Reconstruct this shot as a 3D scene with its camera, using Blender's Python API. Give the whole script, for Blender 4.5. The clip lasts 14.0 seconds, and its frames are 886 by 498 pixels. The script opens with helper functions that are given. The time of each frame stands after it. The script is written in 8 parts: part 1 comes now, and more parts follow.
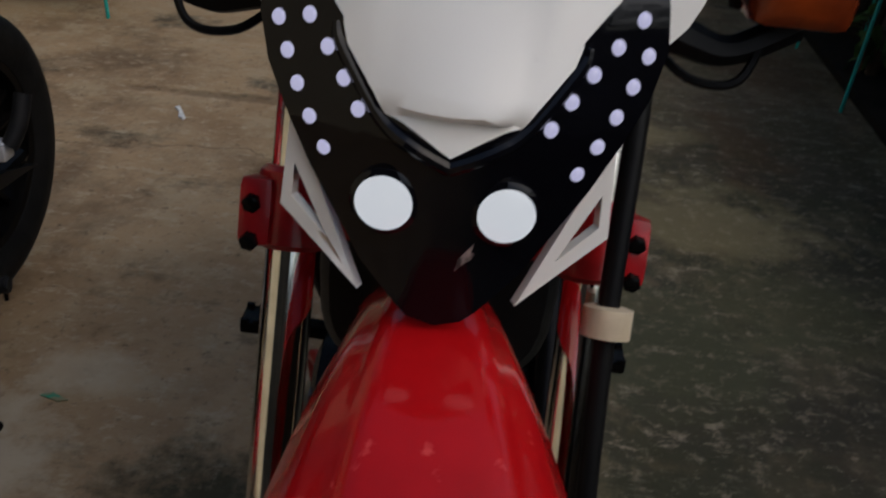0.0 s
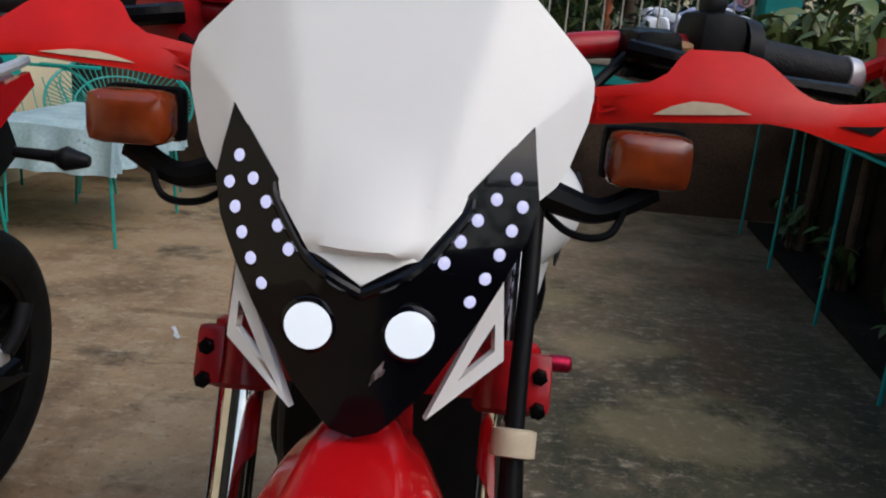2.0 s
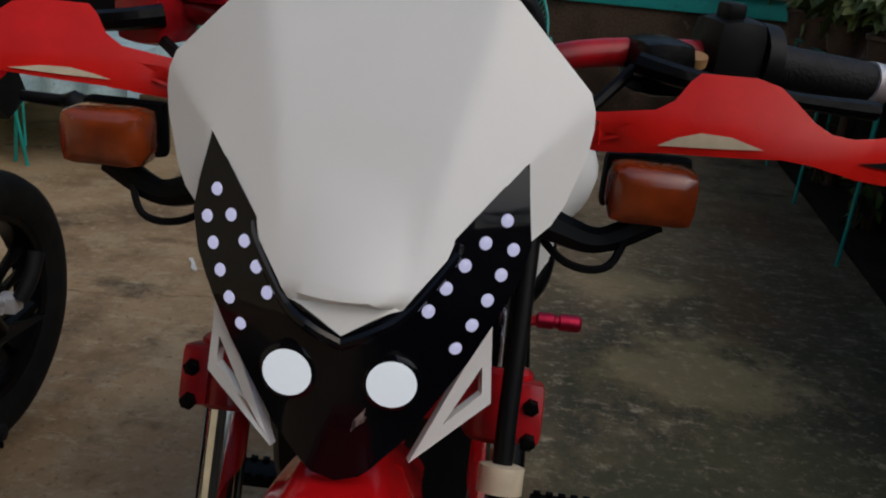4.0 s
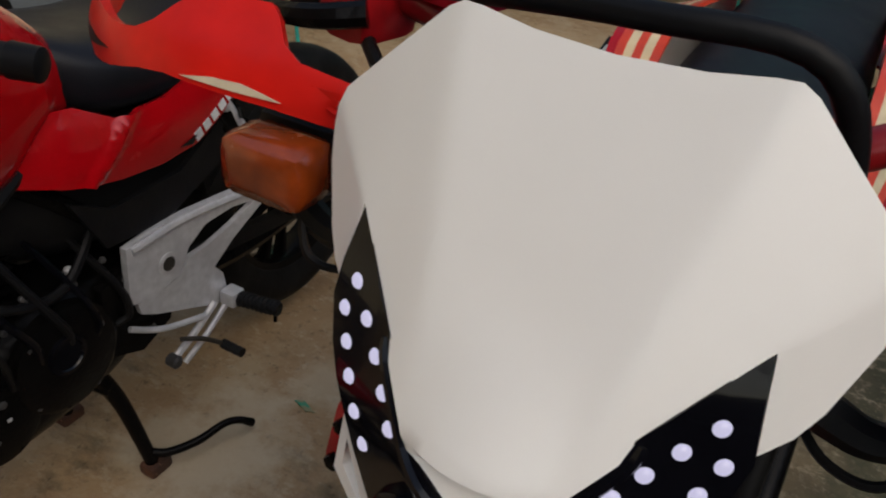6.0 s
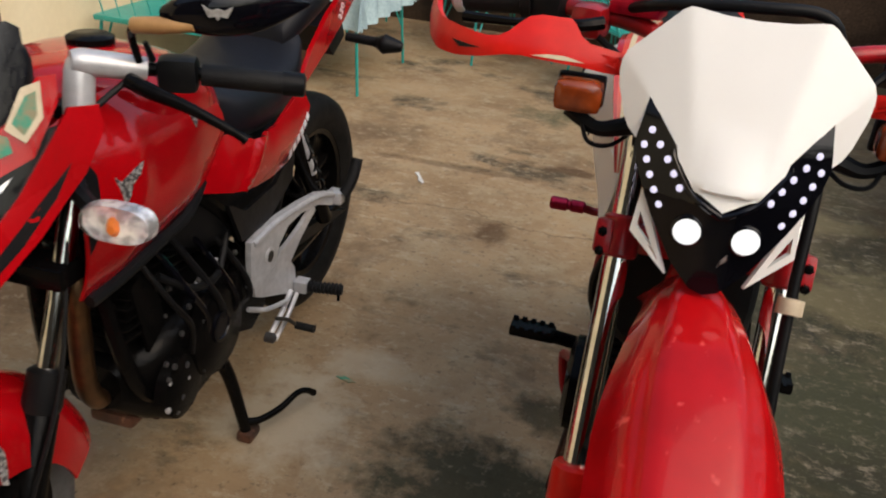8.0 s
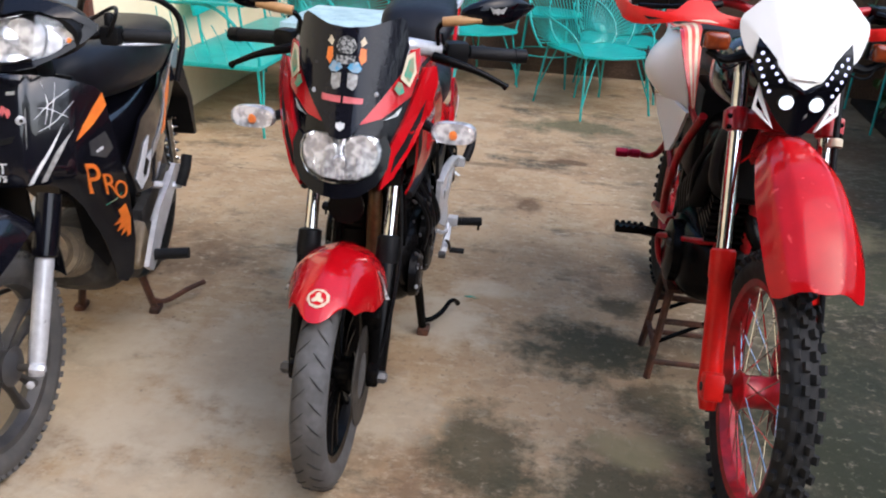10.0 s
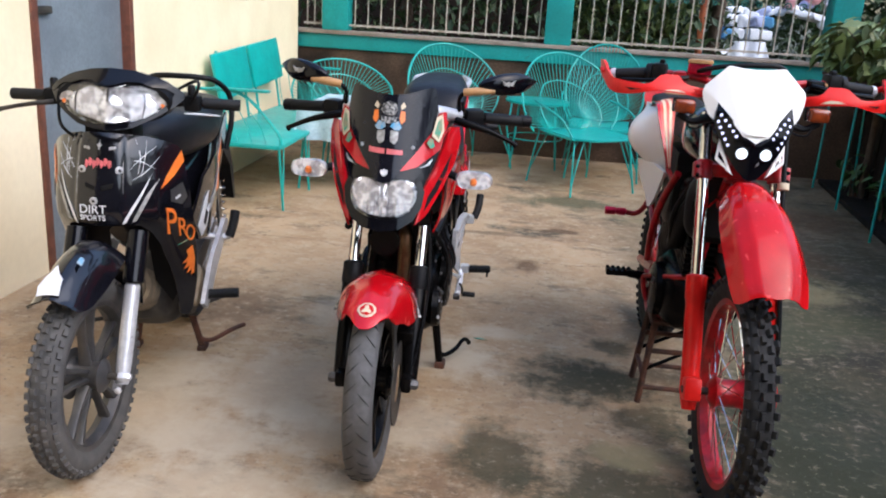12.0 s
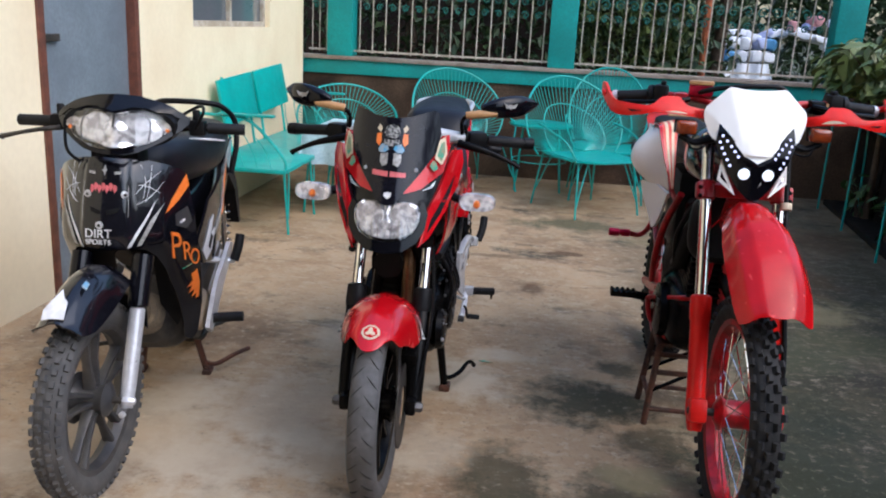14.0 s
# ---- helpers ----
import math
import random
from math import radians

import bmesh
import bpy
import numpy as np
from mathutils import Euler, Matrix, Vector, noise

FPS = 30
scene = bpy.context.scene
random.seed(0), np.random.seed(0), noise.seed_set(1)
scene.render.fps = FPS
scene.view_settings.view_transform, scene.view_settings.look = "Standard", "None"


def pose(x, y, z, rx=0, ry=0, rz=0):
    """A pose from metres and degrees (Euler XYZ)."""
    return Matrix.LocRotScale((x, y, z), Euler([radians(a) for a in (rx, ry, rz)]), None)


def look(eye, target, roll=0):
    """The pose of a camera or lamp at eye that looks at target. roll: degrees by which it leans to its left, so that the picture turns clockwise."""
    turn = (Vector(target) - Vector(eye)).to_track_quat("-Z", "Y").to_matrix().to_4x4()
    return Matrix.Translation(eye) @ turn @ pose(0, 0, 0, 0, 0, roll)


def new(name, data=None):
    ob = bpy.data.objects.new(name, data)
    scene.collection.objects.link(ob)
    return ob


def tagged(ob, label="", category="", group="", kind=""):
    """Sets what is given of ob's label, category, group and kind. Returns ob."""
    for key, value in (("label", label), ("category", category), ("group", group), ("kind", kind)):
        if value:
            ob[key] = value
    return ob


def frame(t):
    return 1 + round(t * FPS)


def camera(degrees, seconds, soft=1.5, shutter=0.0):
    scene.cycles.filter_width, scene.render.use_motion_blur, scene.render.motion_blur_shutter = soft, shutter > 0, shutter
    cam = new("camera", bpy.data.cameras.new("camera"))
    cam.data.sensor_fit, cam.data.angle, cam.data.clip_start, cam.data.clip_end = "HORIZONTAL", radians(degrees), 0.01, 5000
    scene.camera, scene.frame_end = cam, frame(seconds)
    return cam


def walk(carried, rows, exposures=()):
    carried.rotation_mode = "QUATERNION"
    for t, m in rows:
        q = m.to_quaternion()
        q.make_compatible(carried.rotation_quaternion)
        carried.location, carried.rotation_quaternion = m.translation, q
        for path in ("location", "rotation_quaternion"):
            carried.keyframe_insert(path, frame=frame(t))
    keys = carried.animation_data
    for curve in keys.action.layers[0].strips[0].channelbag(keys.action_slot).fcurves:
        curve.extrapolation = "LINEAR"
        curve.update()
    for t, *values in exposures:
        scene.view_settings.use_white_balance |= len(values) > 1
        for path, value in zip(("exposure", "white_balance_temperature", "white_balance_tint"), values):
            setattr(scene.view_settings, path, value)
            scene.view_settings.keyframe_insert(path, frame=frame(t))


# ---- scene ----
# ---- camera ----
cam = camera(55.5, 14.0, soft=2.0, shutter=0.3)
PATH = [
    (0, (0.191, 0.251, 1.228), (0.17, 1.966, 0.2), 6.2),
    (0.5, (0.208, 0.199, 1.246), (0.27, 2.012, 0.403), 10.4),
    (1, (0.246, 0.141, 1.201), (0.206, 2.034, 0.556), 5.5),
    (1.5, (0.252, 0.136, 1.207), (0.181, 2.056, 0.652), 4.6),
    (2, (0.256, 0.141, 1.212), (0.177, 2.069, 0.685), 4.7),
    (2.5, (0.256, 0.147, 1.212), (0.18, 2.078, 0.698), 4.8),
    (5, (0.289, 0.301, 1.347), (0.029, 2.041, 0.396), 7.6),
    (5.5, (0.296, 0.377, 1.359), (-0.315, 1.965, 0.308), 6.5),
    (6, (0.285, 0.404, 1.364), (-0.466, 1.906, 0.279), 5.7),
    (6.5, (0.259, 0.376, 1.372), (-0.553, 1.841, 0.279), 6.3),
    (7, (0.201, 0.221, 1.392), (-0.406, 1.857, 0.414), 9.4),
    (7.5, (0.136, -0.024, 1.428), (-0.376, 1.661, 0.479), 6.0),
    (8, (0.083, -0.287, 1.418), (-0.325, 1.447, 0.509), 5.4),
    (8.5, (-0.08, -0.563, 1.443), (-0.388, 1.239, 0.632), 5.3),
    (9, (-0.235, -0.862, 1.435), (-0.46, 0.95, 0.619), 4.2),
    (11.5, (-0.439, -1.737, 1.391), (-0.635, 0.15, 0.756), 3.6),
    (12, (-0.434, -1.805, 1.39), (-0.627, 0.101, 0.816), 3.6),
    (12.5, (-0.438, -1.818, 1.391), (-0.643, 0.094, 0.842), 3.5),
    (13, (-0.435, -1.829, 1.388), (-0.66, 0.083, 0.848), 3.4),
    (13.5, (-0.429, -1.824, 1.391), (-0.637, 0.092, 0.858), 2.7),
    (14, (-0.426, -1.81, 1.387), (-0.638, 0.11, 0.866), 3.1),
]
EXPOSURE = [(0, -0.47, 6100, 12), (1.0, 0.09, 5900, 12), (1.6, 0.22, 5900, 12), (2.7, -0.17, 5900, 12), (5, -0.52, 6300, 10), (6, -0.08, 6500, 11), (7, 0.3, 6800, 12), (8, 0.57, 6800, 12), (9, 1.1, 5950, 15), (11.5, 1.23, 5650, 15), (12.6, 1.18, 5650, 15), (13, 1.02, 5600, 15), (14, 0.96, 5500, 15)]
walk(cam, [(t, look(eye, target, roll)) for t, eye, target, roll in PATH], EXPOSURE)

# ---- sky and sun ----
SUN_HEIGHT, SUN_TURN = 48.0, 122.0
world = bpy.data.worlds.new("sky")
scene.world = world
world.use_nodes = True
sky = world.node_tree.nodes.new("ShaderNodeTexSky")
sky.sky_type, sky.sun_disc = "NISHITA", False
sky.sun_elevation, sky.sun_rotation = radians(SUN_HEIGHT), radians(SUN_TURN)
sky.air_density, sky.dust_density = 1.6, 3.0
back = world.node_tree.nodes["Background"]
back.inputs["Strength"].default_value = 0.15
world.node_tree.links.new(sky.outputs[0], back.inputs[0])
sun = new("sun", bpy.data.lights.new("sun", "SUN"))
sun.data.energy, sun.data.angle, sun.data.color = 0.75, radians(70), (1.0, 0.95, 0.88)
sx, sy = math.sin(radians(SUN_TURN)), math.cos(radians(SUN_TURN))
sun.matrix_world = look((0, 0, 0), (-sx * math.cos(radians(SUN_HEIGHT)), -sy * math.cos(radians(SUN_HEIGHT)), -math.sin(radians(SUN_HEIGHT))))

# ---- materials ----
def mat(name, col, rough=0.5, metal=0.0, col2=None, scale=9.0, low=0.42, high=0.62, bump=0.0, fine=60.0, coat=0.0, trans=0.0, glow=0.0, glowcol=None, specks=None, vary=0.0, spec=0.5, grit=0.5):
    """A surface with colour mottling at one scale, grain and relief at a finer one."""
    m = bpy.data.materials.new(name)
    m.use_nodes = True
    t = m.node_tree
    b = t.nodes["Principled BSDF"]
    link = t.links.new
    pos = t.nodes.new("ShaderNodeTexCoord").outputs["Object"]

    def grain(s, detail=5.0):
        n = t.nodes.new("ShaderNodeTexNoise")
        n.inputs["Scale"].default_value, n.inputs["Detail"].default_value = s, detail
        link(pos, n.inputs["Vector"])
        return n.outputs["Fac"]

    def ramp(fac, a, z):
        n = t.nodes.new("ShaderNodeMapRange")
        n.inputs["From Min"].default_value, n.inputs["From Max"].default_value = a, z
        link(fac, n.inputs["Value"])
        return n.outputs["Result"]

    def mix(fac, a, z, blend="MIX"):
        n = t.nodes.new("ShaderNodeMix")
        n.data_type, n.blend_type = "RGBA", blend
        for i, v in ((0, fac), (6, a), (7, z)):
            if isinstance(v, (tuple, list)):
                n.inputs[i].default_value = (*v[:3], 1)
            elif isinstance(v, float):
                n.inputs[i].default_value = v
            else:
                link(v, n.inputs[i])
        return n.outputs[2]

    c2 = col2 or tuple(min(1, v * 0.72) for v in col)
    out = mix(ramp(grain(scale), low, high), col, c2)
    out = mix(ramp(grain(fine, 3), 0.35, 0.7), out, mix(grit, out, tuple(v * 0.75 for v in c2)))
    if specks:
        out = mix(ramp(grain(scale * 5), 0.66, 0.72), out, specks)
    if vary:
        info = t.nodes.new("ShaderNodeObjectInfo").outputs["Random"]
        h = t.nodes.new("ShaderNodeHueSaturation")
        link(ramp(info, 0, 1), h.inputs["Value"])
        n = t.nodes.new("ShaderNodeMapRange")
        n.inputs["To Min"].default_value, n.inputs["To Max"].default_value = 1 - vary, 1 + vary
        link(info, n.inputs["Value"])
        link(n.outputs[0], h.inputs["Value"])
        link(out, h.inputs["Color"])
        out = h.outputs[0]
    link(out, b.inputs["Base Color"])
    r = t.nodes.new("ShaderNodeMapRange")
    r.inputs["To Min"].default_value, r.inputs["To Max"].default_value = max(0.02, rough * 0.8), min(1, rough * 1.25)
    link(grain(scale * 2.3), r.inputs["Value"])
    link(r.outputs[0], b.inputs["Roughness"])
    b.inputs["Metallic"].default_value = metal
    b.inputs["Coat Weight"].default_value = coat
    b.inputs["Coat Roughness"].default_value = 0.04
    b.inputs["Transmission Weight"].default_value = trans
    b.inputs["Specular IOR Level"].default_value = spec
    if bump:
        k = t.nodes.new("ShaderNodeBump")
        k.inputs["Strength"].default_value, k.inputs["Distance"].default_value = bump, 0.002
        link(grain(fine * 2), k.inputs["Height"])
        link(k.outputs[0], b.inputs["Normal"])
    if glow:
        b.inputs["Emission Color"].default_value = (*(glowcol or col), 1)
        b.inputs["Emission Strength"].default_value = glow
    return m


RED_PAINT = mat("red_paint", (0.44, 0.0022, 0.006), 0.25, 0.1, (0.35, 0.002, 0.004), 5, coat=0.8, fine=200, spec=0.1, grit=0.2)
RED_PLASTIC = mat("red_plastic", (0.66, 0.013, 0.007), 0.32, 0, (0.56, 0.010, 0.006), 14, bump=0.08, coat=0.08, spec=0.2, grit=0.25)
RED_FENDER = mat("red_fender_plastic", (0.47, 0.005, 0.007), 0.17, 0, (0.38, 0.004, 0.005), 9, bump=0.16, coat=0.28, spec=0.12, specks=(0.62, 0.05, 0.045), fine=22, grit=0.25)
RED_FRAME = mat("red_frame_enamel", (0.42, 0.006, 0.010), 0.35, 0, (0.22, 0.006, 0.008), 20, coat=0.25, spec=0.25)
RED_ANODISED = mat("red_anodised_metal", (0.55, 0.02, 0.06), 0.3, 0.8, (0.42, 0.01, 0.04), 30)
WHITE_PLASTIC = mat("white_plastic", (0.83, 0.815, 0.775), 0.34, 0, (0.79, 0.765, 0.715), 3.0, low=0.25, high=0.8, coat=0.2, fine=26, grit=0.05, bump=0.02)
BLACK_GLOSS = mat("black_gloss_plastic", (0.0025, 0.0025, 0.004), 0.10, 0, (0.004, 0.004, 0.006), 12, coat=0.2, spec=0.16)
BLACK_PAINT = mat("black_metallic_paint", (0.004, 0.004, 0.006), 0.16, 0, (0.006, 0.006, 0.009), 12, coat=0.6, spec=0.25, specks=(0.015, 0.015, 0.02))
BLACK_PLASTIC = mat("black_plastic", (0.005, 0.005, 0.0058), 0.42, 0, (0.008, 0.0078, 0.0078), 20, bump=0.15, spec=0.14)
BLACK_METAL = mat("black_engine_metal", (0.0028, 0.0027, 0.0027), 0.22, 0, (0.0045, 0.004, 0.0038), 18, bump=0.4, spec=0.08)
DARK_METAL = mat("dark_dusty_metal", (0.03, 0.027, 0.023), 0.55, 0.3, (0.06, 0.052, 0.042), 22, bump=0.2, spec=0.3)
RUBBER = mat("tyre_rubber", (0.010, 0.0098, 0.0096), 0.72, 0, (0.022, 0.0205, 0.019), 14, bump=0.35, spec=0.3)
WORN_RUBBER = mat("worn_grey_tyre_rubber", (0.085, 0.083, 0.082), 0.7, 0, (0.055, 0.053, 0.05), 12, bump=0.3)
GRIP_RUBBER = mat("grip_rubber", (0.006, 0.006, 0.007), 0.58, 0, (0.010, 0.010, 0.010), 30, bump=0.5, fine=150, spec=0.22)
SEAT_VINYL = mat("black_seat_vinyl", (0.006, 0.0063, 0.008), 0.36, 0, (0.009, 0.009, 0.012), 10, bump=0.3, fine=220, spec=0.2)
CHROME = mat("chrome", (0.82, 0.80, 0.76), 0.10, 1.0, (0.66, 0.64, 0.60), 16)
ALLOY = mat("silver_alloy", (0.60, 0.60, 0.61), 0.30, 0.35, (0.50, 0.50, 0.51), 14, bump=0.1)
DARK_ALLOY = mat("dark_grey_alloy", (0.05, 0.05, 0.053), 0.45, 0.5, (0.09, 0.085, 0.08), 14)
BRONZE = mat("heat_stained_pipe", (0.22, 0.12, 0.055), 0.35, 0.9, (0.12, 0.07, 0.04), 10)
RUST = mat("rusty_steel", (0.12, 0.045, 0.022), 0.8, 0.2, (0.055, 0.028, 0.018), 18, bump=0.5, specks=(0.2, 0.1, 0.06))
AMBER = mat("amber_lens", (0.25, 0.040, 0.005), 0.25, 0, (0.13, 0.020, 0.004), 20, coat=0.4, bump=0.1)
CLEAR_LENS = mat("clear_lens", (1.0, 1.0, 1.0), 0.03, 0, (0.98, 0.98, 0.98), 10, trans=1.0, grit=0.0)
# bright and dark patches in the colour stand for reflections off the facets
REFLECTOR = mat("painted_glint_reflector", (0.93, 0.93, 0.94), 0.14, 0.5, (0.46, 0.46, 0.47), 60, low=0.44, high=0.58, bump=0.3, fine=30, grit=0.1)
SMOKED = mat("smoked_screen", (0.006, 0.006, 0.010), 0.08, 0, (0.007, 0.007, 0.010), 8, coat=0.28, spec=0.12, specks=(0.02, 0.02, 0.025))
LED = mat("lit_led", (0.10, 0.10, 0.14), 0.15, glow=0.7, glowcol=(0.78, 0.75, 1.0))
LAMP = mat("lit_lamp", (0.14, 0.13, 0.10), 0.15, glow=0.75, glowcol=(0.95, 0.98, 1.0))
CHIP = mat("scratched_silver_foil", (0.50, 0.49, 0.46), 0.35, 0.4, (0.05, 0.05, 0.05), 160, low=0.44, high=0.56, fine=300)
STRIPE_CREAM = mat("cream_stripe_decal", (0.72, 0.60, 0.38), 0.4, 0, (0.66, 0.52, 0.30), 20)
STRIPE_RED = mat("orange_red_stripe_decal", (0.68, 0.055, 0.012), 0.35, 0, (0.58, 0.04, 0.010), 20, coat=0.2)
CREAM = mat("cream_plastic", (0.62, 0.52, 0.36), 0.5, 0, (0.52, 0.42, 0.28), 20)
TAN = mat("tan_plastic", (0.45, 0.25, 0.10), 0.45, 0, (0.36, 0.19, 0.07), 20)
ORANGE = mat("orange_decal", (0.75, 0.19, 0.02), 0.4, 0, (0.68, 0.15, 0.015), 20)
DECAL_WHITE = mat("white_decal", (0.70, 0.70, 0.70), 0.4, 0, (0.6, 0.6, 0.6), 20)
DECAL_SILVER = mat("silver_decal", (0.45, 0.44, 0.42), 0.4, 0.3, (0.25, 0.24, 0.22), 90)
DECAL_PINK = mat("pink_decal", (0.62, 0.13, 0.14), 0.45, 0, (0.5, 0.1, 0.1), 30)
DECAL_GREEN = mat("green_decal", (0.02, 0.25, 0.15), 0.45, 0, (0.25, 0.22, 0.12), 60)
DECAL_BLUE = mat("blue_decal", (0.06, 0.28, 0.48), 0.45, 0, (0.3, 0.36, 0.4), 60)
# rear tyres: the shade beneath the bikes is put into a darker rubber
SHADED_RUBBER = mat("shaded_tyre_rubber", (0.0055, 0.0053, 0.0052), 0.6, 0, (0.010, 0.0095, 0.009), 14, bump=0.35, spec=0.12)
DUSTY_RUBBER = mat("dusty_tyre_rubber", (0.055, 0.054, 0.053), 0.75, 0, (0.085, 0.08, 0.074), 14, bump=0.35, spec=0.3)
BRASSY = mat("dull_brassy_alloy", (0.34, 0.27, 0.17), 0.42, 0.5, (0.24, 0.18, 0.11), 18, bump=0.1)
DUSTY_ALLOY = mat("dusty_engine_alloy", (0.20, 0.15, 0.09), 0.65, 0.25, (0.11, 0.085, 0.055), 16, bump=0.2)
TEAL = mat("teal_enamel", (0.015, 0.36, 0.31), 0.4, 0, (0.012, 0.30, 0.26), 7, bump=0.1, coat=0.2)
TEAL_WALL = mat("teal_wall_paint", (0.012, 0.30, 0.27), 0.6, 0, (0.010, 0.23, 0.21), 3, bump=0.2, specks=(0.02, 0.2, 0.18))


# ---- building blocks ----
def put(name, bm, material, parent=None, label="", m=None, sharp=38):
    """Links a bmesh as one mesh object under a thing or a part."""
    if m is not None:
        bm.transform(m)
    bmesh.ops.recalc_face_normals(bm, faces=bm.faces)
    me = bpy.data.meshes.new(name)
    bm.to_mesh(me)
    bm.free()
    me.materials.append(material)
    me.shade_smooth()
    me.set_sharp_from_angle(angle=radians(sharp))
    ob = new(name, me)
    ob.parent = parent
    if label:
        tagged(ob, label)
    return ob


def base(name, m, label, category, group="", kind=""):
    ob = new(name)
    ob.matrix_world = m
    ob.empty_display_size = 0.1
    return tagged(ob, label, category, group, kind)


def spline(pts, n=6):
    """A smooth line through the points."""
    p = [Vector(q) for q in pts]
    if len(p) < 3 or n < 2:
        return p
    out = []
    for i in range(len(p) - 1):
        a, b, c, d = p[max(i - 1, 0)], p[i], p[i + 1], p[min(i + 2, len(p) - 1)]
        for k in range(n):
            t = k / n
            out.append(0.5 * (2 * b + (c - a) * t + (2 * a - 5 * b + 4 * c - d) * t * t + (3 * b - a - 3 * c + d) * t ** 3))
    return out + [p[-1]]


def loft(loops, bm=None, cap=True, closed=True):
    bm = bm or bmesh.new()
    rings = [[bm.verts.new(v) for v in loop] for loop in loops]
    n = len(rings[0])
    for a, b in zip(rings, rings[1:]):
        for i in range(n if closed else n - 1):
            j = (i + 1) % n
            try:
                bm.faces.new((a[i], a[j], b[j], b[i]))
            except ValueError:
                pass
    if cap and closed:
        bm.faces.new(rings[0][::-1])
        bm.faces.new(rings[-1])
    return bm


def tube(pts, r, bm=None, seg=8, n=6):
    """A round bar along a smooth line; r is one radius or one for each point."""
    p = spline(pts, n)
    k = len(p) - 1
    loops, side = [], None
    for i, q in enumerate(p):
        d = (p[min(i + 1, k)] - p[max(i - 1, 0)]).normalized()
        if side is None:
            side = d.orthogonal().normalized()
        side = (side - d * side.dot(d)).normalized()
        up = d.cross(side)
        if isinstance(r, (list, tuple)):
            f = i / k * (len(r) - 1)
            j = min(int(f), len(r) - 2)
            rr = r[j] + (r[j + 1] - r[j]) * (f - j)
        else:
            rr = r
        loops.append([q + side * rr * math.cos(a) + up * rr * math.sin(a) for a in (2 * math.pi * s / seg for s in range(seg))])
    return loft(loops, bm)


def rod(p, q, r, r2=None, bm=None, seg=14, bevel=0.0):
    p, q = Vector(p), Vector(q)
    r2 = r if r2 is None else r2
    if not bevel:
        return tube([p, q], [r, r2], bm, seg, 1)
    d = (q - p).normalized() * bevel
    return stack([(p, r - bevel), (p + d, r), (q - d, r2), (q, r2 - bevel)], bm, seg)


def stack(rings, bm=None, seg=16):
    """A turned body: (centre, radius) one after another along a straight line."""
    d = (Vector(rings[-1][0]) - Vector(rings[0][0])).normalized()
    s = d.orthogonal().normalized()
    u = d.cross(s)
    return loft([[Vector(c) + (s * math.cos(a) + u * math.sin(a)) * r for a in (2 * math.pi * k / seg for k in range(seg))] for c, r in rings], bm)


def box(c, s, bm=None, bevel=0.004, turn=(0, 0, 0), taper=1.0):
    own = bmesh.new()
    bmesh.ops.create_cube(own, size=1)
    for v in own.verts:
        f = taper if v.co.z > 0 else 1
        v.co = Vector((v.co.x * s[0] * f, v.co.y * s[1] * f, v.co.z * s[2]))
    if bevel:
        bmesh.ops.bevel(own, geom=own.edges[:], offset=min(bevel, min(s) * 0.45), segments=2, affect="EDGES", profile=0.6)
    own.transform(pose(*c, *turn))
    return join(bm, own)


def join(bm, own):
    if bm is None:
        return own
    me = bpy.data.meshes.new("joint")
    own.to_mesh(me)
    own.free()
    bm.from_mesh(me)
    bpy.data.meshes.remove(me)
    return bm


def ring(w, h, n=2.5, k=28):
    """A rounded outline, half as wide as w and half as high as h."""
    out = []
    for i in range(k):
        a = 2 * math.pi * i / k
        c, s = math.cos(a), math.sin(a)
        out.append((math.copysign(abs(c) ** (2 / n), c) * w, math.copysign(abs(s) ** (2 / n), s) * h))
    return out


def hull(secs, bm=None, sub=4, k=28):
    """A body along y: sections (y, z of the middle, half width, half height, roundness), each leaning back by lean."""
    rows = spline([Vector((s[0], s[1], s[2])) for s in secs], sub)
    more = spline([Vector((s[3], s[4], s[5] if len(s) > 5 else 0.0)) for s in secs], sub)
    loops = []
    for a, b in zip(rows, more):
        loops.append([Vector((x, a.x + z * b.z, a.y + z)) for x, z in ring(max(a.z, 0.002), max(b.x, 0.002), max(b.y, 1.2), k)])
    return loft(loops, bm)


def sheet(outline, f, thick, bm=None, step=0.02, bevel=0.0):
    """A shaped panel: an outline in u and v, laid into space by f(u, v), of some thickness."""
    own = bmesh.new()
    vs = [own.verts.new((u, v, 0)) for u, v in outline]
    own.faces.new(vs)
    bmesh.ops.triangulate(own, faces=own.faces[:])
    for axis in (0, 1):
        lo, hi = min(o[axis] for o in outline), max(o[axis] for o in outline)
        at = lo + step
        while at < hi - 1e-4:
            co, no = Vector((0, 0, 0)), Vector((0, 0, 0))
            co[axis], no[axis] = at, 1
            bmesh.ops.bisect_plane(own, geom=own.verts[:] + own.edges[:] + own.faces[:], dist=1e-5, plane_co=co, plane_no=no)
            at += step
    bmesh.ops.remove_doubles(own, verts=own.verts, dist=1e-5)
    for v in own.verts:
        v.co = Vector(f(v.co.x, v.co.y))
    bmesh.ops.recalc_face_normals(own, faces=own.faces)
    thicken(own, thick)
    return join(bm, own)


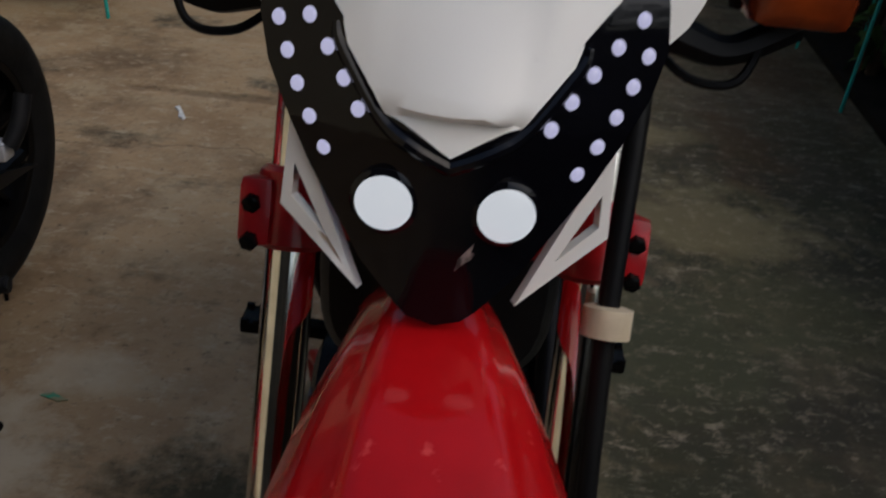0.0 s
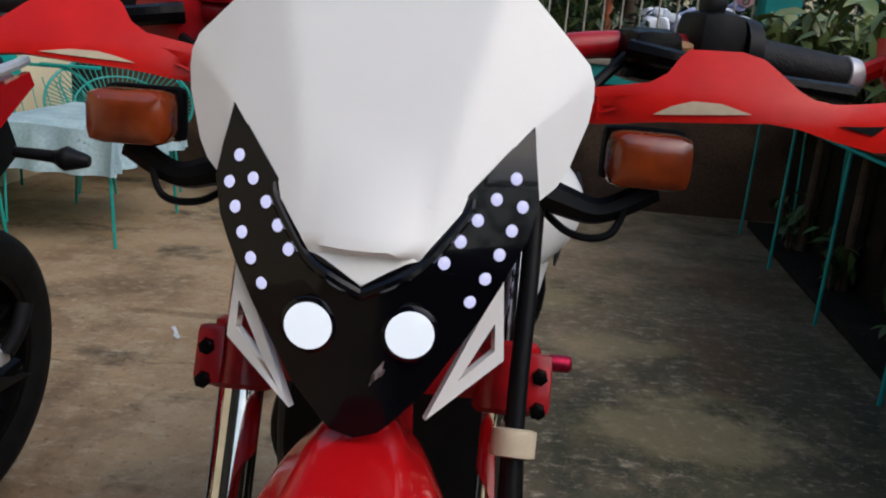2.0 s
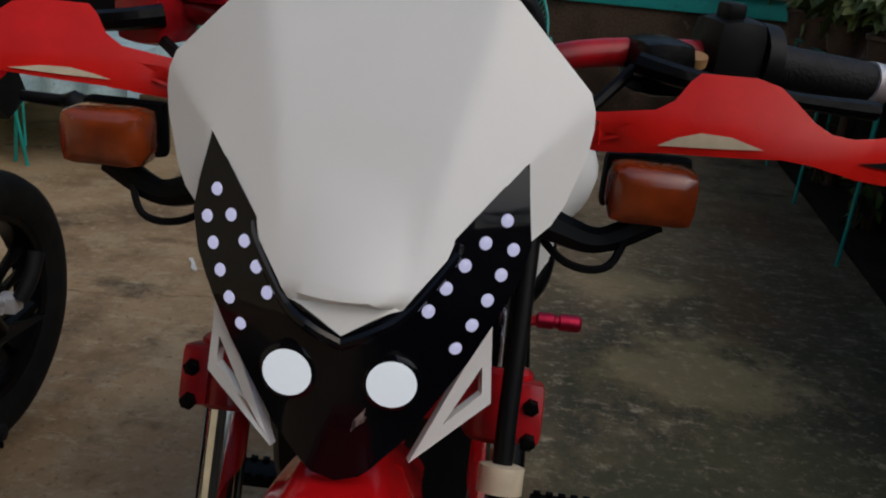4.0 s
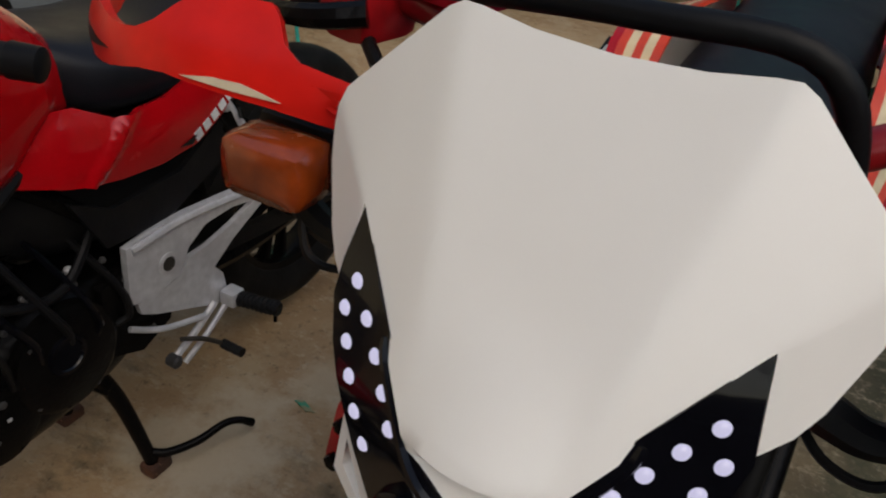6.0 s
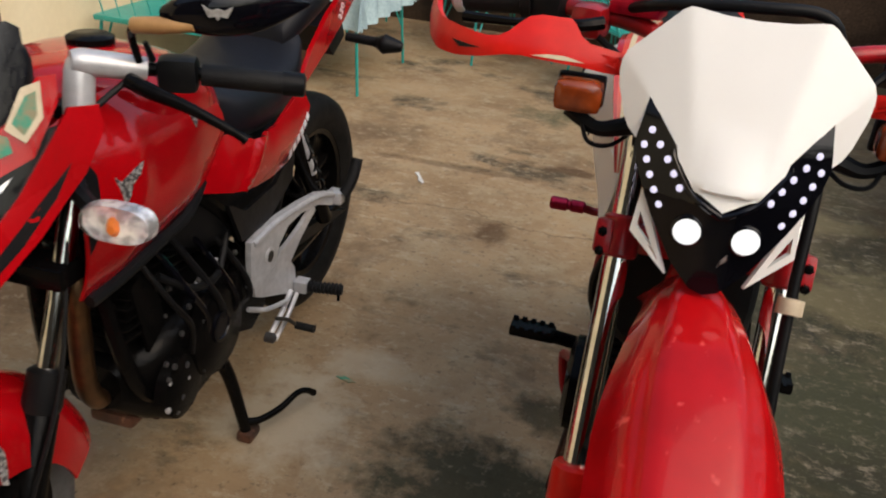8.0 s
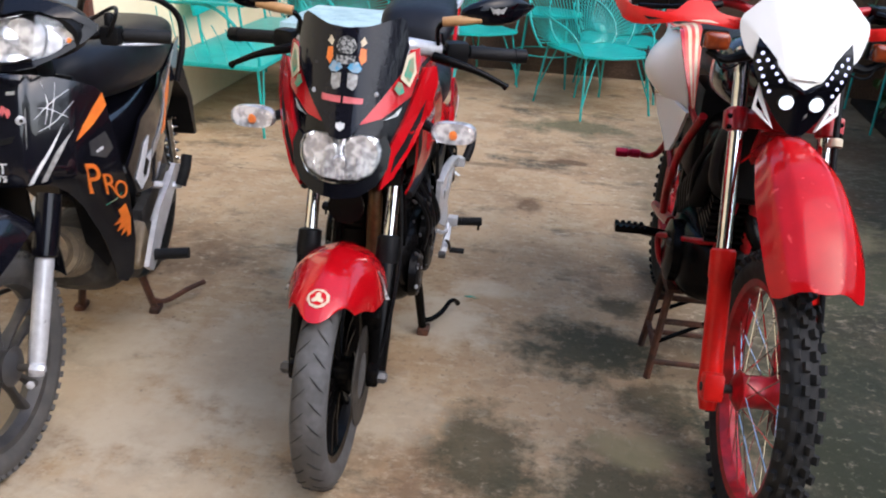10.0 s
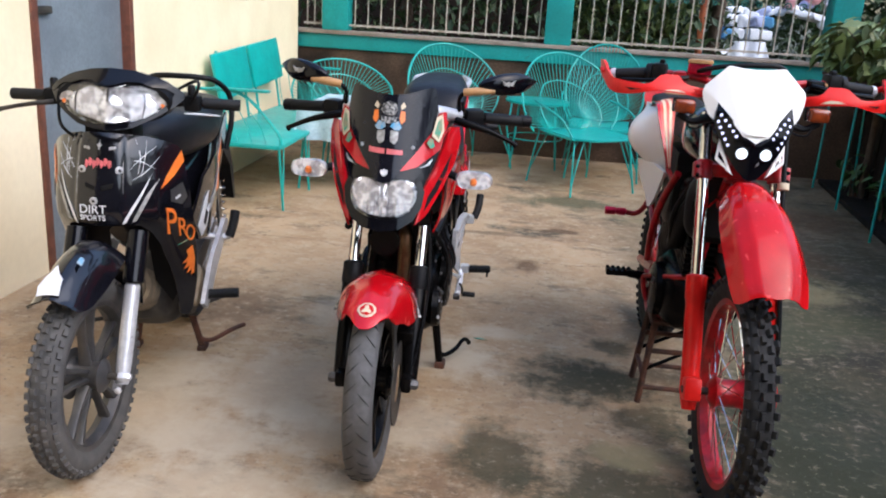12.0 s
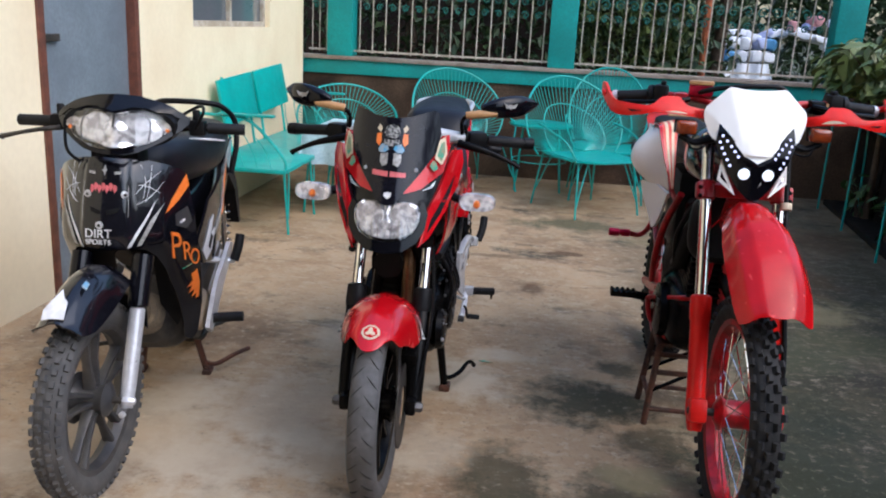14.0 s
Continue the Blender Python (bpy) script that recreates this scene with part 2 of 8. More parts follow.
def thicken(bm, t):
    """Gives an open sheet an even thickness, half to each side."""
    bm.normal_update()
    edge = [e for e in bm.edges if len(e.link_faces) == 1]
    faces = bm.faces[:]
    back = {}
    for v in bm.verts[:]:
        n = v.normal * t * 0.5
        back[v] = bm.verts.new(v.co - n)
        v.co = v.co + n
    for f in faces:
        bm.faces.new([back[v] for v in reversed(f.verts)])
    for e in edge:
        a, b = e.verts
        bm.faces.new((a, b, back[b], back[a]))
    return bm


def turned(profile, centre, bm=None, seg=48, closed=True):
    """A body of revolution about the x line through centre: profile of (radius, x)."""
    c = Vector(centre)
    loops = []
    for i in range(seg):
        a = 2 * math.pi * i / seg
        loops.append([c + Vector((x, r * math.cos(a), r * math.sin(a))) for r, x in profile])
    loops.append(loops[0])
    own = loft(loops, None, cap=False, closed=closed)
    bmesh.ops.remove_doubles(own, verts=own.verts, dist=1e-6)
    return join(bm, own)


def writing(name, words, size, m, material, parent, depth=0.001, label=""):
    """Letters in the built-in font, as a flat mesh."""
    cu = bpy.data.curves.new(name, "FONT")
    cu.body, cu.size, cu.extrude, cu.align_x, cu.align_y = words, size, depth, "CENTER", "CENTER"
    tmp = bpy.data.objects.new(name, cu)
    me = bpy.data.meshes.new_from_object(tmp)
    bpy.data.objects.remove(tmp)
    me.transform(m)
    me.materials.clear()
    me.materials.append(material)
    ob = new(name, me)
    ob.parent = parent
    if label:
        tagged(ob, label)
    return ob


def wheel(parent, name, y, z, r, tyre_w, rim_r, hub_r, tyre_mat, rim_mat, style, m=None, tread=None):
    """A wheel as a part of a motorcycle, with tyre, rim, hub and spokes below it."""
    c = (0, y, z)
    w = tyre_w / 2
    h = r - rim_r
    prof = [(rim_r + 0.004, -w * 0.72), (rim_r + h * 0.35, -w * 0.98), (rim_r + h * 0.65, -w), (rim_r + h * 0.88, -w * 0.78), (rim_r + h * 0.97, -w * 0.42), (r, 0),
            (rim_r + h * 0.97, w * 0.42), (rim_r + h * 0.88, w * 0.78), (rim_r + h * 0.65, w), (rim_r + h * 0.35, w * 0.98), (rim_r + 0.004, w * 0.72), (rim_r - 0.006, 0)]
    if tread == "knobs":
        prof = [(a - (0.011 if a > rim_r + h * 0.6 else 0), b) for a, b in prof]
    top = new(name)
    top.parent = parent
    put("tyre", turned(prof, c, seg=72), tyre_mat, top, m=m)
    rw = w * 0.62
    rim = turned([(rim_r + 0.012, -rw - 0.006), (rim_r + 0.012, -rw), (rim_r - 0.008, -rw * 0.7), (rim_r - 0.012, 0), (rim_r - 0.008, rw * 0.7), (rim_r + 0.012, rw), (rim_r + 0.012, rw + 0.006), (rim_r - 0.012, rw), (rim_r - 0.022, 0), (rim_r - 0.012, -rw)], c, seg=56)
    put("rim", rim, rim_mat, top, m=m)
    hub = stack([((-0.06, y, z), hub_r * 0.5), ((-0.045, y, z), hub_r), ((-0.03, y, z), hub_r * 0.8), ((0.03, y, z), hub_r * 0.8), ((0.045, y, z), hub_r), ((0.06, y, z), hub_r * 0.5)], seg=24)
    put("hub", hub, rim_mat, top, m=m)
    if style == "wire":
        for i in range(36):
            a = 2 * math.pi * i / 36
            s = 1 if i % 2 else -1
            lean = 0.55 * (1 if (i // 2) % 2 else -1)
            p = (s * 0.038, y + hub_r * math.cos(a + lean), z + hub_r * math.sin(a + lean))
            q = (s * 0.006, y + (rim_r - 0.012) * math.cos(a), z + (rim_r - 0.012) * math.sin(a))
            put("spoke", rod(p, q, 0.0017, seg=5), CHROME, top, m=m)
    else:
        for i in range(style):
            a = 2 * math.pi * (i + 0.25) / style
            bm = bmesh.new()
            for off in (-1, 1):
                d = Vector((0, math.cos(a), math.sin(a)))
                e = Vector((0, -math.sin(a), math.cos(a)))
                p = Vector(c) + d * hub_r * 0.7 + e * off * 0.012
                q = Vector(c) + d * (rim_r - 0.012) + e * off * 0.034
                loops = []
                for at, wx, wy in ((0, 0.020, 0.009), (0.5, 0.013, 0.007), (1, 0.018, 0.011)):
                    o = p.lerp(q, at)
                    loops.append([o + Vector((x, 0, 0)) + e * yy for x, yy in ring(wx, wy, 3, 10)])
                loft(loops, bm)
            put("spoke", bm, rim_mat, top, m=m)
    if tread:
        bm = bmesh.new()
        count, rows = (44, (-0.88, -0.44, 0.0, 0.44, 0.88)) if tread == "knobs" else (56, (-0.84, -0.30, 0.30, 0.84))
        for i in range(count):
            for j, u in enumerate(rows):
                a = 2 * math.pi * (i + 0.5 * (j % 2)) / count
                x = u * w
                drop = h * 0.30 * abs(u) ** 2.2
                tilt = 52 * u
                if tread == "knobs":
                    rr = r - drop - 0.006
                    size = (w * 0.34, 2 * math.pi * r / count * 0.46, 0.022)
                else:
                    rr = r - drop * 0.9 + 0.0035
                    size = (w * 0.36, 2 * math.pi * r / count * 0.60, 0.012)
                own = bmesh.new()
                bmesh.ops.create_cube(own, size=1)
                for v in own.verts:
                    f = 0.82 if v.co.z > 0 else 1.0
                    v.co = Vector((v.co.x * size[0] * f, v.co.y * size[1] * f, v.co.z * size[2]))
                own.transform(Matrix.Translation(c) @ Matrix.Rotation(a, 4, "X") @ Matrix.Translation((x, 0, rr)) @ Matrix.Rotation(radians(tilt), 4, "Y"))
                verts = [bm.verts.new(v.co) for v in own.verts]
                own.verts.index_update()
                for fc in own.faces:
                    bm.faces.new([verts[v.index] for v in fc.verts])
                own.free()
        put("tread", bm, tyre_mat, top, m=m, sharp=20)
    return top


def bolt(p, d, r, material, parent, m=None):
    p, d = Vector(p), Vector(d).normalized()
    return put("bolt", stack([(p, r), (p + d * r * 0.9, r), (p + d * r * 1.1, r * 0.7)], seg=6), material, parent, m=m)

# ---- the porch: floor, walls, fence, roof ----
def floor_material():
    m = bpy.data.materials.new("stained_concrete")
    m.use_nodes = True
    t = m.node_tree
    b = t.nodes["Principled BSDF"]
    link = t.links.new
    pos = t.nodes.new("ShaderNodeTexCoord").outputs["Object"]

    def grain(s, detail=6.0, rough=0.6, stretch=None):
        n = t.nodes.new("ShaderNodeTexNoise")
        n.inputs["Scale"].default_value, n.inputs["Detail"].default_value, n.inputs["Roughness"].default_value = s, detail, rough
        if stretch:
            k = t.nodes.new("ShaderNodeMapping")
            k.inputs["Scale"].default_value = stretch
            link(pos, k.inputs["Vector"])
            link(k.outputs[0], n.inputs["Vector"])
        else:
            link(pos, n.inputs["Vector"])
        return n.outputs["Fac"]

    def ramp(v, a, z, lo=0.0, hi=1.0):
        n = t.nodes.new("ShaderNodeMapRange")
        for key, x in (("From Min", a), ("From Max", z), ("To Min", lo), ("To Max", hi)):
            n.inputs[key].default_value = x
        link(v, n.inputs["Value"])
        return n.outputs["Result"]

    def mix(fac, a, z):
        n = t.nodes.new("ShaderNodeMix")
        n.data_type = "RGBA"
        for i, v in ((0, fac), (6, a), (7, z)):
            if isinstance(v, tuple):
                n.inputs[i].default_value = (*v, 1)
            else:
                link(v, n.inputs[i])
        return n.outputs[2]

    def times(a, z):
        n = t.nodes.new("ShaderNodeMath")
        n.operation = "MULTIPLY"
        link(a, n.inputs[0])
        link(z, n.inputs[1])
        return n.outputs[0]

    split = t.nodes.new("ShaderNodeSeparateXYZ")
    link(pos, split.inputs[0])
    col = mix(ramp(grain(1.9, 7, 0.62), 0.38, 0.64), (0.36, 0.250, 0.142), (0.24, 0.155, 0.082))
    col = mix(ramp(grain(5.5, 9, 0.72), 0.47, 0.62, 0, 0.8), col, (0.36, 0.275, 0.170))
    col = mix(ramp(grain(1.3, 8, 0.68, (1.0, 0.8, 1.0)), 0.52, 0.62, 0, 0.7), col, (0.120, 0.075, 0.042))
    # colour darkens with X over the nearer floor, broken up by noise
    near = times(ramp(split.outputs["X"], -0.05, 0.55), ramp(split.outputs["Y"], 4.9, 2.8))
    dark_near = times(ramp(grain(1.15, 10, 0.66), 0.30, 0.46), near)
    col = mix(dark_near, col, (0.046, 0.042, 0.027))
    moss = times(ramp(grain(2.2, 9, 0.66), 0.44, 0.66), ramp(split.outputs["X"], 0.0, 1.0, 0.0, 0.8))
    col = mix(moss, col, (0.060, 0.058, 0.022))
    pale = times(ramp(grain(2.6, 9, 0.70, (1.2, 0.8, 1.0)), 0.50, 0.64, 0, 0.7), near)
    col = mix(pale, col, (0.19, 0.155, 0.085))
    col = mix(ramp(grain(1.55, 10, 0.70, (0.8, 1.3, 1.0)), 0.55, 0.64, 0, 0.85), col, (0.048, 0.040, 0.026))
    col = mix(ramp(grain(14, 8, 0.78, (1.0, 1.6, 1.0)), 0.53, 0.64, 0, 0.7), col, (0.42, 0.345, 0.240))
    col = mix(ramp(grain(38, 5, 0.72), 0.57, 0.68, 0, 0.6), col, (0.050, 0.036, 0.022))

    def wander(axis, at, amount, size):
        n = t.nodes.new("ShaderNodeMath")
        n.operation = "MULTIPLY_ADD"
        link(grain(size, 6, 0.6), n.inputs[0])
        n.inputs[1].default_value = amount
        link(split.outputs[axis], n.inputs[2])
        d = t.nodes.new("ShaderNodeMath")
        d.operation = "SUBTRACT"
        link(n.outputs[0], d.inputs[0])
        d.inputs[1].default_value = at + amount / 2
        a = t.nodes.new("ShaderNodeMath")
        a.operation = "ABSOLUTE"
        link(d.outputs[0], a.inputs[0])
        return a.outputs[0]

    # one wandering crack across the slab
    col = mix(ramp(wander("Y", 2.75, 0.7, 1.3), 0.007, 0.002, 0, 0.55), col, (0.075, 0.048, 0.027))
    ragged = grain(4.5, 9, 0.72)

    def stain(x, y, rx, ry, colour, strength, under):
        k = t.nodes.new("ShaderNodeMapping")
        k.vector_type = "TEXTURE"
        k.inputs["Location"].default_value, k.inputs["Scale"].default_value = (x, y, 0), (rx, ry, 1)
        link(pos, k.inputs["Vector"])
        d = t.nodes.new("ShaderNodeVectorMath")
        d.operation = "LENGTH"
        link(k.outputs[0], d.inputs[0])
        n = t.nodes.new("ShaderNodeMath")
        n.operation = "MULTIPLY_ADD"
        link(ragged, n.inputs[0])
        n.inputs[1].default_value = 3.2
        link(d.outputs["Value"], n.inputs[2])
        return mix(ramp(n.outputs[0], 2.75, 2.15, 0, strength), under, colour)

    # darker still towards the garden wall, most at low Y
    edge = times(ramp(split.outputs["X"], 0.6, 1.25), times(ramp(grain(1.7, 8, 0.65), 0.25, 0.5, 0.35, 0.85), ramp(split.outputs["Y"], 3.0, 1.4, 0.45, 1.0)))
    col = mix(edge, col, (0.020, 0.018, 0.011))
    DEEP_OLIVE, OLIVE, TEA, LIME, YELLOW = (0.030, 0.032, 0.016), (0.062, 0.064, 0.032), (0.085, 0.045, 0.020), (0.42, 0.35, 0.25), (0.25, 0.20, 0.10)
    for x, y, rx, ry, colour, strength in ((-0.16, 1.24, 0.26, 0.22, DEEP_OLIVE, 0.9), (-0.46, 0.56, 0.18, 0.28, DEEP_OLIVE, 0.8), (-0.10, 0.46, 0.26, 0.25, DEEP_OLIVE, 0.85), (0.05, 0.95, 0.14, 0.16, DEEP_OLIVE, 0.7), (-0.04, 1.58, 0.12, 0.10, DEEP_OLIVE, 0.8),
                                           (-0.18, 4.26, 0.40, 0.22, OLIVE, 0.8), (0.69, 2.62, 0.2, 0.25, DEEP_OLIVE, 0.7), (1.42, 2.5, 0.5, 0.6, DEEP_OLIVE, 0.2), (0.62, 1.25, 0.24, 0.3, DEEP_OLIVE, 0.6), (0.55, 0.80, 0.42, 0.42, DEEP_OLIVE, 0.95), (0.85, 1.35, 0.3, 0.3, DEEP_OLIVE, 0.7), (-1.40, 0.50, 0.24, 0.18, LIME, 0.7), (-1.10, 0.70, 0.2, 0.1, LIME, 0.5), (-0.72, 0.72, 0.14, 0.18, LIME, 0.5), (-1.72, 0.95, 0.2, 0.16, LIME, 0.5), (1.0, 0.7, 0.55, 0.55, DEEP_OLIVE, 0.85), (-1.25, 0.15, 0.42, 0.34, LIME, 0.6), (-0.5, -0.25, 0.3, 0.25, LIME, 0.45), (-1.0, 0.62, 0.24, 0.16, LIME, 0.45),
                                           (-0.2, 3.43, 0.16, 0.05, TEA, 0.8), (-0.41, 2.63, 0.07, 0.12, TEA, 0.7), (1.6, 4.4, 0.3, 0.45, TEA, 0.6), (-1.09, 0.95, 0.3, 0.2, TEA, 0.5), (-0.40, 1.92, 0.28, 0.32, TEA, 0.25), (-0.70, 3.24, 0.36, 0.035, TEA, 0.5),
                                           (-0.66, 1.33, 0.18, 0.22, LIME, 0.85), (-0.58, 1.62, 0.14, 0.09, LIME, 0.6), (-1.2, 1.7, 0.25, 0.2, LIME, 0.5), (0.98, 2.66, 0.36, 0.28, YELLOW, 0.55), (0.86, 3.34, 0.30, 0.14, YELLOW, 0.5), (0.75, 1.95, 0.30, 0.3, OLIVE, 0.6), (1.10, 2.20, 0.30, 0.25, OLIVE, 0.5), (-1.75, 0.60, 0.42, 0.5, LIME, 0.6), (-1.30, 0.92, 0.35, 0.28, LIME, 0.5), (0.75, 0.25, 0.5, 0.4, DEEP_OLIVE, 0.6), (1.35, 0.15, 0.6, 0.6, DEEP_OLIVE, 0.65), (0.6, -0.3, 0.5, 0.35, DEEP_OLIVE, 0.5), (1.25, 3.3, 0.16, 0.4, TEA, 0.5), (-0.02, 0.68, 0.14, 0.10, YELLOW, 0.8), (0.55, 3.9, 0.3, 0.15, YELLOW, 0.6)):
        col = stain(x, y, rx, ry, colour, strength, col)
    col = mix(ramp(grain(26, 6, 0.75), 0.56, 0.68, 0, 0.5), col, (0.33, 0.27, 0.19))
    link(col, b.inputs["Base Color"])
    link(ramp(grain(1.4, 7), 0.35, 0.65, 0.55, 0.9), b.inputs["Roughness"])
    b.inputs["Specular IOR Level"].default_value = 0.22
    k = t.nodes.new("ShaderNodeBump")
    k.inputs["Strength"].default_value, k.inputs["Distance"].default_value = 0.45, 0.004
    link(grain(34, 8, 0.75), k.inputs["Height"])
    link(k.outputs[0], b.inputs["Normal"])
    return m


CONCRETE = floor_material()
WALL_CREAM = mat("cream_wall_paint", (0.80, 0.69, 0.46), 0.75, 0, (0.74, 0.615, 0.39), 1.6, bump=0.12, fine=30, grit=0.15)
DOOR_GREY = mat("blue_grey_door_paint", (0.17, 0.20, 0.22), 0.5, 0, (0.14, 0.165, 0.185), 4, bump=0.1)
BROWN_WOOD = mat("brown_door_frame", (0.16, 0.055, 0.03), 0.5, 0, (0.10, 0.035, 0.02), 12, bump=0.2)
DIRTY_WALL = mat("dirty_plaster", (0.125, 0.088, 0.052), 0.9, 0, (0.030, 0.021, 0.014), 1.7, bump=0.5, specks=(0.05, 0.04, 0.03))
CAP_STONE = mat("grey_wall_cap", (0.30, 0.25, 0.20), 0.8, 0, (0.2, 0.16, 0.12), 6, bump=0.4)
SCROLL_GREEN = mat("dark_green_iron_paint", (0.008, 0.13, 0.10), 0.5, 0, (0.006, 0.08, 0.06), 9)
BAR_WHITE = mat("pale_iron_bar", (0.50, 0.45, 0.37), 0.55, 0, (0.33, 0.28, 0.2), 12)
SOIL = mat("dark_garden_soil", (0.022, 0.016, 0.011), 0.95, 0, (0.012, 0.009, 0.007), 5, bump=0.8, specks=(0.05, 0.034, 0.02), spec=0.15)
GRASS = mat("garden_ground", (0.045, 0.06, 0.022), 0.9, 0, (0.06, 0.045, 0.025), 2, bump=0.8)
ROOF = mat("roof_underside", (0.42, 0.38, 0.32), 0.8, 0, (0.35, 0.31, 0.26), 2, bump=0.2)
LEAF = mat("green_leaves", (0.035, 0.085, 0.018), 0.5, 0, (0.075, 0.13, 0.03), 5, vary=0.2)
# pale leaves of the potted plants; on the bushes the paleness stands for sun
LEAF_PALE_SUNLIT = mat("pale_green_sunlit_leaves", (0.11, 0.165, 0.040), 0.45, 0, (0.19, 0.22, 0.07), 6, low=0.38, high=0.7, vary=0.2)
LEAF_DARK = mat("dark_leaves", (0.022, 0.05, 0.014), 0.5, 0, (0.045, 0.075, 0.02), 4)
BARK = mat("brown_bark", (0.10, 0.065, 0.04), 0.9, 0, (0.06, 0.04, 0.026), 14, bump=0.7)

LEFT_X, FAR_Y = -2.70, 6.10

bm = bmesh.new()
bmesh.ops.create_grid(bm, x_segments=2, y_segments=2, size=1)
for v in bm.verts:
    v.co = Vector((v.co.x * 5.0 + 0.0, v.co.y * 6.0 + 0.3, 0))
ext = bmesh.ops.extrude_face_region(bm, geom=bm.faces[:])
for v in [e for e in ext["geom"] if isinstance(e, bmesh.types.BMVert)]:
    v.co.z -= 0.12
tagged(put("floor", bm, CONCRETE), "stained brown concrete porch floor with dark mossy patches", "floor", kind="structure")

bm = bmesh.new()
bmesh.ops.create_grid(bm, x_segments=1, y_segments=1, size=400)
bm.transform(pose(0, 0, -0.125))
tagged(put("ground", bm, GRASS), "dark earth and grass ground round the house", "ground", kind="structure")


def slab(x0, x1, y0, y1, z0, z1, bm=None, bevel=0.0):
    return box(((x0 + x1) / 2, (y0 + y1) / 2, (z0 + z1) / 2), (abs(x1 - x0), abs(y1 - y0), abs(z1 - z0)), bm, bevel)


# house wall at the side, with a doorway and a window opening through it
D0, D1, W0, W1 = 1.815, 2.775, 3.53, 5.06
DOOR_H = 2.05
wall = bmesh.new()
for y0, y1, z0, z1 in ((-3.2, D0, 0, 3.0), (D0, D1, DOOR_H, 3.0), (D1, W0, 0, 3.0), (W0, W1, 0, 1.27), (W0, W1, 2.2, 3.0), (W1, FAR_Y - 0.08, 0, 3.0)):
    slab(LEFT_X - 0.15, LEFT_X, y0, y1, z0, z1, wall)
bmesh.ops.remove_doubles(wall, verts=wall.verts, dist=1e-4)
tagged(put("wall_west", wall, WALL_CREAM), "cream painted plaster house wall with scuffs", "wall", kind="structure")

door = base("door_1", pose(LEFT_X, 0, 0), "closed blue-grey flush door in a brown wooden frame", "door", kind="structure")
put("door_leaf", slab(-0.08, -0.04, D0 + 0.05, D1 - 0.05, 0.01, DOOR_H - 0.05, bevel=0.003), DOOR_GREY, door)
for y0, y1, z0, z1 in ((D0, D0 + 0.05, 0, DOOR_H), (D1 - 0.05, D1, 0, DOOR_H), (D0 + 0.05, D1 - 0.05, DOOR_H - 0.05, DOOR_H)):
    put("door_frame", slab(-0.1, 0.012, y0, y1, z0, z1, bevel=0.004), BROWN_WOOD, door)
h = put("door_handle", box((-0.028, D0 + 0.15, 1.22), (0.03, 0.12, 0.035), bevel=0.006), DARK_METAL, door)

win = base("window_1", pose(LEFT_X, 0, 0), "small window with a pale frame in the cream wall", "window", kind="structure")
for y0, y1, z0, z1 in ((W0, W1, 1.27, 1.31), (W0, W1, 2.16, 2.2), (W0, W0 + 0.04, 1.31, 2.16), (W1 - 0.04, W1, 1.31, 2.16), ((W0 + W1) / 2 - 0.02, (W0 + W1) / 2 + 0.02, 1.31, 2.16)):
    put("window_frame", slab(-0.1, -0.04, y0, y1, z0, z1, bevel=0.003), BAR_WHITE, win)
for y0, y1 in ((W0 + 0.04, (W0 + W1) / 2 - 0.02), ((W0 + W1) / 2 + 0.02, W1 - 0.04)):
    put("pane", slab(-0.076, -0.07, y0, y1, 1.31, 2.16), mat("dark_glass", (0.10, 0.12, 0.13), 0.08, 0, (0.12, 0.13, 0.14), 4, coat=0.5), win)

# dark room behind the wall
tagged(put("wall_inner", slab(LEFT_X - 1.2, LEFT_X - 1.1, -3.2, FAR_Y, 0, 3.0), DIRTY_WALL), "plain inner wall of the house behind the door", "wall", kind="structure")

# low wall with pillars and a grille at the far end
SILL = 1.03
wall = slab(LEFT_X - 0.15, 2.48, FAR_Y, FAR_Y + 0.14, 0, SILL - 0.165)
tagged(put("wall_north", wall, mat("dark_damp_plaster", (0.095, 0.060, 0.037), 0.9, 0, (0.018, 0.012, 0.008), 1.9, bump=0.5, specks=(0.11, 0.07, 0.05), spec=0.2)), "low dirty plaster wall below the teal band", "wall", kind="structure")
tagged(put("wall_band", slab(LEFT_X - 0.15, 2.48, FAR_Y - 0.02, FAR_Y + 0.16, SILL - 0.165, SILL - 0.035, bevel=0.006), TEAL_WALL), "teal painted band along the low wall", "wall band", kind="structure")
tagged(put("wall_cap", slab(LEFT_X - 0.15, 2.48, FAR_Y - 0.05, FAR_Y + 0.19, SILL - 0.035, SILL, bevel=0.008), CAP_STONE), "grey-brown coping on the low wall", "coping", kind="structure")
PILLARS = (-2.365, -0.316, 2.13)
for px in PILLARS:
    tagged(put("pillar", slab(px - 0.12, px + 0.12, FAR_Y - 0.04, FAR_Y + 0.17, SILL, 2.86, bevel=0.01), TEAL_WALL), "square teal painted concrete pillar on the low wall", "pillar", "porch pillars", kind="structure")


def scroll(cx, y, z, s, flip, bm):
    pts = [(cx + flip * s * (0.5 * a / 9) * math.cos(a), y, z + s * (0.5 * a / 9) * math.sin(a)) for a in [k * 0.6 for k in range(16)]]
    return tube(pts, 0.006, bm, 6, 2)


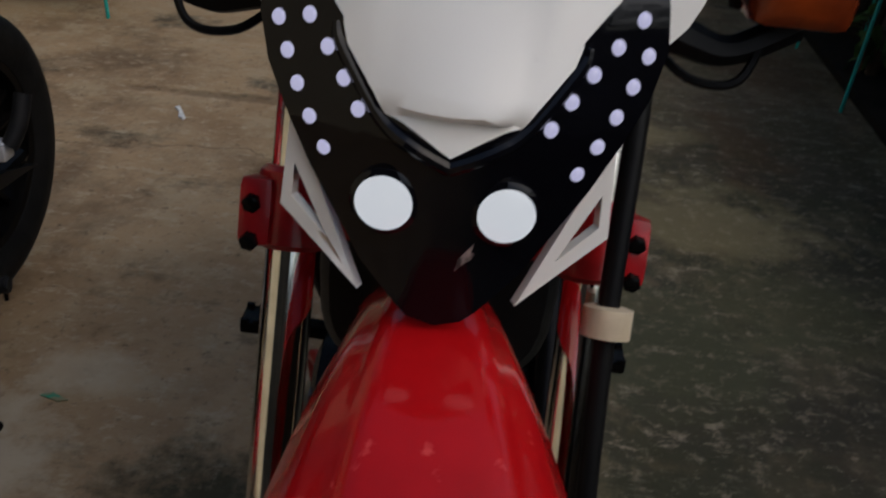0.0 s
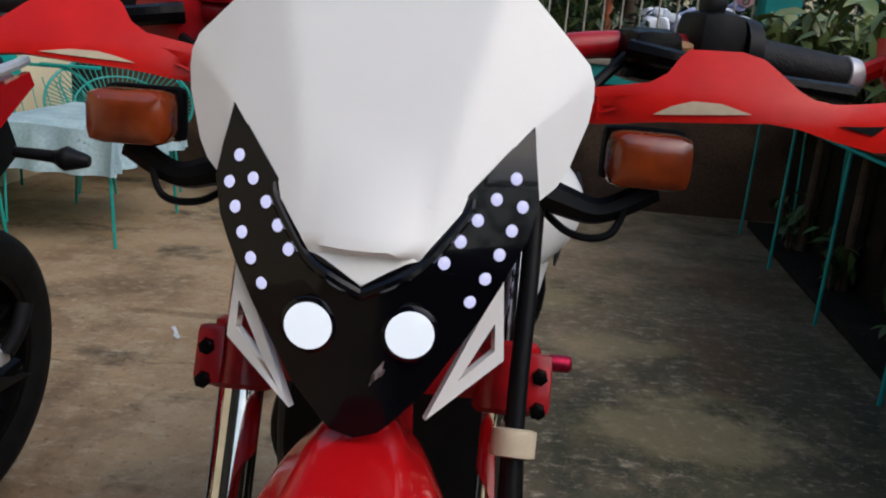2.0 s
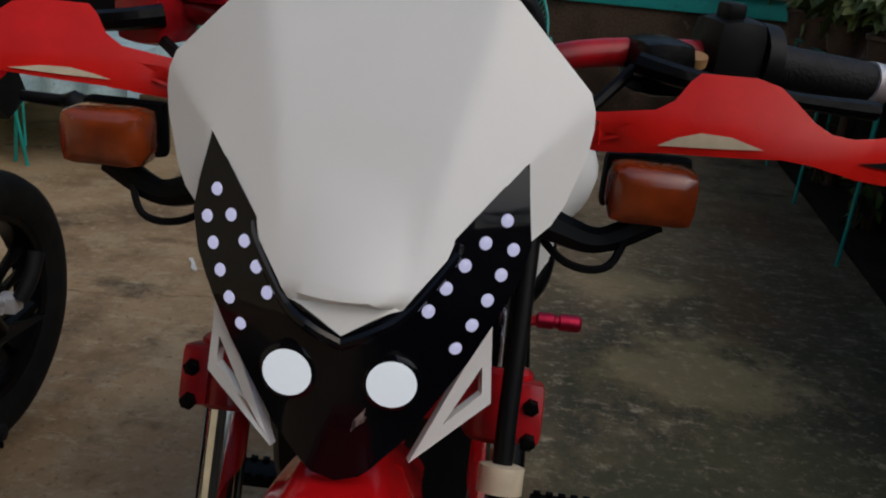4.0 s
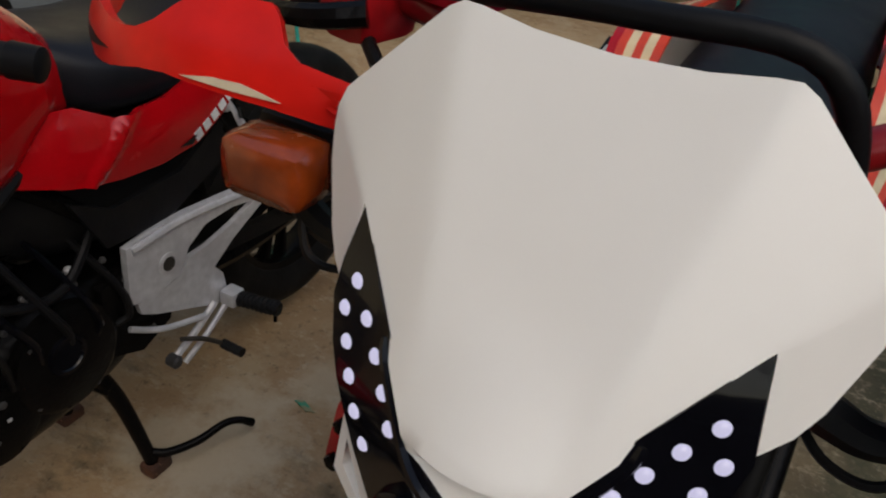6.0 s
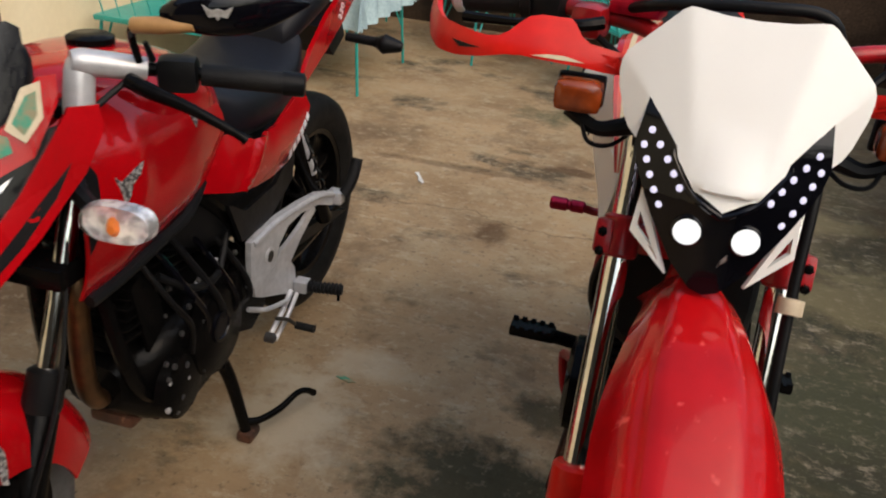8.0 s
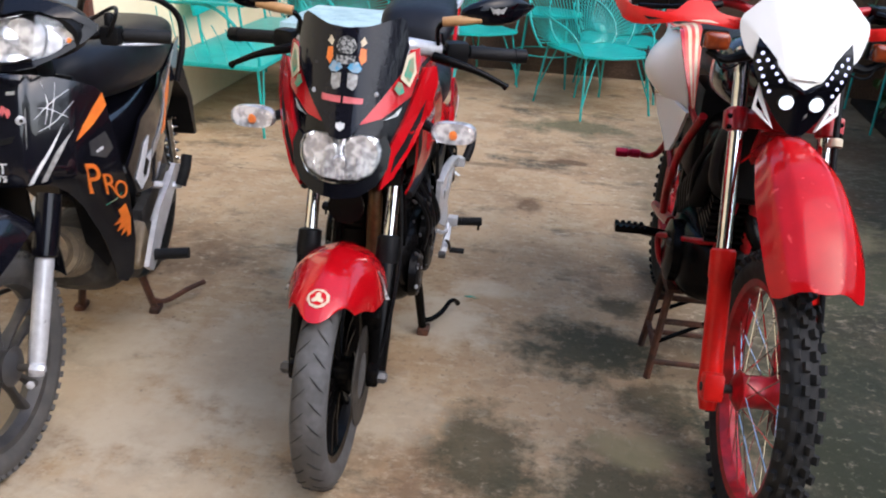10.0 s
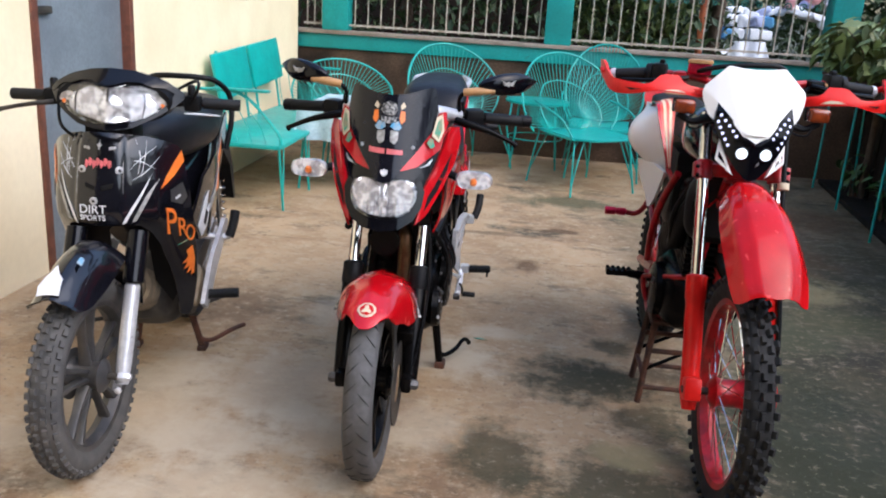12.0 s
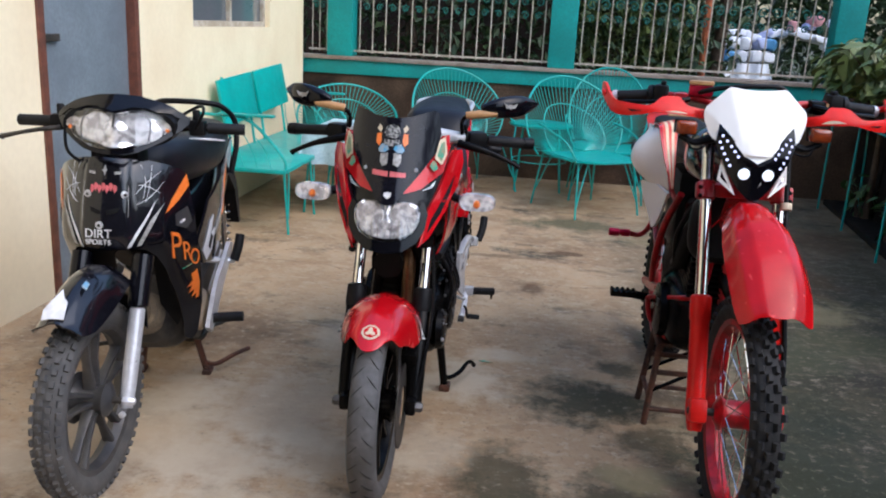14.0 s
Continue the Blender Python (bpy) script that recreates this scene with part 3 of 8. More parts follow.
def grille(name, x0, x1):
    g = base(name, pose(0, FAR_Y + 0.05, 0), "pale iron window grille with green scroll ornaments", "grille", "porch grilles")
    n = max(3, round((x1 - x0) / 0.125))
    for i in range(n):
        x = x0 + (x1 - x0) * (i + 0.5) / n
        put("bar", rod((x, 0, SILL + 0.03), (x, 0, 2.8), 0.0065, seg=6), BAR_WHITE, g)
    for z in (SILL + 0.05, 1.82, 2.5):
        put("rail", slab(x0, x1, -0.006, 0.006, z - 0.009, z + 0.009), BAR_WHITE, g)
    for i in range(n - 1):
        x = x0 + (x1 - x0) * (i + 1) / n
        for z, size, flip in ((1.60, 0.10, 1), (1.48, 0.07, -1)):
            put("scroll", scroll(x, -0.012, z, size, flip if i % 2 else -flip, None), SCROLL_GREEN, g, "green painted iron scroll")
    return g


grille("iron_grille", LEFT_X + 0.02, PILLARS[0] - 0.11)
grille("iron_grille", PILLARS[0] + 0.11, PILLARS[1] - 0.11)
grille("iron_grille", PILLARS[1] + 0.11, PILLARS[2] - 0.11)

# beam on the pillars
tagged(put("beam", slab(LEFT_X - 0.15, 2.3, FAR_Y - 0.05, FAR_Y + 0.18, 2.86, 3.04, bevel=0.01), TEAL_WALL), "teal painted concrete beam on the porch pillars", "beam", kind="structure")
tagged(put("neighbour_wall", slab(-7.0, 1.2, 8.6, 8.8, -0.12, 3.4), mat("dark_earth_wall", (0.06, 0.034, 0.02), 0.95, 0, (0.022, 0.014, 0.01), 1.5, bump=0.6)), "dark brown wall behind the shrubs", "wall", kind="structure")
# unseen tall wall, added so glossy parts reflect something dark from the front
tagged(put("wall_south", slab(-9.0, 1.6, -7.2, -7.0, -0.12, 9.0), DIRTY_WALL), "plain tall unseen wall added to darken reflections on the bikes", "wall", kind="structure")
tagged(put("wall_south_low", slab(1.6, 9.0, -7.2, -7.0, -0.12, 2.5), DIRTY_WALL), "plain boundary wall facing the garden", "wall", kind="structure")
tagged(put("wall_street", slab(6.0, 6.2, -7.0, 9.5, -0.12, 2.2), DIRTY_WALL), "plain boundary wall beyond the garden", "wall", kind="structure")
tagged(put("eave", slab(LEFT_X - 1.2, LEFT_X + 0.12, -3.2, FAR_Y + 0.3, 3.0, 3.12, bevel=0.01), ROOF), "house eave above the cream wall", "eave", kind="structure")

# ---- the white-masked dirt bike ----
dirt = base("dirt_bike", pose(0.1865, 0.49, 0, 0, 0, 0.6), "red dirt bike with white headlight mask and lit lamps", "motorcycle", "parked motorcycles")
D_STEER = Matrix.Identity(4)
wheel(dirt, "front_wheel", 0.0, 0.345, 0.345, 0.078, 0.268, 0.05, RUBBER, RED_FRAME, "wire", D_STEER, "knobs")
wheel(dirt, "rear_wheel", 1.36, 0.32, 0.32, 0.115, 0.235, 0.06, SHADED_RUBBER, RED_FRAME, "wire", None, "knobs")


def fork_y(z):
    return 0.03 + 0.42 * (z - 0.345)


for s in (-1, 1):
    x = s * 0.106
    f = new("fork_leg")
    f.parent = dirt
    put("lower_tube", stack([((x, fork_y(0.645), 0.645), 0.026), ((x, fork_y(0.64), 0.64), 0.031), ((x, fork_y(0.58), 0.58), 0.031), ((x, fork_y(0.575), 0.575), 0.028), ((x, fork_y(0.40), 0.40), 0.027), ((x, fork_y(0.33), 0.33), 0.029), ((x, fork_y(0.28), 0.28), 0.02)]), RED_PLASTIC, f)
    put("axle_clamp", box((x, 0.005, 0.345), (0.05, 0.06, 0.07), bevel=0.012, turn=(-20, 0, 0)), RED_PLASTIC, f)
    put("upper_tube", rod((x, fork_y(0.62), 0.62), (x, fork_y(1.10), 1.10), 0.0180, seg=20), CHROME, f)
    put("upper_clamp_sleeve", rod((x, fork_y(0.912), 0.912), (x, fork_y(0.965), 0.965), 0.026, bevel=0.004), RED_FRAME, f)
    put("clamp_ear", box((x + s * 0.022, fork_y(0.94) - 0.012, 0.94), (0.024, 0.034, 0.048), bevel=0.007, turn=(-22, 0, 0)), RED_FRAME, f)
    for dz in (-0.012, 0.012):
        bolt((x + s * 0.024, fork_y(0.94 + dz) - 0.028, 0.94 + dz), (0, -1, 0), 0.0065, BLACK_METAL, f)
put("axle", rod((-0.135, 0, 0.345), (0.135, 0, 0.345), 0.011, bevel=0.002), DARK_METAL, dirt)
put("lower_clamp", box((0, fork_y(0.94) + 0.012, 0.94), (0.20, 0.05, 0.042), bevel=0.012), RED_FRAME, dirt)
put("upper_clamp", box((0, fork_y(1.08) + 0.01, 1.085), (0.25, 0.07, 0.03), bevel=0.012), BLACK_METAL, dirt)
put("steering_head", rod((0, fork_y(0.92) + 0.05, 0.90), (0, fork_y(1.07) + 0.06, 1.08), 0.032), RED_FRAME, dirt)
put("brake_disc", turned([(0.07, 0.062), (0.115, 0.062), (0.115, 0.066), (0.07, 0.066)], (0, 0, 0.345), seg=40), DARK_METAL, dirt)
put("brake_caliper", box((0.085, 0.10, 0.40), (0.05, 0.07, 0.10), bevel=0.012, turn=(20, 0, 0)), RED_FRAME, dirt)

# long front fender
prof = spline([(0, 0.36, 0.835), (0, 0.24, 0.905), (0, 0.14, 0.915), (0, 0.02, 0.885), (0, -0.10, 0.815), (0, -0.165, 0.752), (0, -0.200, 0.713), (0, -0.212, 0.698)], 5)
wid = spline([(0.055, 0, 0), (0.056, 0, 0), (0.077, 0, 0), (0.101, 0, 0), (0.105, 0, 0), (0.098, 0, 0), (0.084, 0, 0), (0.060, 0, 0)], 5)
rows = []
last = len(prof) - 1
for i in range(last + 1):
    row = []
    for j in range(25):
        u = -1 + j / 12
        a = abs(u)
        f = min(i * (1 - 0.13 * min(1, a / 0.55) ** 2 - 0.08 * a ** 8), last - 1e-6)
        k = int(f)
        p, w = prof[k].lerp(prof[k + 1], f - k), wid[k].lerp(wid[k + 1], f - k)
        crown = 0.012 if a < 0.40 else 0.012 - 0.011 * min(1, (a - 0.40) / 0.16)
        drop = 0.062 * max(0, a - 0.5) ** 1.5 + 0.012 * a * a
        side = 0.028 * max(0, a - 0.72) / 0.28 * math.sin(math.pi * f / last)
        row.append(p + Vector((u * w.x, 0.25 * drop, crown - drop - side)))
    rows.append(row)
bm = loft(rows, None, cap=False, closed=False)
thicken(bm, 0.004)
put("front_fender", bm, RED_FENDER, dirt, "long glossy red plastic front fender with scuffs", m=Matrix.Translation((0, 0.2, 0)) @ Matrix.Rotation(radians(2.5), 4, "Z") @ Matrix.Translation((0, -0.2, 0)), sharp=45)

# headlight mask: white shell, black lamp housing, side triangles
def shell_y(x, z):
    a = abs(x)
    flat = 0.036 + 0.235 * max(0, z - 1.06)
    bulge = 0.009 * max(0, 1 - (x / 0.036) ** 2) * max(0, min(1, (1.125 - z) / 0.06)) if z > 1.0565 else -0.003
    fold = 0.22 * max(0, 1.1385 + 0.89 * (a - 0.1035) - z) if a > 0.1 else 0.0
    return 0.158 + 0.565 * (z - 1.038) + 0.185 * (a - flat + math.hypot(a - flat, 0.003)) + 0.10 * max(0, a - 0.108) + fold - bulge


def lens_y(x, z):
    return 0.163 + 0.26 * max(0, z - 1.045) + 0.28 * max(0, z - 1.11) + 0.47 * max(0, abs(x) - 0.02)


def both(half):
    return half + [(-x, z) for x, z in half[::-1] if abs(x) > 1e-6]


mask = new("headlight_mask")
mask.parent, mask.location = dirt, (0, 0, 0.0065)
half = [(0, 1.2335), (0.040, 1.2355), (0.068, 1.2395), (0.0775, 1.240), (0.085, 1.2355), (0.132, 1.1885), (0.140, 1.1805), (0.144, 1.1695), (0.1445, 1.1575), (0.142, 1.1415), (0.130, 1.1095), (0.122, 1.0975), (0.110, 1.0885), (0.1035, 1.1385), (0.063, 1.0945), (0.059, 1.0825), (0.035, 1.0545), (0.018, 1.046), (0, 1.0365)]
put("white_shell", sheet(both(half), lambda x, z: (x, shell_y(x, z), z), 0.005, step=0.006), WHITE_PLASTIC, mask, "smooth white plastic upper shell", sharp=50)
half = [(0, 1.0375), (0.018, 1.0475), (0.034, 1.0555), (0.058, 1.0835), (0.0625, 1.095), (0.103, 1.139), (0.111, 1.0885), (0.105, 1.064), (0.078, 1.012), (0.045, 0.962), (0.016, 0.934), (0, 0.929)]
put("lamp_housing", sheet(both(half), lambda x, z: (x, lens_y(x, z), z), 0.004, step=0.012), BLACK_GLOSS, mask, "glossy black V-shaped lamp housing")
for s in (-1, 1):
    put("housing_rim", tube([(s * 0.0665, lens_y(0.0665, 1.092) - 0.001, 1.092), (s * 0.0625, lens_y(0.0625, 1.080) - 0.001, 1.080), (s * 0.0385, lens_y(0.0385, 1.051) - 0.002, 1.051), (s * 0.020, lens_y(0.02, 1.041) - 0.003, 1.041), (0, lens_y(0, 1.031) - 0.003, 1.031)], [0.0025, 0.004, 0.004, 0.004, 0.004], seg=8), BLACK_GLOSS, mask)
    for row, a, z in ((0, (0.0935, 1.105), (0.0505, 1.0515)), (1, (0.0995, 1.0865), (0.0695, 1.0245))):
        for i in range(5):
            t = i / 4
            x, zz = s * (a[0] + (z[0] - a[0]) * t + 0.002 * math.sin(math.pi * t) * (1 if row else -1)), a[1] + (z[1] - a[1]) * t
            c, n = Vector((x, lens_y(x, zz), zz)), Vector((s * 0.42, -0.88, 0.20)).normalized()
            put("led_seat", stack([(c - n * 0.002, 0.0062), (c + n * 0.0012, 0.0062), (c + n * 0.0016, 0.0052)], seg=14), BLACK_GLOSS, mask)
            put("led", stack([(c - n * 0.003, 0.0045), (c + n * 0.002, 0.0045), (c + n * 0.0034, 0.0036), (c + n * 0.0042, 0.0018)], seg=14), LED, mask, "lit white LED")
    c, n = Vector((s * 0.033, lens_y(0.033, 1.006) - 0.003, 1.006)), Vector((s * 0.08, -1, 0.05)).normalized()
    put("lamp_bezel", stack([(c - n * 0.010, 0.0195), (c + n * 0.003, 0.0195), (c + n * 0.005, 0.0165)], seg=28), BLACK_GLOSS, mask)
    put("lamp", stack([(c - n * 0.002, 0.0160), (c + n * 0.0055, 0.0160), (c + n * 0.0075, 0.012), (c + n * 0.0085, 0.005)], seg=28), LAMP, mask, "round lit white lamp")
    tri = [(0.091, 1.0385), (0.0965, 0.979), (0.0460, 0.9395)]
    hole = [(0.0880, 1.006), (0.0895, 0.986), (0.066, 0.966)]
    bm = bmesh.new()
    for i in range(3):
        j = (i + 1) % 3
        quad = [tri[i], tri[j], hole[j], hole[i]]
        sheet(quad, lambda x, z: (s * x, 0.183 + 0.36 * (x - 0.0465) + 0.12 * (z - 0.98), z), 0.007, bm, step=0.03)
    bmesh.ops.remove_doubles(bm, verts=bm.verts, dist=1e-5)
    put("side_triangle", bm, WHITE_PLASTIC, mask, "white triangular side frame")
put("crest_decal", sheet([(0.009, 0.968), (0.014, 0.974), (0.022, 0.979), (0.017, 0.981), (0.018, 0.987), (0.013, 0.980), (0.010, 0.976)], lambda x, z: (x, lens_y(x, z) - 0.0015, z), 0.001), CHIP, mask)
put("mask_back", hull([(0.235, 1.02, 0.05, 0.06, 2.5), (0.27, 1.05, 0.07, 0.07, 2.5), (0.31, 1.06, 0.05, 0.06, 2.5)]), BLACK_PLASTIC, mask)

# handlebar, guards, levers
H = 1.204
bar = [(-0.39, 0.44, H - 0.015), (-0.25, 0.405, H), (-0.12, 0.37, H - 0.01), (-0.07, 0.355, H - 0.055), (0.07, 0.355, H - 0.055), (0.12, 0.37, H - 0.01), (0.25, 0.405, H), (0.39, 0.44, H - 0.015)]
hb = new("handlebar")
hb.parent = dirt
put("bar", tube(bar, 0.0115, seg=12), RED_FRAME, hb)
put("cross_bar", rod((-0.12, 0.37, H - 0.012), (0.12, 0.37, H - 0.012), 0.008), RED_FRAME, hb)
for s in (-1, 1):
    put("grip", tube([(s * 0.290, 0.415, H - 0.003), (s * 0.385, 0.44, H - 0.014)], 0.0175, seg=16, n=3), GRIP_RUBBER, hb)
    put("bar_end", stack([((s * 0.383, 0.438, H - 0.014), 0.019), ((s * 0.395, 0.441, H - 0.016), 0.019), ((s * 0.402, 0.443, H - 0.017), 0.012)]), ALLOY, hb)
    put("switch_box", box((s * 0.256, 0.405, H + 0.003), (0.046, 0.056, 0.060), bevel=0.016, turn=(0, 0, s * 14)), BLACK_PLASTIC, hb)
    put("switch_flange", stack([((s * 0.276, 0.410, H), 0.030), ((s * 0.290, 0.414, H - 0.002), 0.030), ((s * 0.294, 0.415, H - 0.002), 0.022)], seg=20), BLACK_PLASTIC, hb)
    put("switch_button", box((s * 0.252, 0.396, H + 0.036), (0.016, 0.022, 0.014), bevel=0.004, turn=(0, 0, s * 14)), BLACK_PLASTIC, hb)
    put("lever_perch", box((s * 0.198, 0.375, H - 0.008), (0.046, 0.056, 0.044), bevel=0.014, turn=(0, 0, s * 14)), BLACK_METAL if s > 0 else RED_FRAME, hb)
    put("lever", tube([(s * 0.18, 0.345, H - 0.004), (s * 0.22, 0.33, H - 0.010), (s * 0.30, 0.352, H - 0.020), (s * 0.37, 0.375, H - 0.026)], [0.009, 0.008, 0.006, 0.008], seg=8), BLACK_METAL, hb)
    # wrap-round guard
    g = new("handguard")
    g.parent = dirt
    way = spline([(0.135, 0.305, 0), (0.20, 0.285, 0), (0.27, 0.275, 0), (0.33, 0.285, 0), (0.385, 0.325, 0), (0.415, 0.385, 0), (0.428, 0.44, 0)], 6)
    far = [0.0]
    for p, q in zip(way, way[1:]):
        far.append(far[-1] + (q - p).length)

    def along(u, z):
        k = next((i for i in range(1, len(far)) if far[i] >= u), len(far) - 1)
        p = way[k - 1].lerp(way[k], max(0, min(1.2, (u - far[k - 1]) / (far[k] - far[k - 1]))))
        return (s * p.x, p.y + 0.30 * (z - 1.165) - 0.010 * math.cos((z - 1.165) * 60), z)

    L = far[-1]
    up = 0.005 if s < 0 else 0.0
    outline = [(0, 1.147), (0.02, 1.146), (0.062, 1.152), (0.10, 1.155), (0.139, 1.158), (0.16, 1.156), (0.185, 1.150), (0.23, 1.142), (0.27, 1.140), (0.31, 1.148), (0.34, 1.165), (L, 1.190), (L, 1.226),
               (0.365, 1.226), (0.345, 1.216), (0.325, 1.198), (0.30, 1.184), (0.27, 1.178), (0.235, 1.176), (0.205, 1.174), (0.185, 1.173), (0.170, 1.175), (0.158, 1.181), (0.148, 1.190), (0.137, 1.199), (0.122, 1.203), (0.085, 1.202), (0.078, 1.196), (0.068, 1.184), (0.055, 1.177), (0.02, 1.171), (0, 1.169),
               (0, 1.164), (0.018, 1.165), (0.044, 1.168), (0.040, 1.160), (0.020, 1.153), (0, 1.152)]
    outline = [(u, z + up) for u, z in outline]
    put("guard_shell", sheet(outline, along, 0.008, step=0.010), RED_PLASTIC, g, "bright red plastic shell", sharp=60)
    inset = [(0.058, 1.157), (0.090, 1.160), (0.126, 1.1635), (0.105, 1.169), (0.085, 1.169), (0.070, 1.164)] if s > 0 else [(0.058, 1.1575), (0.090, 1.159), (0.126, 1.161), (0.105, 1.164), (0.085, 1.164), (0.070, 1.161)]
    put("guard_inset", sheet([(u, z + up) for u, z in inset], lambda u, z: tuple(Vector(along(u, z)) + Vector((0, -0.0052, 0))), 0.001, step=0.02), CREAM, g, "pale crescent inset")
    put("guard_bar", tube([along(0.355, 1.195), (s * 0.425, 0.435, H), (s * 0.395, 0.442, H - 0.016)], 0.009), RED_PLASTIC, g)
    put("guard_stay", tube([along(0.01, 1.159), (s * 0.12, 0.31, 1.158), (s * 0.09, 0.35, 1.15)], 0.008), RED_PLASTIC, g)
    put("guard_vent", sheet([(0.190, 1.160 + up), (0.240, 1.161 + up), (0.225, 1.154 + up)], lambda u, z: tuple(Vector(along(u, z)) + Vector((s * 0.001, -0.0052, 0))), 0.001, step=0.02), BLACK_PLASTIC, g)
# brake fluid box on the bike's right
put("fluid_box", box((-0.14, 0.385, H + 0.022), (0.07, 0.05, 0.035), bevel=0.008, turn=(0, 0, -14)), RED_ANODISED, dirt)
put("fluid_cap", box((-0.14, 0.385, H + 0.044), (0.072, 0.052, 0.012), bevel=0.004, turn=(0, 0, -14)), TAN, dirt, "pale gold reservoir cap")
put("choke_knob", stack([((0.227, 0.378, H - 0.018), 0.006), ((0.227, 0.374, H - 0.006), 0.006), ((0.227, 0.373, H - 0.004), 0.0085), ((0.227, 0.371, H + 0.003), 0.0085)]), TAN, dirt, "brass adjuster knob")
put("brake_hose", tube([(-0.15, 0.37, H + 0.015), (-0.10, 0.315, H + 0.035), (0.0, 0.30, H + 0.047), (0.085, 0.31, H + 0.040), (0.112, 0.32, H - 0.04), (0.114, 0.264, 1.04), (0.112, 0.214, 0.92), (0.118, 0.137, 0.72), (0.132, 0.06, 0.46), (0.11, 0.08, 0.42)], 0.0075, seg=10), BLACK_PLASTIC, dirt)
put("hose_ring", stack([((0.112, 0.216, 0.926), 0.012), ((0.112, 0.2155, 0.925), 0.0165), ((0.1115, 0.207, 0.908), 0.0165), ((0.1115, 0.2065, 0.907), 0.012)], seg=20), CREAM, dirt, "cream plastic hose ring")
put("throttle_cable", tube([(-0.22, 0.385, H - 0.01), (-0.12, 0.31, H - 0.06), (-0.05, 0.36, 1.04), (0.0, 0.5, 0.96)], 0.005), BLACK_PLASTIC, dirt)
put("clutch_cable", tube([(0.18, 0.36, H - 0.01), (0.10, 0.315, H - 0.09), (0.04, 0.37, 1.03), (0.02, 0.55, 0.92)], 0.005), BLACK_PLASTIC, dirt)
for s in (-1, 1):
    t = new("turn_signal")
    t.parent = dirt
    c = (s * 0.191, 0.268, 1.124)
    put("lens", box(c, (0.060, 0.040, 0.040), bevel=0.011), AMBER, t, "dusty amber plastic lens", sharp=60)
    put("lens_base", box((c[0], c[1] + 0.028, c[2]), (0.062, 0.016, 0.042), bevel=0.006), BLACK_PLASTIC, t)
    put("stalk", tube([(c[0] + s * 0.012, c[1] + 0.025, c[2] - 0.026), (s * 0.165, 0.285, 1.080), (s * 0.135, 0.285, 1.085), (s * 0.09, 0.29, 1.10)], [0.011, 0.010, 0.012, 0.016]), BLACK_PLASTIC, t)
    put("wire", tube([(c[0] - s * 0.005, c[1] + 0.02, c[2] - 0.024), (s * 0.172, 0.272, 1.066), (s * 0.142, 0.278, 1.062), (s * 0.115, 0.3, 1.08)], 0.003, seg=6), BLACK_PLASTIC, t)

# tank, seat, side covers
put("tank", hull([(0.40, 0.98, 0.05, 0.05, 2.4), (0.46, 1.00, 0.10, 0.09, 2.6), (0.56, 1.01, 0.125, 0.10, 2.8), (0.68, 0.985, 0.115, 0.085, 2.8), (0.76, 0.95, 0.085, 0.06, 2.6)]), BLACK_PAINT, dirt, "black fuel tank")
for s in (-1, 1):
    # bulging white cover beside the seat
    rows = []
    for i in range(13):
        u = i / 12
        y = 0.90 + 0.56 * u
        top = 1.048 - 0.04 * u
        low = 0.790 + 0.05 * u
        fat = 0.130 * math.sin(math.pi / 2 * min(1, 0.06 + u / 0.24)) * (1 - 0.9 * max(0, u - 0.3) / 0.7)
        row = []
        for j in range(13):
            v = j / 12
            z = low + (top - low) * v
            row.append(Vector((s * (0.106 + 0.03 * v + fat * math.sin(math.pi * min(1, 0.05 + v * 0.92)) ** 0.8), y, z)))
        rows.append(row)
    bm = loft(rows, None, cap=False, closed=False)
    thicken(bm, 0.005)
    put("side_shroud", bm, WHITE_PLASTIC, dirt, "bulging white plastic side cover")
    put("shroud_tail", sheet([(0.86, 0.815), (0.93, 0.835), (1.04, 0.83), (1.03, 0.78), (0.985, 0.70), (0.965, 0.660), (0.945, 0.668), (0.90, 0.74)], lambda y, z: (s * (0.108 + 0.42 * (y - 0.86) + 0.12 * max(0, z - 0.70)), y, z), 0.012, step=0.02), WHITE_PLASTIC, dirt)
    for k in range(3):
        put("dark_emblem", tube([(s * (0.244 - 0.012 * k), 1.10, 0.975 - 0.04 * k), (s * (0.245 - 0.012 * k), 1.06, 0.945 - 0.04 * k), (s * (0.236 - 0.012 * k), 1.01, 0.91 - 0.04 * k)], [0.002, 0.008, 0.002], seg=6), BLACK_PLASTIC, dirt)
    # fanned stripes from the tank's foot along the seat
    for k, mt in enumerate((STRIPE_RED, STRIPE_CREAM, STRIPE_RED, STRIPE_CREAM, STRIPE_RED, RED_PAINT)):
        lines = []
        for e in (k, k + 1):
            lines.append(spline([(s * (0.126 + 0.002 * e), 0.74, 0.855), (s * (0.118 + 0.009 * e), 0.83, 0.985 + 0.002 * e), (s * (0.112 + 0.0110 * e), 0.93, 1.070 - 0.002 * e), (s * (0.108 + 0.009 * e), 1.20, 1.045 - 0.004 * e), (s * (0.098 + 0.006 * e), 1.46, 1.005)], 5))
        bm = loft(lines, None, cap=False, closed=False)
        thicken(bm, 0.006)
        put("stripe", bm, mt, dirt)
    put("rear_cover", sheet([(0.98, 0.84), (1.25, 0.96), (1.40, 0.95), (1.20, 0.82), (0.98, 0.74)], lambda y, z: (s * (0.115 - 0.05 * max(0, y - 1.1)), y, z), 0.010, step=0.05), BLACK_PLASTIC, dirt)
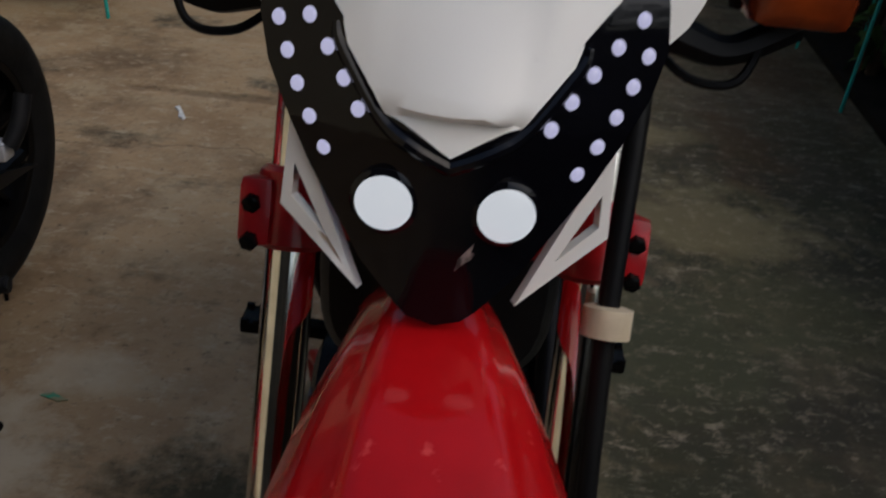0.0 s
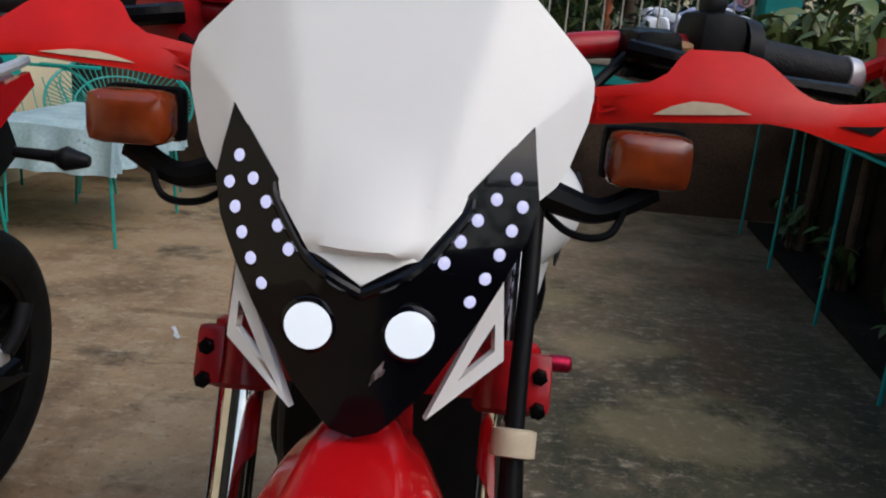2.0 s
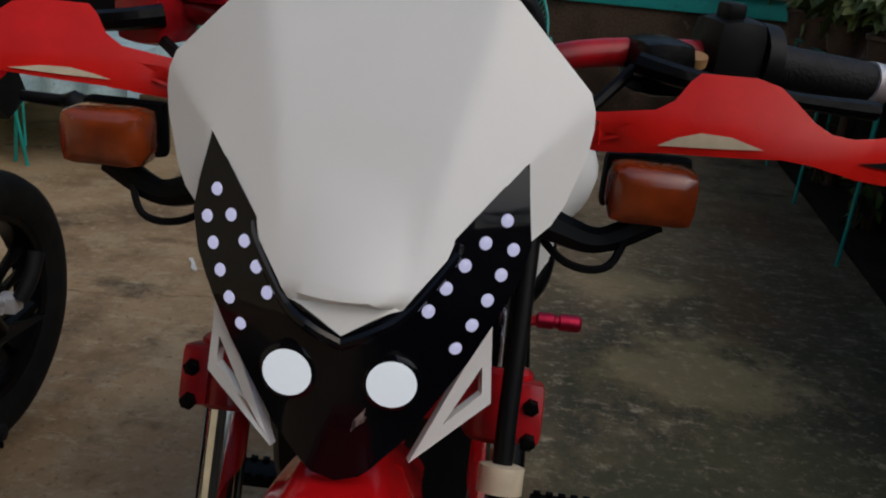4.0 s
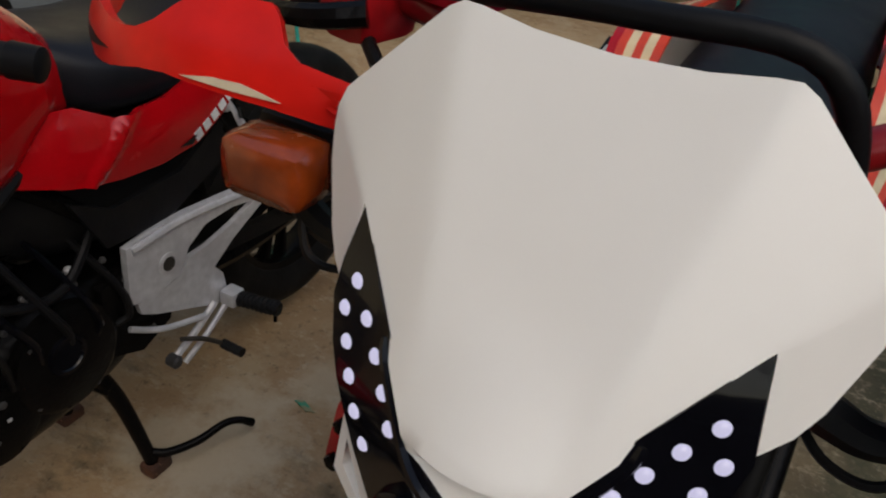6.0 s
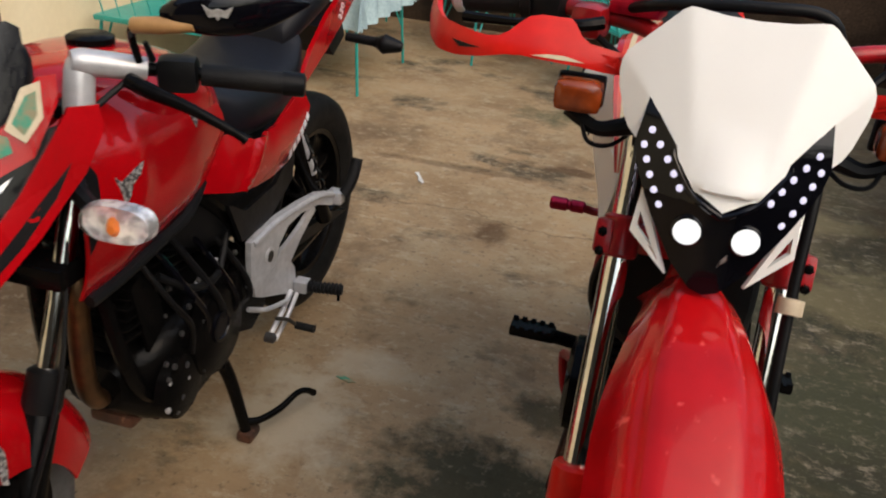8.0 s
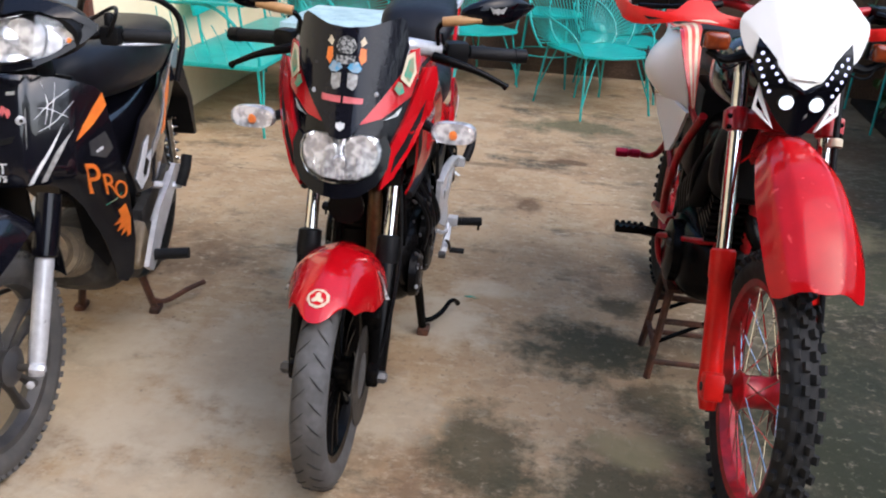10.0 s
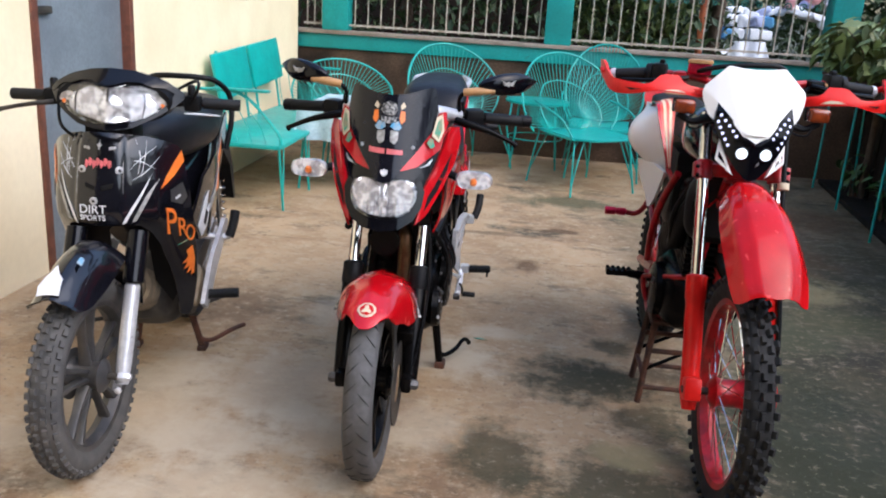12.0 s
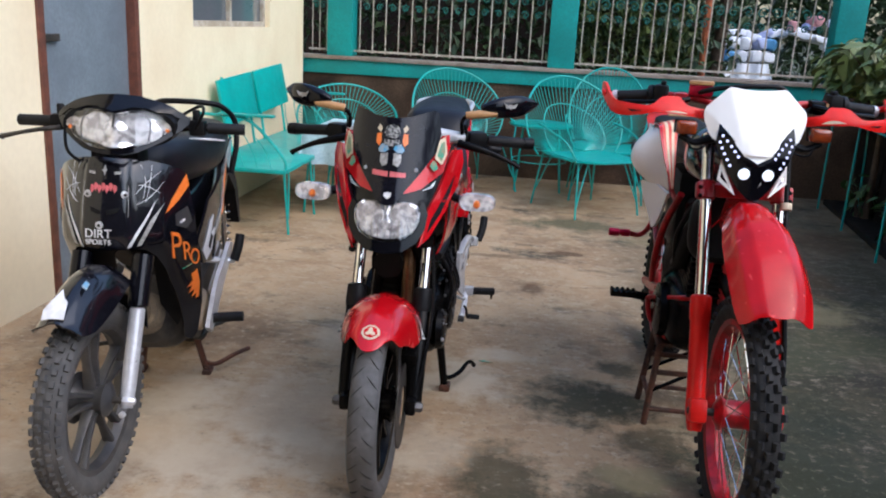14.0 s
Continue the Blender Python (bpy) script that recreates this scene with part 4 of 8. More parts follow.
put("seat", hull([(0.60, 1.00, 0.070, 0.04, 3), (0.74, 0.995, 0.095, 0.05, 3.2), (1.00, 0.985, 0.110, 0.05, 3.6), (1.35, 0.985, 0.108, 0.05, 3.6), (1.62, 0.995, 0.10, 0.04, 3.4), (1.68, 1.0, 0.08, 0.025, 3)]), SEAT_VINYL, dirt, "black grained vinyl seat")
rows = []
for p, w in zip(spline([(0, 1.40, 0.96), (0, 1.62, 1.00), (0, 1.80, 1.03), (0, 2.00, 1.04)], 4), spline([(0.12, 0, 0), (0.12, 0, 0), (0.11, 0, 0), (0.07, 0, 0)], 4)):
    rows.append([p + Vector((u * w.x, 0, -0.03 * abs(u) ** 2)) for u in (-1, -0.6, -0.2, 0.2, 0.6, 1)])
bm = loft(rows, None, cap=False, closed=False)
thicken(bm, 0.005)
put("rear_fender", bm, RED_PLASTIC, dirt)

put("seat_emblem", box((0.0, 1.60, 1.037), (0.09, 0.05, 0.004), bevel=0.001), TAN, dirt, "worn gold emblem on the seat")

# frame and engine
for s in (-1, 1):
    put("frame_tube", tube([(0, 0.34, 0.98), (s * 0.025, 0.45, 0.70), (s * 0.05, 0.52, 0.42), (s * 0.10, 0.62, 0.34), (s * 0.11, 0.86, 0.33), (s * 0.12, 0.95, 0.40)], 0.015, seg=10), RED_FRAME, dirt)
    put("frame_spar", tube([(s * 0.10, 0.72, 0.84), (s * 0.125, 0.84, 0.70), (s * 0.135, 0.91, 0.56), (s * 0.130, 0.95, 0.45)], 0.013, seg=10), RED_FRAME, dirt)
    put("subframe", tube([(s * 0.10, 0.80, 0.80), (s * 0.11, 1.1, 0.86), (s * 0.09, 1.4, 0.91)], 0.012), RED_FRAME, dirt)
    put("subframe_stay", tube([(s * 0.12, 0.92, 0.55), (s * 0.125, 1.12, 0.70), (s * 0.10, 1.3, 0.88)], 0.012), RED_FRAME, dirt)
    put("swing_arm", tube([(s * 0.10, 0.93, 0.42), (s * 0.095, 1.2, 0.36), (s * 0.09, 1.40, 0.32)], [0.022, 0.02, 0.016]), RED_FRAME, dirt)
    peg = new("foot_peg")
    peg.parent = dirt
    put("peg_plate", box((s * 0.25, 0.82, 0.428), (0.10, 0.05, 0.022), bevel=0.006), BLACK_METAL, peg)
    for i in range(5):
        for e in (-1, 1):
            put("peg_tooth", box((s * (0.212 + 0.02 * i), 0.82 + e * 0.021, 0.439), (0.012, 0.008, 0.010), bevel=0.002), BLACK_METAL, peg)
    put("peg_arm", rod((s * 0.12, 0.83, 0.41), (s * 0.21, 0.82, 0.425), 0.016), BLACK_METAL, peg)
    rp = new("passenger_peg")
    rp.parent = dirt
    put("peg_barrel", stack([((s * 0.20, 1.215, 0.571), 0.010), ((s * 0.205, 1.215, 0.571), 0.016), ((s * 0.235, 1.215, 0.571), 0.016), ((s * 0.238, 1.215, 0.571), 0.013), ((s * 0.245, 1.215, 0.571), 0.013), ((s * 0.248, 1.215, 0.571), 0.017), ((s * 0.285, 1.215, 0.571), 0.017), ((s * 0.290, 1.215, 0.571), 0.013)]), RED_ANODISED, rp, "pink-red anodised peg")
    put("peg_bracket", tube([(s * 0.21, 1.215, 0.571), (s * 0.165, 1.21, 0.568), (s * 0.135, 1.19, 0.60), (s * 0.12, 1.12, 0.68)], 0.011), RED_FRAME, rp)
    # engine guard loop
    put("guard_loop", tube([(s * 0.05, 0.50, 0.53), (s * 0.085, 0.51, 0.523), (s * 0.125, 0.61, 0.488), (s * 0.160, 0.70, 0.460), (s * 0.170, 0.725, 0.440), (s * 0.160, 0.715, 0.385), (s * 0.145, 0.69, 0.365), (s * 0.120, 0.60, 0.400), (s * 0.094, 0.52, 0.436), (s * 0.05, 0.51, 0.44)], 0.010), RED_FRAME, dirt)
eng = new("engine")
eng.parent = dirt
put("crankcase", hull([(0.46, 0.44, 0.06, 0.06, 3), (0.54, 0.43, 0.12, 0.11, 3.5), (0.72, 0.43, 0.13, 0.12, 3.5), (0.88, 0.44, 0.10, 0.09, 3)]), BLACK_METAL, eng)
for i in range(9):
    put("cooling_fin", box((0, 0.57 - i * 0.004, 0.56 + i * 0.021), (0.17, 0.19, 0.010), bevel=0.003, turn=(12, 0, 0)), BLACK_METAL, eng)
put("cylinder", box((0, 0.56, 0.65), (0.12, 0.14, 0.24), bevel=0.02, turn=(12, 0, 0)), BLACK_METAL, eng)
put("air_box", box((0, 0.92, 0.76), (0.20, 0.24, 0.30), bevel=0.03), BLACK_PLASTIC, eng)
put("carburettor", hull([(0.60, 0.78, 0.05, 0.07, 2.6), (0.66, 0.76, 0.075, 0.09, 3), (0.74, 0.75, 0.08, 0.10, 3), (0.84, 0.75, 0.07, 0.09, 2.6)]), BLACK_METAL, eng)
put("cylinder_head", box((0, 0.52, 0.80), (0.16, 0.18, 0.09), bevel=0.02, turn=(12, 0, 0)), BLACK_METAL, eng)
put("radiator_tank", hull([(0.40, 0.80, 0.10, 0.10, 3), (0.44, 0.79, 0.115, 0.12, 3.2), (0.50, 0.78, 0.10, 0.11, 3)]), BLACK_PLASTIC, eng)
put("rear_guard", box((0, 1.02, 0.56), (0.16, 0.03, 0.34), bevel=0.01, turn=(10, 0, 0)), BLACK_PLASTIC, eng)
for k in range(6):
    put("engine_hose", tube([(-0.10 + 0.01 * k, 0.46 + 0.03 * k, 0.86 - 0.03 * k), (-0.135, 0.52 + 0.03 * k, 0.74 - 0.02 * k), (-0.115, 0.60 + 0.03 * k, 0.60 - 0.015 * k)], 0.007, seg=7), BLACK_PLASTIC, eng)
put("engine_badge", box((-0.150, 0.62, 0.47), (0.01, 0.05, 0.03), bevel=0.003), DARK_ALLOY, eng)
for s in (-1, 1):
    put("side_case", stack([((s * 0.10, 0.66, 0.43), 0.10), ((s * 0.145, 0.66, 0.43), 0.095), ((s * 0.155, 0.66, 0.43), 0.07)], seg=28), BLACK_METAL, eng)
put("exhaust_pipe", tube([(0.02, 0.50, 0.64), (0.04, 0.42, 0.58), (0.13, 0.46, 0.48), (0.15, 0.60, 0.52), (0.155, 0.80, 0.62), (0.15, 1.0, 0.72)], 0.02, seg=12), BLACK_METAL, dirt)
put("muffler", tube([(0.15, 0.98, 0.72), (0.16, 1.08, 0.76), (0.16, 1.45, 0.86)], [0.025, 0.05, 0.05], seg=18), BLACK_METAL, dirt)
put("air_filter_hose", tube([(-0.05, 0.47, 0.86), (-0.09, 0.50, 0.76), (-0.10, 0.60, 0.62)], [0.02, 0.03, 0.03], seg=12), BLACK_PLASTIC, dirt)
put("rear_shock", rod((0, 0.98, 0.42), (0, 0.90, 0.72), 0.03), DARK_METAL, dirt)

# stand under the engine
stand = base("bike_stand", pose(0.173, 1.20, 0), "rusty brown steel stand under the dirt bike", "stand")
for sx in (-1, 1):
    for sy in (-1, 1):
        put("leg", tube([(sx * 0.145, sy * 0.11, 0.0), (sx * 0.115, sy * 0.08, 0.305)], 0.012, seg=8, n=1), RUST, stand)
    put("side_rail", rod((sx * 0.135, -0.10, 0.10), (sx * 0.135, 0.10, 0.10), 0.009), RUST, stand)
    put("top_rail", rod((sx * 0.115, -0.09, 0.295), (sx * 0.115, 0.09, 0.295), 0.011), RUST, stand)
for sy in (-1, 1):
    put("cross_rail", rod((-0.125, sy * 0.09, 0.20), (0.125, sy * 0.09, 0.20), 0.010), RUST, stand)
    put("low_rail", rod((-0.138, sy * 0.105, 0.06), (0.138, sy * 0.105, 0.06), 0.009), RUST, stand)
    put("diagonal", rod((-0.13, sy * 0.10, 0.13), (0.12, sy * 0.085, 0.27), 0.007), BLACK_METAL, stand)
put("top_plate", box((0, 0, 0.307), (0.25, 0.19, 0.012), bevel=0.003), RUST, stand)

# ---- the red street motorcycle ----
street = base("street_motorcycle", pose(-0.852, 0.44, 0), "glossy red naked motorcycle with smoked flyscreen on its centre stand", "motorcycle", "parked motorcycles")
S = Matrix.Translation((0, 0.3, 0)) @ Matrix.Rotation(radians(1.5), 4, "Z") @ Matrix.Translation((0, -0.3, 0))
wheel(street, "front_wheel", 0.0, 0.288, 0.288, 0.080, 0.216, 0.055, WORN_RUBBER, BLACK_METAL, 6, S)
wheel(street, "rear_wheel", 1.355, 0.388, 0.320, 0.118, 0.216, 0.06, SHADED_RUBBER, BLACK_METAL, 6, None)


def sfork(z):
    return 0.035 + 0.44 * (z - 0.288)


for s in (-1, 1):
    x = s * 0.102
    f = new("fork_leg")
    f.parent = street
    put("lower_tube", stack([((x, sfork(0.56), 0.56), 0.024), ((x, sfork(0.555), 0.555), 0.028), ((x, sfork(0.36), 0.36), 0.027), ((x, sfork(0.27), 0.27), 0.024)]), BLACK_METAL, f, m=S)
    put("dust_boot", stack([((x, sfork(0.60), 0.60), 0.022), ((x, sfork(0.595), 0.595), 0.030), ((x, sfork(0.545), 0.545), 0.031), ((x, sfork(0.535), 0.535), 0.028)]), BLACK_PLASTIC, f, m=S)
    put("upper_tube", rod((x, sfork(0.58), 0.58), (x, sfork(0.98), 0.98), 0.0165, seg=20), CHROME, f, m=S)
    put("axle_nut", stack([((s * 0.10, 0.0, 0.288), 0.016), ((s * 0.128, 0.0, 0.288), 0.016), ((s * 0.135, 0.0, 0.288), 0.010)], seg=6), DARK_ALLOY, f, m=S)
    put("axle_lug", box((s * 0.098, 0.012, 0.288), (0.034, 0.06, 0.05), bevel=0.012), BLACK_METAL, f, m=S)
put("lower_clamp", box((0, sfork(0.74), 0.74), (0.25, 0.07, 0.04), bevel=0.012), BLACK_METAL, street, m=S)
put("upper_clamp", box((0, sfork(0.97), 0.975), (0.25, 0.07, 0.025), bevel=0.01), BLACK_METAL, street, m=S)
put("horn", stack([((0.0, 0.17, 0.68), 0.02), ((0.0, 0.15, 0.68), 0.045), ((0.0, 0.135, 0.68), 0.045)], seg=20), BLACK_METAL, street)
put("brake_disc", turned([(0.06, 0.070), (0.125, 0.070), (0.125, 0.074), (0.06, 0.074)], (0, 0, 0.288), seg=40), DARK_METAL, street, m=S)
put("brake_caliper", box((0.082, 0.075, 0.40), (0.05, 0.05, 0.10), bevel=0.012, turn=(25, 0, 0)), BLACK_METAL, street, m=S)
put("speedo_cable", tube([(0.10, 0.02, 0.29), (0.128, 0.06, 0.42), (0.135, 0.16, 0.60), (0.10, 0.27, 0.85)], 0.004, seg=6), BLACK_PLASTIC, street, m=S)

bm = bmesh.new()
for i in range(34):
    for side in (-1, 1):
        a0 = 2 * math.pi * (i + 0.25 * side) / 34
        pts = []
        for k in range(5):
            u = side * (0.10 + 0.20 * k)
            rr = 0.2885 - 0.0072 * abs(u) ** 2.2 - 0.010 * max(0, abs(u) - 0.55)
            aa = a0 + 0.030 * k
            pts.append(S @ Vector((u * 0.040, rr * math.cos(aa), 0.288 + rr * math.sin(aa))))
        tube(pts, [0.0004, 0.0014, 0.0016, 0.0014, 0.0004], bm, 4, 1)
put("tread_groove", bm, RUBBER, bpy.data.objects["street_motorcycle"].children[0], "worn grooves of the front tyre")

# front fender round the tyre
def fender_half(t):
    return 0.050 + 0.064 * min(1, t / 0.36) ** 0.75 - 0.012 * max(0, t - 0.6)


def fsurf(t, u, lift=0.0):
    au = abs(u)
    a = radians(50 + (160 - 50) * t)
    deep = 0.030 + 0.090 * min(1, max(0, t - 0.02) / 0.24) ** 1.2
    round_ = 1 - (1 - min(1, au) ** 2.4) ** 0.5
    tip = 0.10 * max(0, 0.10 - t) / 0.10 * au ** 2.5
    rad = 0.322 - deep * round_ + 0.006 * max(0, 1 - au / 0.3) * min(1, t * 4) + lift
    a2 = a + tip * 2.2
    return Vector((u * (fender_half(t) + lift * au), -rad * math.cos(a2), 0.288 + rad * math.sin(a2)))


rows = [[fsurf(i / 29, -1 + j / 12) for j in range(25)] for i in range(30)]
bm = loft(rows, None, cap=False, closed=False)
thicken(bm, 0.004)
put("front_fender", bm, RED_PAINT, street, "glossy metallic red front fender", m=S, sharp=60)


def fender_patch(t0, u0, r, wob, k, lift, n=24):
    bm = bmesh.new()
    vs = []
    for i in range(n):
        a = 2 * math.pi * i / n
        q = r * (1 + wob * math.cos(k * a + 1.57))
        vs.append(bm.verts.new(fsurf(t0 + q * math.sin(a) / 0.64, u0 + q * math.cos(a) / fender_half(t0), lift)))
    mid = bm.verts.new(fsurf(t0, u0, lift))
    for i in range(n):
        bm.faces.new((vs[i], vs[(i + 1) % n], mid))
    thicken(bm, 0.0012)
    return bm


put("fender_emblem", fender_patch(0.095, 0, 0.025, 0.04, 9, 0.004), CREAM, street, "round cream emblem sticker", m=S)
put("emblem_figure", fender_patch(0.095, 0, 0.0185, 0.05, 6, 0.0056), RED_FENDER, street, m=S)
put("emblem_figure", fender_patch(0.093, 0, 0.011, 0.40, 3, 0.0068), CREAM, street, m=S)
for s in (-1, 1):
    put("side_emblem", fender_patch(0.44, s * 0.965, 0.012, 0.35, 3, 0.004), CHIP, street, "small silver emblem", m=S)

# headlight and bikini fairing
head = new("headlight")
head.parent = street


def lamp_y(x, z):
    return 0.030 + 2.4 * x * x + 0.28 * (z - 0.835)


half = [(0, 0.886), (0.030, 0.890), (0.066, 0.888), (0.086, 0.876), (0.094, 0.855), (0.091, 0.828), (0.075, 0.800), (0.044, 0.782), (0, 0.777)]
put("headlight_glass", sheet(both(half), lambda x, z: (x, lamp_y(x, z), z), 0.005, step=0.015), CLEAR_LENS, head, "clear faceted headlight glass", m=S).visible_shadow = False
put("reflector_bowl", sheet(both([(x * 0.97, 0.836 + (z - 0.836) * 0.95) for x, z in half]), lambda x, z: (x, lamp_y(x, z) + 0.024 - 0.003 * math.cos(x * 330) - 0.008 * math.cos((z - 0.835) * 40) + 0.004 * math.cos(x * 40), z), 0.004, step=0.005), REFLECTOR, head, "bright faceted reflector", m=S)
for s in (-1, 1):
    put("bulb_cup", stack([((s * 0.048, 0.046, 0.850), 0.038), ((s * 0.048, 0.056, 0.850), 0.026), ((s * 0.048, 0.060, 0.850), 0.008)], seg=20), REFLECTOR, head, m=S)
put("bulb_cap", stack([((0, 0.040, 0.822), 0.014), ((0, 0.048, 0.822), 0.018), ((0, 0.054, 0.822), 0.018)], seg=18), REFLECTOR, head, m=S)
put("headlight_chin", sheet(both([(0, 0.777), (0.044, 0.782), (0.075, 0.800), (0.091, 0.828), (0.094, 0.855), (0.086, 0.876), (0.100, 0.886), (0.112, 0.855), (0.107, 0.812), (0.086, 0.776), (0.050, 0.752), (0, 0.745)]), lambda x, z: (x, lamp_y(x, z) + 0.004, z), 0.016, step=0.02), BLACK_GLOSS, head, m=S)
put("headlight_shell", hull([(0.085, 0.835, 0.104, 0.072, 2.6, 0.2), (0.14, 0.845, 0.11, 0.080, 2.6), (0.22, 0.85, 0.08, 0.06, 2.4)]), BLACK_PLASTIC, head, m=S)


def cowl_y(x, z):
    return 0.055 + 0.42 * (z - 0.90) + 4.2 * x * x + (0.10 * max(0, 0.88 - z))


fair = new("fairing")
fair.parent = street
for s in (-1, 1):
    put("side_cowl", sheet([(s * x, z) for x, z in ((0.092, 0.762), (0.118, 0.785), (0.156, 0.855), (0.184, 0.93), (0.193, 0.985), (0.186, 1.020), (0.164, 1.022), (0.152, 0.975), (0.134, 0.915), (0.110, 0.862), (0.102, 0.81))], lambda x, z: (x, cowl_y(x, z) - 0.006 * math.cos((abs(x) - 0.14) * 30), z), 0.010, step=0.012), RED_PAINT, fair, "glossy red fairing blade", m=S)
    put("inner_wedge", sheet([(s * x, z) for x, z in ((0.036, 0.908), (0.085, 0.920), (0.142, 0.962), (0.155, 1.03), (0.150, 1.066), (0.134, 1.064), (0.118, 1.015), (0.078, 0.958))], lambda x, z: (x, cowl_y(x, z) - 0.004, z), 0.008, step=0.015), RED_PAINT, fair, "glossy red wedge beside the screen", m=S)
    put("black_scallop", sheet([(s * x, z) for x, z in ((0.116, 0.800), (0.146, 0.850), (0.168, 0.906), (0.176, 0.950), (0.160, 0.915), (0.141, 0.873), (0.122, 0.836))], lambda x, z: (x, cowl_y(x, z) - 0.0125, z), 0.002, step=0.015), BLACK_PLASTIC, fair, "torn-edged black decal", m=S)
    put("patch_border", sheet([(s * x, z) for x, z in ((0.120, 1.005), (0.129, 1.055), (0.144, 1.062), (0.151, 1.015), (0.140, 0.985))], lambda x, z: (x, cowl_y(x, z) - 0.0192, z), 0.001, step=0.01), CREAM, fair, m=S)
    put("mascot_patch", sheet([(s * x, z) for x, z in ((0.126, 1.012), (0.134, 1.045), (0.142, 1.05), (0.146, 1.02), (0.138, 0.995))], lambda x, z: (x, cowl_y(x, z) - 0.0202, z), 0.001, step=0.01), DECAL_GREEN, fair, "green sticker with worn gold edge", m=S)
    put("patch_edge", sheet([(s * x, z) for x, z in ((0.108, 0.985), (0.116, 1.00), (0.124, 0.995), (0.130, 0.975), (0.120, 0.970))], lambda x, z: (x, cowl_y(x, z) - 0.0195, z), 0.001, step=0.01), DECAL_GREEN, fair, m=S)
    put("pilot_lamp", sheet([(s * x, z) for x, z in ((0.090, 0.916), (0.112, 0.927), (0.126, 0.941), (0.118, 0.922))], lambda x, z: (x, cowl_y(x, z) - 0.004, z), 0.004, step=0.02), REFLECTOR, fair, "small clear pilot lamp", m=S)
put("brow", sheet(both([(0, 0.882), (0.030, 0.886), (0.066, 0.885), (0.090, 0.872), (0.112, 0.862), (0.140, 0.918), (0.160, 1.0), (0.12, 0.985), (0.06, 0.935), (0, 0.925)]), lambda x, z: (x, cowl_y(x, z) + 0.006, z), 0.006, step=0.02), BLACK_GLOSS, fair, m=S)


def screen_y(x, z):
    return 0.062 + 0.36 * (z - 0.93) + 5.0 * x * x


half = [(0, 1.116), (0.048, 1.120), (0.092, 1.133), (0.109, 1.137), (0.120, 1.128), (0.130, 1.07), (0.120, 1.018), (0.078, 0.958), (0.046, 0.918), (0.036, 0.900), (0.022, 0.884), (0, 0.879)]
put("flyscreen", sheet(both(half), lambda x, z: (x, screen_y(x, z) - 0.010, z), 0.004, step=0.012), SMOKED, fair, "smoked glossy flyscreen with stickers", m=S)
put("crest_bolt", sheet([(-0.010, 0.905), (0, 0.897), (0.010, 0.905), (0.010, 0.916), (0.004, 0.914), (0, 0.919), (-0.004, 0.914), (-0.010, 0.916)], lambda x, z: (x, screen_y(x, z) - 0.013, z), 0.002), DECAL_WHITE, fair, m=S)
def on_screen(x, z):
    return (x, screen_y(x, z) - 0.0125, z)


for outline, mt, lab in (([(-0.024, 1.076), (-0.016, 1.094), (0, 1.100), (0.016, 1.094), (0.024, 1.076), (0.014, 1.062), (-0.014, 1.062)], CHIP, "worn grey sticker with a round top"),
                         ([(-0.045, 1.085), (-0.038, 1.098), (-0.030, 1.088), (-0.034, 1.076)], CREAM, "cream sticker tip"), ([(0.045, 1.085), (0.038, 1.098), (0.030, 1.088), (0.034, 1.076)], CREAM, "cream sticker tip"),
                         ([(-0.046, 1.048), (-0.044, 1.072), (-0.032, 1.074), (-0.030, 1.052), (-0.036, 1.038)], ORANGE, "orange sticker wing"), ([(0.046, 1.048), (0.044, 1.072), (0.032, 1.074), (0.030, 1.052), (0.036, 1.038)], ORANGE, "orange sticker wing"),
                         ([(-0.022, 1.058), (0.022, 1.058), (0.020, 1.040), (-0.020, 1.040)], CHIP, "grey sticker with rows of fine marks"),
                         ([(-0.038, 1.030), (-0.028, 1.046), (-0.012, 1.042), (-0.006, 1.032), (-0.018, 1.022), (-0.032, 1.022)], DECAL_BLUE, "bright blue sticker"), ([(0.038, 1.030), (0.028, 1.046), (0.012, 1.042), (0.006, 1.032), (0.018, 1.022), (0.032, 1.022)], DECAL_BLUE, "bright blue sticker"),
                         ([(-0.030, 1.018), (-0.008, 1.022), (-0.008, 0.992), (-0.022, 0.984), (-0.030, 0.996)], DECAL_SILVER, "silver sticker"), ([(0.030, 1.018), (0.008, 1.022), (0.008, 0.992), (0.022, 0.984), (0.030, 0.996)], DECAL_SILVER, "silver sticker"),
                         ([(-0.050, 0.960), (-0.004, 0.958), (-0.004, 0.972), (-0.050, 0.974)], DECAL_PINK, "pink lettering bar"), ([(0.002, 0.958), (0.046, 0.956), (0.046, 0.968), (0.002, 0.972)], DECAL_PINK, "pink lettering bar")):
    put("sticker", sheet(outline, on_screen, 0.001, step=0.012), mt, fair, lab, m=S)
for s in (-1, 1):
    put("screen_bolt", stack([((s * 0.072, screen_y(0.072, 0.975) - 0.010, 0.975), 0.006), ((s * 0.072, screen_y(0.072, 0.975) - 0.016, 0.975), 0.004)], seg=10), ALLOY, fair, m=S)
put("instrument_pod", hull([(0.17, 1.02, 0.09, 0.05, 3, 0.1), (0.24, 1.04, 0.09, 0.055, 3, 0.1), (0.27, 1.05, 0.07, 0.04, 3, 0.1)]), BLACK_PLASTIC, fair, m=S)

